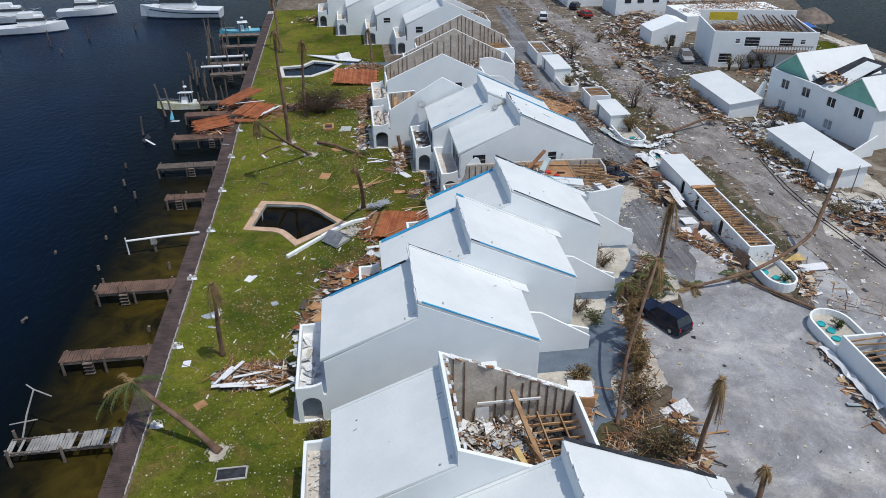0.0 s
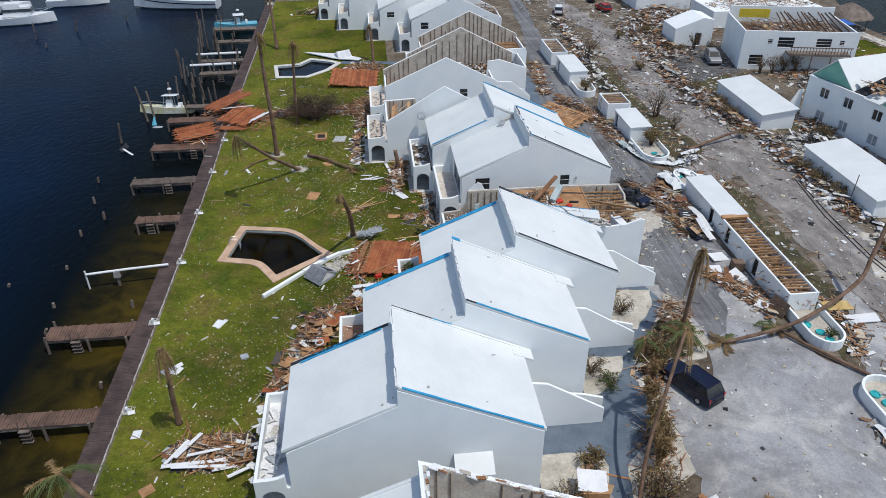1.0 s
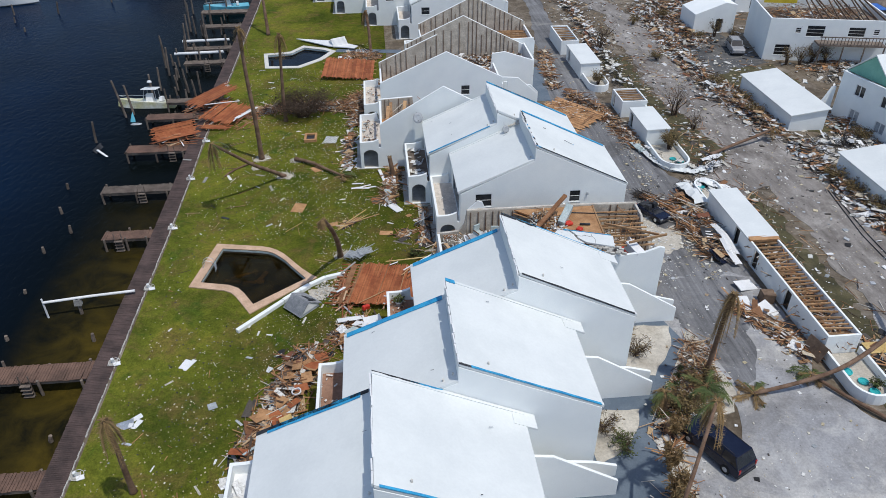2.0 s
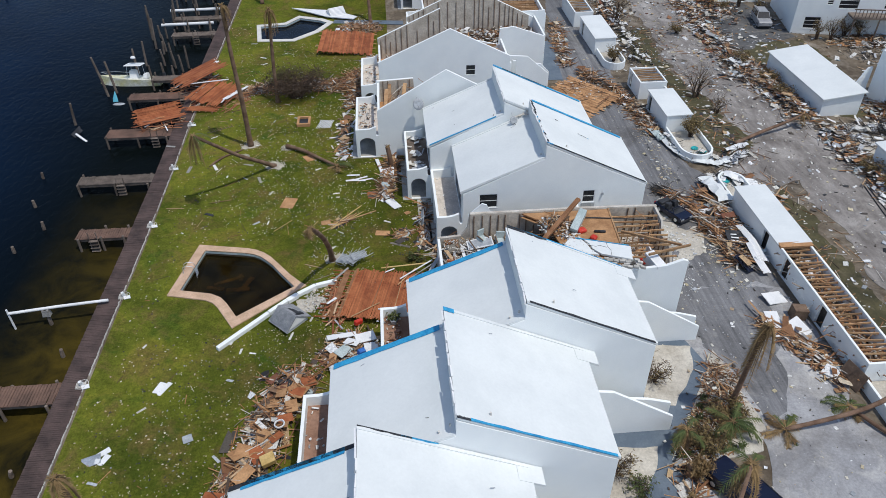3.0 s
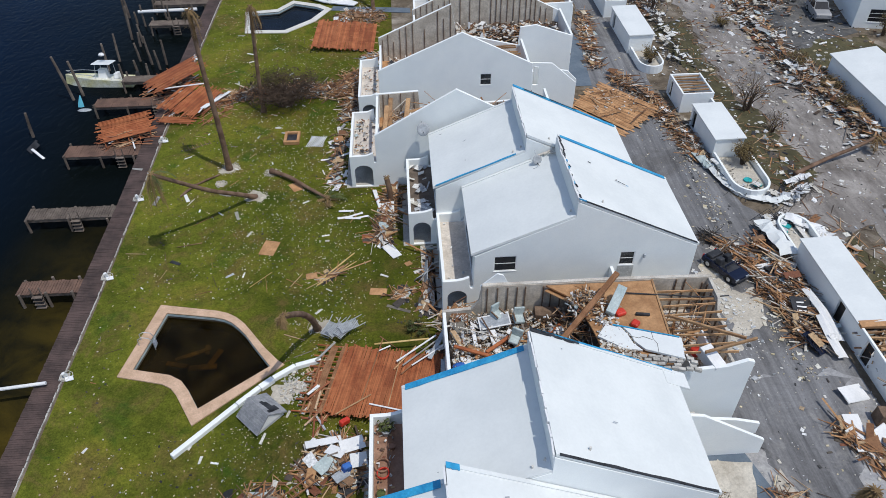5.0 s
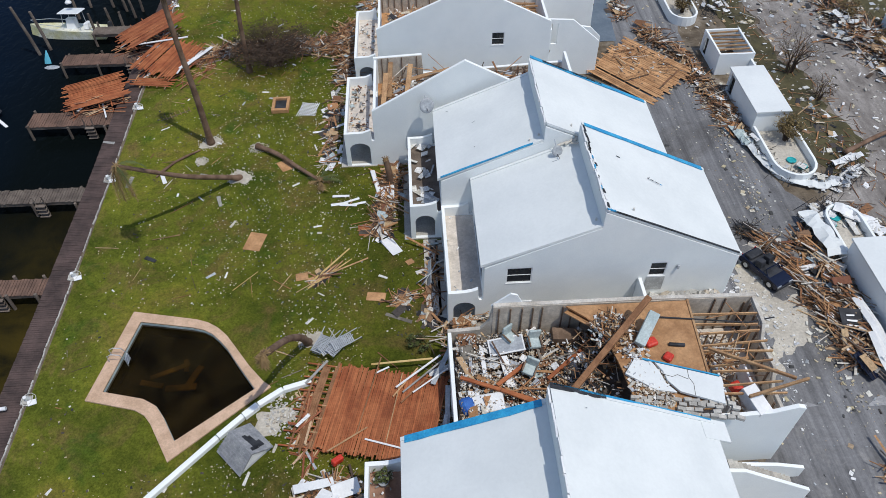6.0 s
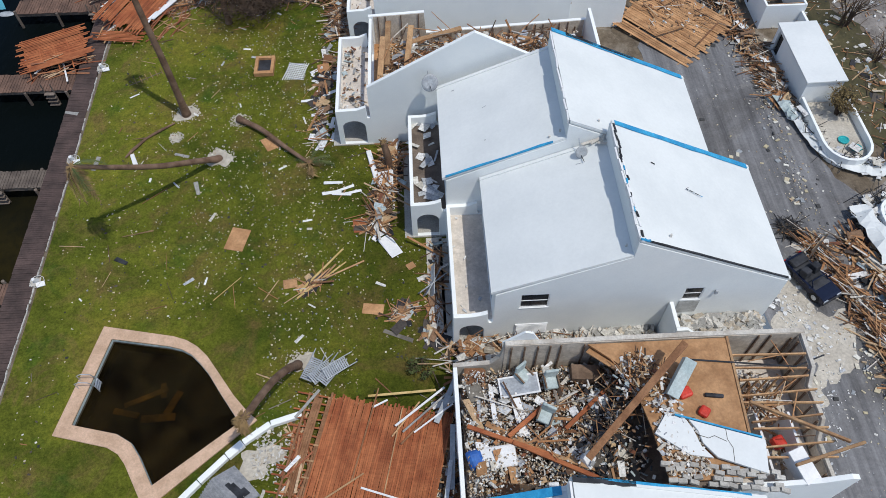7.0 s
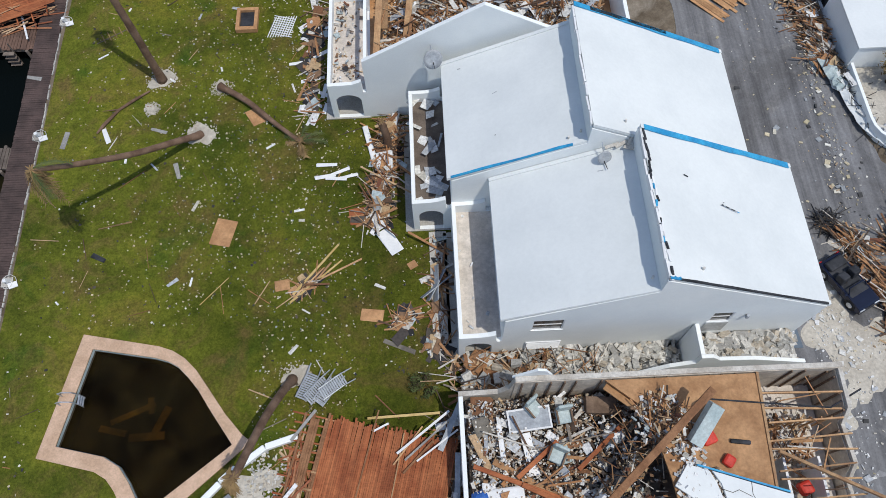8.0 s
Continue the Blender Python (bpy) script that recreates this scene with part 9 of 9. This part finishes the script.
# long sticks and small boards on the open lawn
for x, y, l, a, w, m in ((1.25, 80.1, 4.0, 50, 0.12, YELLOWPLY), (2.2, 79.8, 3.8, 25, 0.1, TIMBER), (1.25, 79.35, 3.9, 41, 0.1, YELLOWPLY), (0.9, 79.3, 2.4, 47, 0.09, TIMBER), (1.5, 79.7, 2.0, 52, 0.09, TIMBER), (-4.6, 79.0, 2.2, 46, 0.06, YELLOWPLY), (-11.0, 83.6, 2.0, 12, 0.06, DRY)):
    sheet("long_stick", "long tan stick lying on the lawn", x, y, l, w, a, m, 0.1, (0, 0), 0.05)
sheet("plywood_sheet", "small brown board at the stick pile", -0.7, 79.2, 0.8, 0.7, 8, PLY, 0.07)
sheet("plywood_sheet", "splintered brown board at the stick pile", 0.2, 78.9, 1.0, 0.6, 40, PLY, 0.07)
sheet("plywood_sheet", "small red-brown panel near the porch", 3.6, 83.5, 0.9, 1.1, 4, REDWOOD, 0.07)
sheet("plywood_sheet", "small brown board on the lawn", 6.9, 80.1, 0.5, 0.45, 30, PLY, 0.07)
sheet("plywood_sheet", "tan board at the fallen palm", -3.0, 91.2, 0.9, 1.3, 30, PLY, 0.07)
single("porch_apron", Geo().span((7.9, 75.2, 0.01), (8.92, 82.2, 0.11)), CONCRETE, "stained grey concrete porch apron", "apron", "structure")
fold = thing("folding_panel", (8.3, 78.6, 0.1), "folded grey metal screen thrown by the porch", "screen")
for a in (38, 62, 88):
    part("leaf", Geo().box((0, 0, 0), (2.2, 0.05, 0.5), pose(8.2, 78.4 + 0.004 * a, 0.4, 30, 0, a)), GREYPLASTIC, fold)
# white strips round the roofless house's lawn
for x, y, l, a in ((0.6, 94.0, 1.6, 12), (1.2, 96.2, 1.4, 30), (0.2, 97.4, 1.1, -20), (1.6, 99.0, 1.5, 70), (-0.6, 95.4, 0.9, 5), (1.4, 93.0, 1.2, 80)):
    sheet("white_strip", "white trim strip fallen on the lawn", x, y, l, 0.24, a, WHITE, 0.08, (2, 2))

wreck("deck_litter", "splinters and scraps lying on the fallen deck", 650, ellipse(28.9, 102.6, 3.0, 3.4, 0), 22, 0.15, planks, WOODS, 6, 0.75)
wreck("deck_litter", "pale scraps lying on the fallen deck", 651, ellipse(28.9, 102.8, 3.0, 3.4, 0), 60, 0.2, lumps, MIXED, 10, 0.75)
wreck("roof_scraps", "white roofing scraps scattered over the far lots", 652, area(50, 100, 84, 190), 420, 0.1, sheets, PALE, 14, 0.05)
wreck("roof_scraps", "white and brown scraps along the far road", 653, area(36, 62, 96, 175), 380, 0.1, lambda r: tuple(q * 1.5 for q in lumps(r)), PALE, 14, 0.05)
wreck("lane_timber", "loose timber scattered over the far lots", 654, area(50, 100, 84, 190), 420, 0.15, planks, WOODS, 10, 0.05)
rng = random.Random(91)
for i in range(16):
    t = rng.random()
    x, y = -5.6 + 4.2 * t + rng.uniform(-1.1, 0.9), 49.6 + 10.6 * t
    sheet("plywood_sheet", "torn orange-brown plywood sheet on the wreck heap", x, y, rng.uniform(0.7, 1.5), rng.uniform(0.5, 1.0), rng.uniform(0, 180), PLY if i % 3 else REDWOOD, 0.45 + 0.35 * rng.random(), (rng.uniform(-16, 16), rng.uniform(-16, 16)))
for x, y, sx, sy, a, m in ((3.0, 63.3, 1.5, 0.9, 20, WHITE), (2.0, 62.9, 1.2, 0.7, -30, WHITE), (1.4, 62.0, 1.3, 0.8, 50, PALEBLUE), (3.4, 62.2, 1.0, 0.9, 10, WHITE), (0.6, 61.2, 1.2, 0.6, 80, PLY), (2.4, 61.2, 0.9, 0.7, 35, GREYPLASTIC), (1.2, 63.6, 2.2, 0.5, 12, WHITE)):
    sheet("roofing_sheet", "pale torn panel heaped before the porch", x, y, sx, sy, a, m, 0.6, (rng.uniform(-14, 14), rng.uniform(-14, 14)), 0.05, "panel")
# bigger single pieces along the lane
sheet("roofing_sheet", "large white door panel dropped on the court", 34.3, 62.2, 1.0, 2.6, -4, WHITE, 0.3, (4, 0), 0.06, "panel")
sheet("roofing_sheet", "bent white panel against the store", 35.8, 61.6, 1.2, 1.6, 24, WHITE, 0.35, (14, -10), 0.05, "panel")
sheet("roofing_sheet", "white panel fallen by the store", 35.6, 65.2, 1.8, 1.2, 14, WHITE, 0.22, (8, 8), 0.05, "panel")
crate("storage_bin", "blue plastic storage bin by the porch", 2.73, 61.64, 0.75, (0.6, 0.45, 0.5), (8, 6, 30), TARP, "bin", 0.04, 0.85)
crate("yellow_box", "yellow plastic box on the wreck heap", -3.06, 52.83, 0.75, (0.9, 0.7, 0.45), (10, -8, 20), YELLOWPLY, "box", 0.04)
crate("suitcase", "red case in the heap by the fallen roof", 2.45, 65.0, 0.6, (0.7, 0.35, 0.4), (0, 12, 40), REDPLASTIC, "case", 0.08)
sheet("grey_tile", "square slate-grey panel on the lawn", -8.65, 55.45, 0.62, 0.6, 24, GREYPLASTIC, 0.06, (2, 3), 0.04)
for x, y, a, l in ((-13.9, 54.7, 30, 1.1), (-14.3, 54.2, -15, 0.9), (-13.6, 54.2, 62, 0.8)):
    sheet("metal_sheet", "crumpled white metal strip on the lawn", x, y, l, 0.34, a, WHITE, 0.1, (12, -9))
sheet("plank", "white trim board on the lawn", -11.1, 59.95, 0.32, 1.25, -28, WHITE, 0.06, (0, 0), 0.05)
for x, y, r, z, m, lab in ((-2.55, 55.37, 0.32, 0.95, WHITE, "white plastic ring on the wreck heap"), (4.95, 60.4, 0.42, 2.62, REDTILE, "coiled brown hose on the balcony"), (5.0, 59.9, 0.34, 2.62, REDPLASTIC, "coiled red hose on the balcony")):
    single("hose_coil", Geo().tube([(x + r * math.cos(k * 0.42), y + r * math.sin(k * 0.42), z + 0.004 * k) for k in range(34)], [0.045] * 34, 6), m, lab, "hose", smooth=True)
for x, y, r, m, lab in ((5.2, 62.6, 0.3, GREYPLASTIC, "grey round pot on the balcony"), (5.5, 61.6, 0.22, REDTILE, "clay pot on the balcony"), (4.9, 58.6, 0.24, GREENF, "green pot on the balcony")):
    single("plant_pot", Geo().loft([[(x + q * r * math.cos(2 * math.pi * i / 12), y + q * r * math.sin(2 * math.pi * i / 12), 2.51 + h * r) for i in range(12)] for q, h in ((0.7, 0), (1.0, 1.2), (1.05, 1.4), (0.9, 1.4), (0.85, 1.1))]), m, lab, "pot")
twiggy("small green plant on the balcony", 5.2, 62.8, 0.5, 0.9, 171, 10, TWIGS, GREENF, 260, 2.5)
lad2 = thing("broken_ladder", (0.0, 60.2, 0.9), "dark wooden ladder tipped on the wreck heap", "ladder")
for dy in (-0.25, 0.25):
    part("rail", Geo().box((0, 0, 0), (2.6, 0.06, 0.08), pose(0.0, 60.2, 1.0, 0, 6, 42) @ pose(0, dy, 0)), BEAM, lad2)
for i in range(8):
    part("rung", Geo().box((0, 0, 0), (0.06, 0.5, 0.05), pose(0.0, 60.2, 1.0, 0, 6, 42) @ pose(-1.1 + 0.31 * i, 0, 0)), BEAM, lad2)
crate("brown_cabinet", "brown wooden cabinet by the store wall", 36.5, 63.1, 0.5, (1.1, 0.9, 1.0), (0, 4, -6), STUDS, "cabinet")
crate("loose_board", "brown board leaning on the store corner", 37.0, 56.3, 0.7, (0.06, 1.9, 1.4), (0, 22, 12), STUDS, "board", 0.0)
sheet("yellow_board", "yellow-tan board lying on the verge", 42.6, 56.4, 2.6, 1.2, 4, YELLOWPLY, 0.2, (3, 4), 0.05)
sheet("roofing_sheet", "white roofing panel lying on the verge", 43.6, 54.4, 2.8, 1.0, -4, WHITE, 0.25, (6, -4), 0.05, "panel")
sheet("black_sign", "black board with rows of pale marks in the wreck", 35.4, 72.6, 1.5, 1.9, -6, BLACK, 0.6, (14, 6), 0.06, "sign")
for i in range(3):
    sheet("sign_mark", "pale bar mark on the black board", 35.35, 72.3 + 0.35 * i, 0.9 - 0.2 * i, 0.1, -6, WHITE, 0.66 + 0.085 * i, (14, 6), 0.01, "mark")
sheet("car_bonnet", "dark blue crumpled panel by the wreck heap", 35.2, 69.6, 1.6, 1.8, 30, CARBLUE, 0.35, (18, 12), 0.08, "panel")
for k, pts in enumerate(([(36.6, 74.6, 0.6), (36.5, 72.0, 1.0), (36.7, 69.4, 0.5)], [(36.2, 71.6, 0.9), (36.1, 69.6, 0.7), (36.3, 68.0, 0.4)])):
    g = Geo()
    g.loft([[(x - 0.35, y, z), (x, y, z + 0.12), (x + 0.35, y, z), (x, y, z + 0.09)] for x, y, z in pts])
    single("roof_sheet", g, WHITE, "curled white roofing sheet against the store", "roofing")


def ribbon(label, pts, wide, material, seed, category="roofing"):
    """A long curled strip of torn membrane."""
    rng = random.Random(seed)
    v = [Vector(p) for p in pts]
    secs = []
    for i in range(len(v) - 1):
        for j in range(5):
            p = v[i].lerp(v[i + 1], j / 5)
            d = (v[i + 1] - v[i]).normalized()
            s = Vector((-d.y, d.x, 0))
            w = wide * rng.uniform(0.75, 1.1)
            a, b, c = p - s * w / 2 + Vector((0, 0, rng.uniform(0, 0.3))), p + Vector((0, 0, rng.uniform(0.1, 0.45))), p + s * w / 2 + Vector((0, 0, rng.uniform(0, 0.35)))
            secs.append([a, b, c, c + Vector((0, 0, 0.03)), b + Vector((0, 0, 0.03)), a + Vector((0, 0, 0.03))])
    return single("torn_membrane", Geo().loft(secs), material, label, category)


ribbon("long torn white roof membrane curled round the planter", [(34.9, 93.0, 0.1), (35.4, 90.4, 0.15), (36.0, 88.2, 0.15), (37.2, 86.6, 0.15), (39.2, 85.9, 0.15), (40.8, 86.4, 0.15)], 1.0, ROOF, 1)
ribbon("torn pale blue roof membrane by the planter", [(34.6, 93.6, 0.2), (34.9, 92.0, 0.3), (35.3, 90.8, 0.15)], 0.9, PALEBLUE, 2)
ribbon("torn white roofing draped over the broken planter", [(36.4, 82.8, 0.5), (36.6, 80.2, 0.9), (36.8, 77.6, 0.8)], 1.4, ROOF, 3)
ribbon("torn white roofing beside the broken planter", [(38.6, 83.0, 0.8), (40.6, 81.6, 0.4), (41.6, 80.0, 0.3)], 1.2, WHITE, 4)
ribbon("white roofing scrap beside the fallen trunk", [(40.9, 88.2, 0.2), (42.6, 88.8, 0.3), (44.0, 89.2, 0.2)], 0.6, WHITE, 5)
ribbon("pale membrane strips beside the near store", [(37.3, 42.6, 0.1), (37.4, 40.4, 0.15), (37.3, 37.6, 0.15), (37.5, 34.6, 0.15)], 0.7, WHITE, 6)
ribbon("white gutter piece on the road's edge", [(52.6, 78.8, 0.1), (53.4, 76.6, 0.15), (54.0, 75.0, 0.1)], 0.5, WHITE, 7)
for k, pts in enumerate(([(52.0, 80.6), (50.6, 72.0), (50.2, 64.0), (50.8, 54.0), (52.0, 44.0)], [(52.3, 80.6), (51.2, 72.0), (50.7, 64.0), (51.2, 54.0), (52.5, 44.0)], [(28.2, 70.6), (26.0, 69.6), (20.6, 70.2)])):
        single("power_cable", Geo().tube([(x, y, (0.08 if k < 2 else (4.4, 5.4, 5.6)[i])) for i, (x, y) in enumerate(pts)], [0.045] * len(pts), 6), BLACK, "black fallen power cable", "cable")
for x, y, lab in ((57.8, 69.6, "thin standing pole by the garage"), (54.9, 74.4, "thin standing pole by the garage")):
    single("thin_pole", Geo().tube([(x, y, 0), (x + 0.3, y + 0.2, 3.4)], [0.07, 0.05], 8), OLDWOOD, lab, "pole")
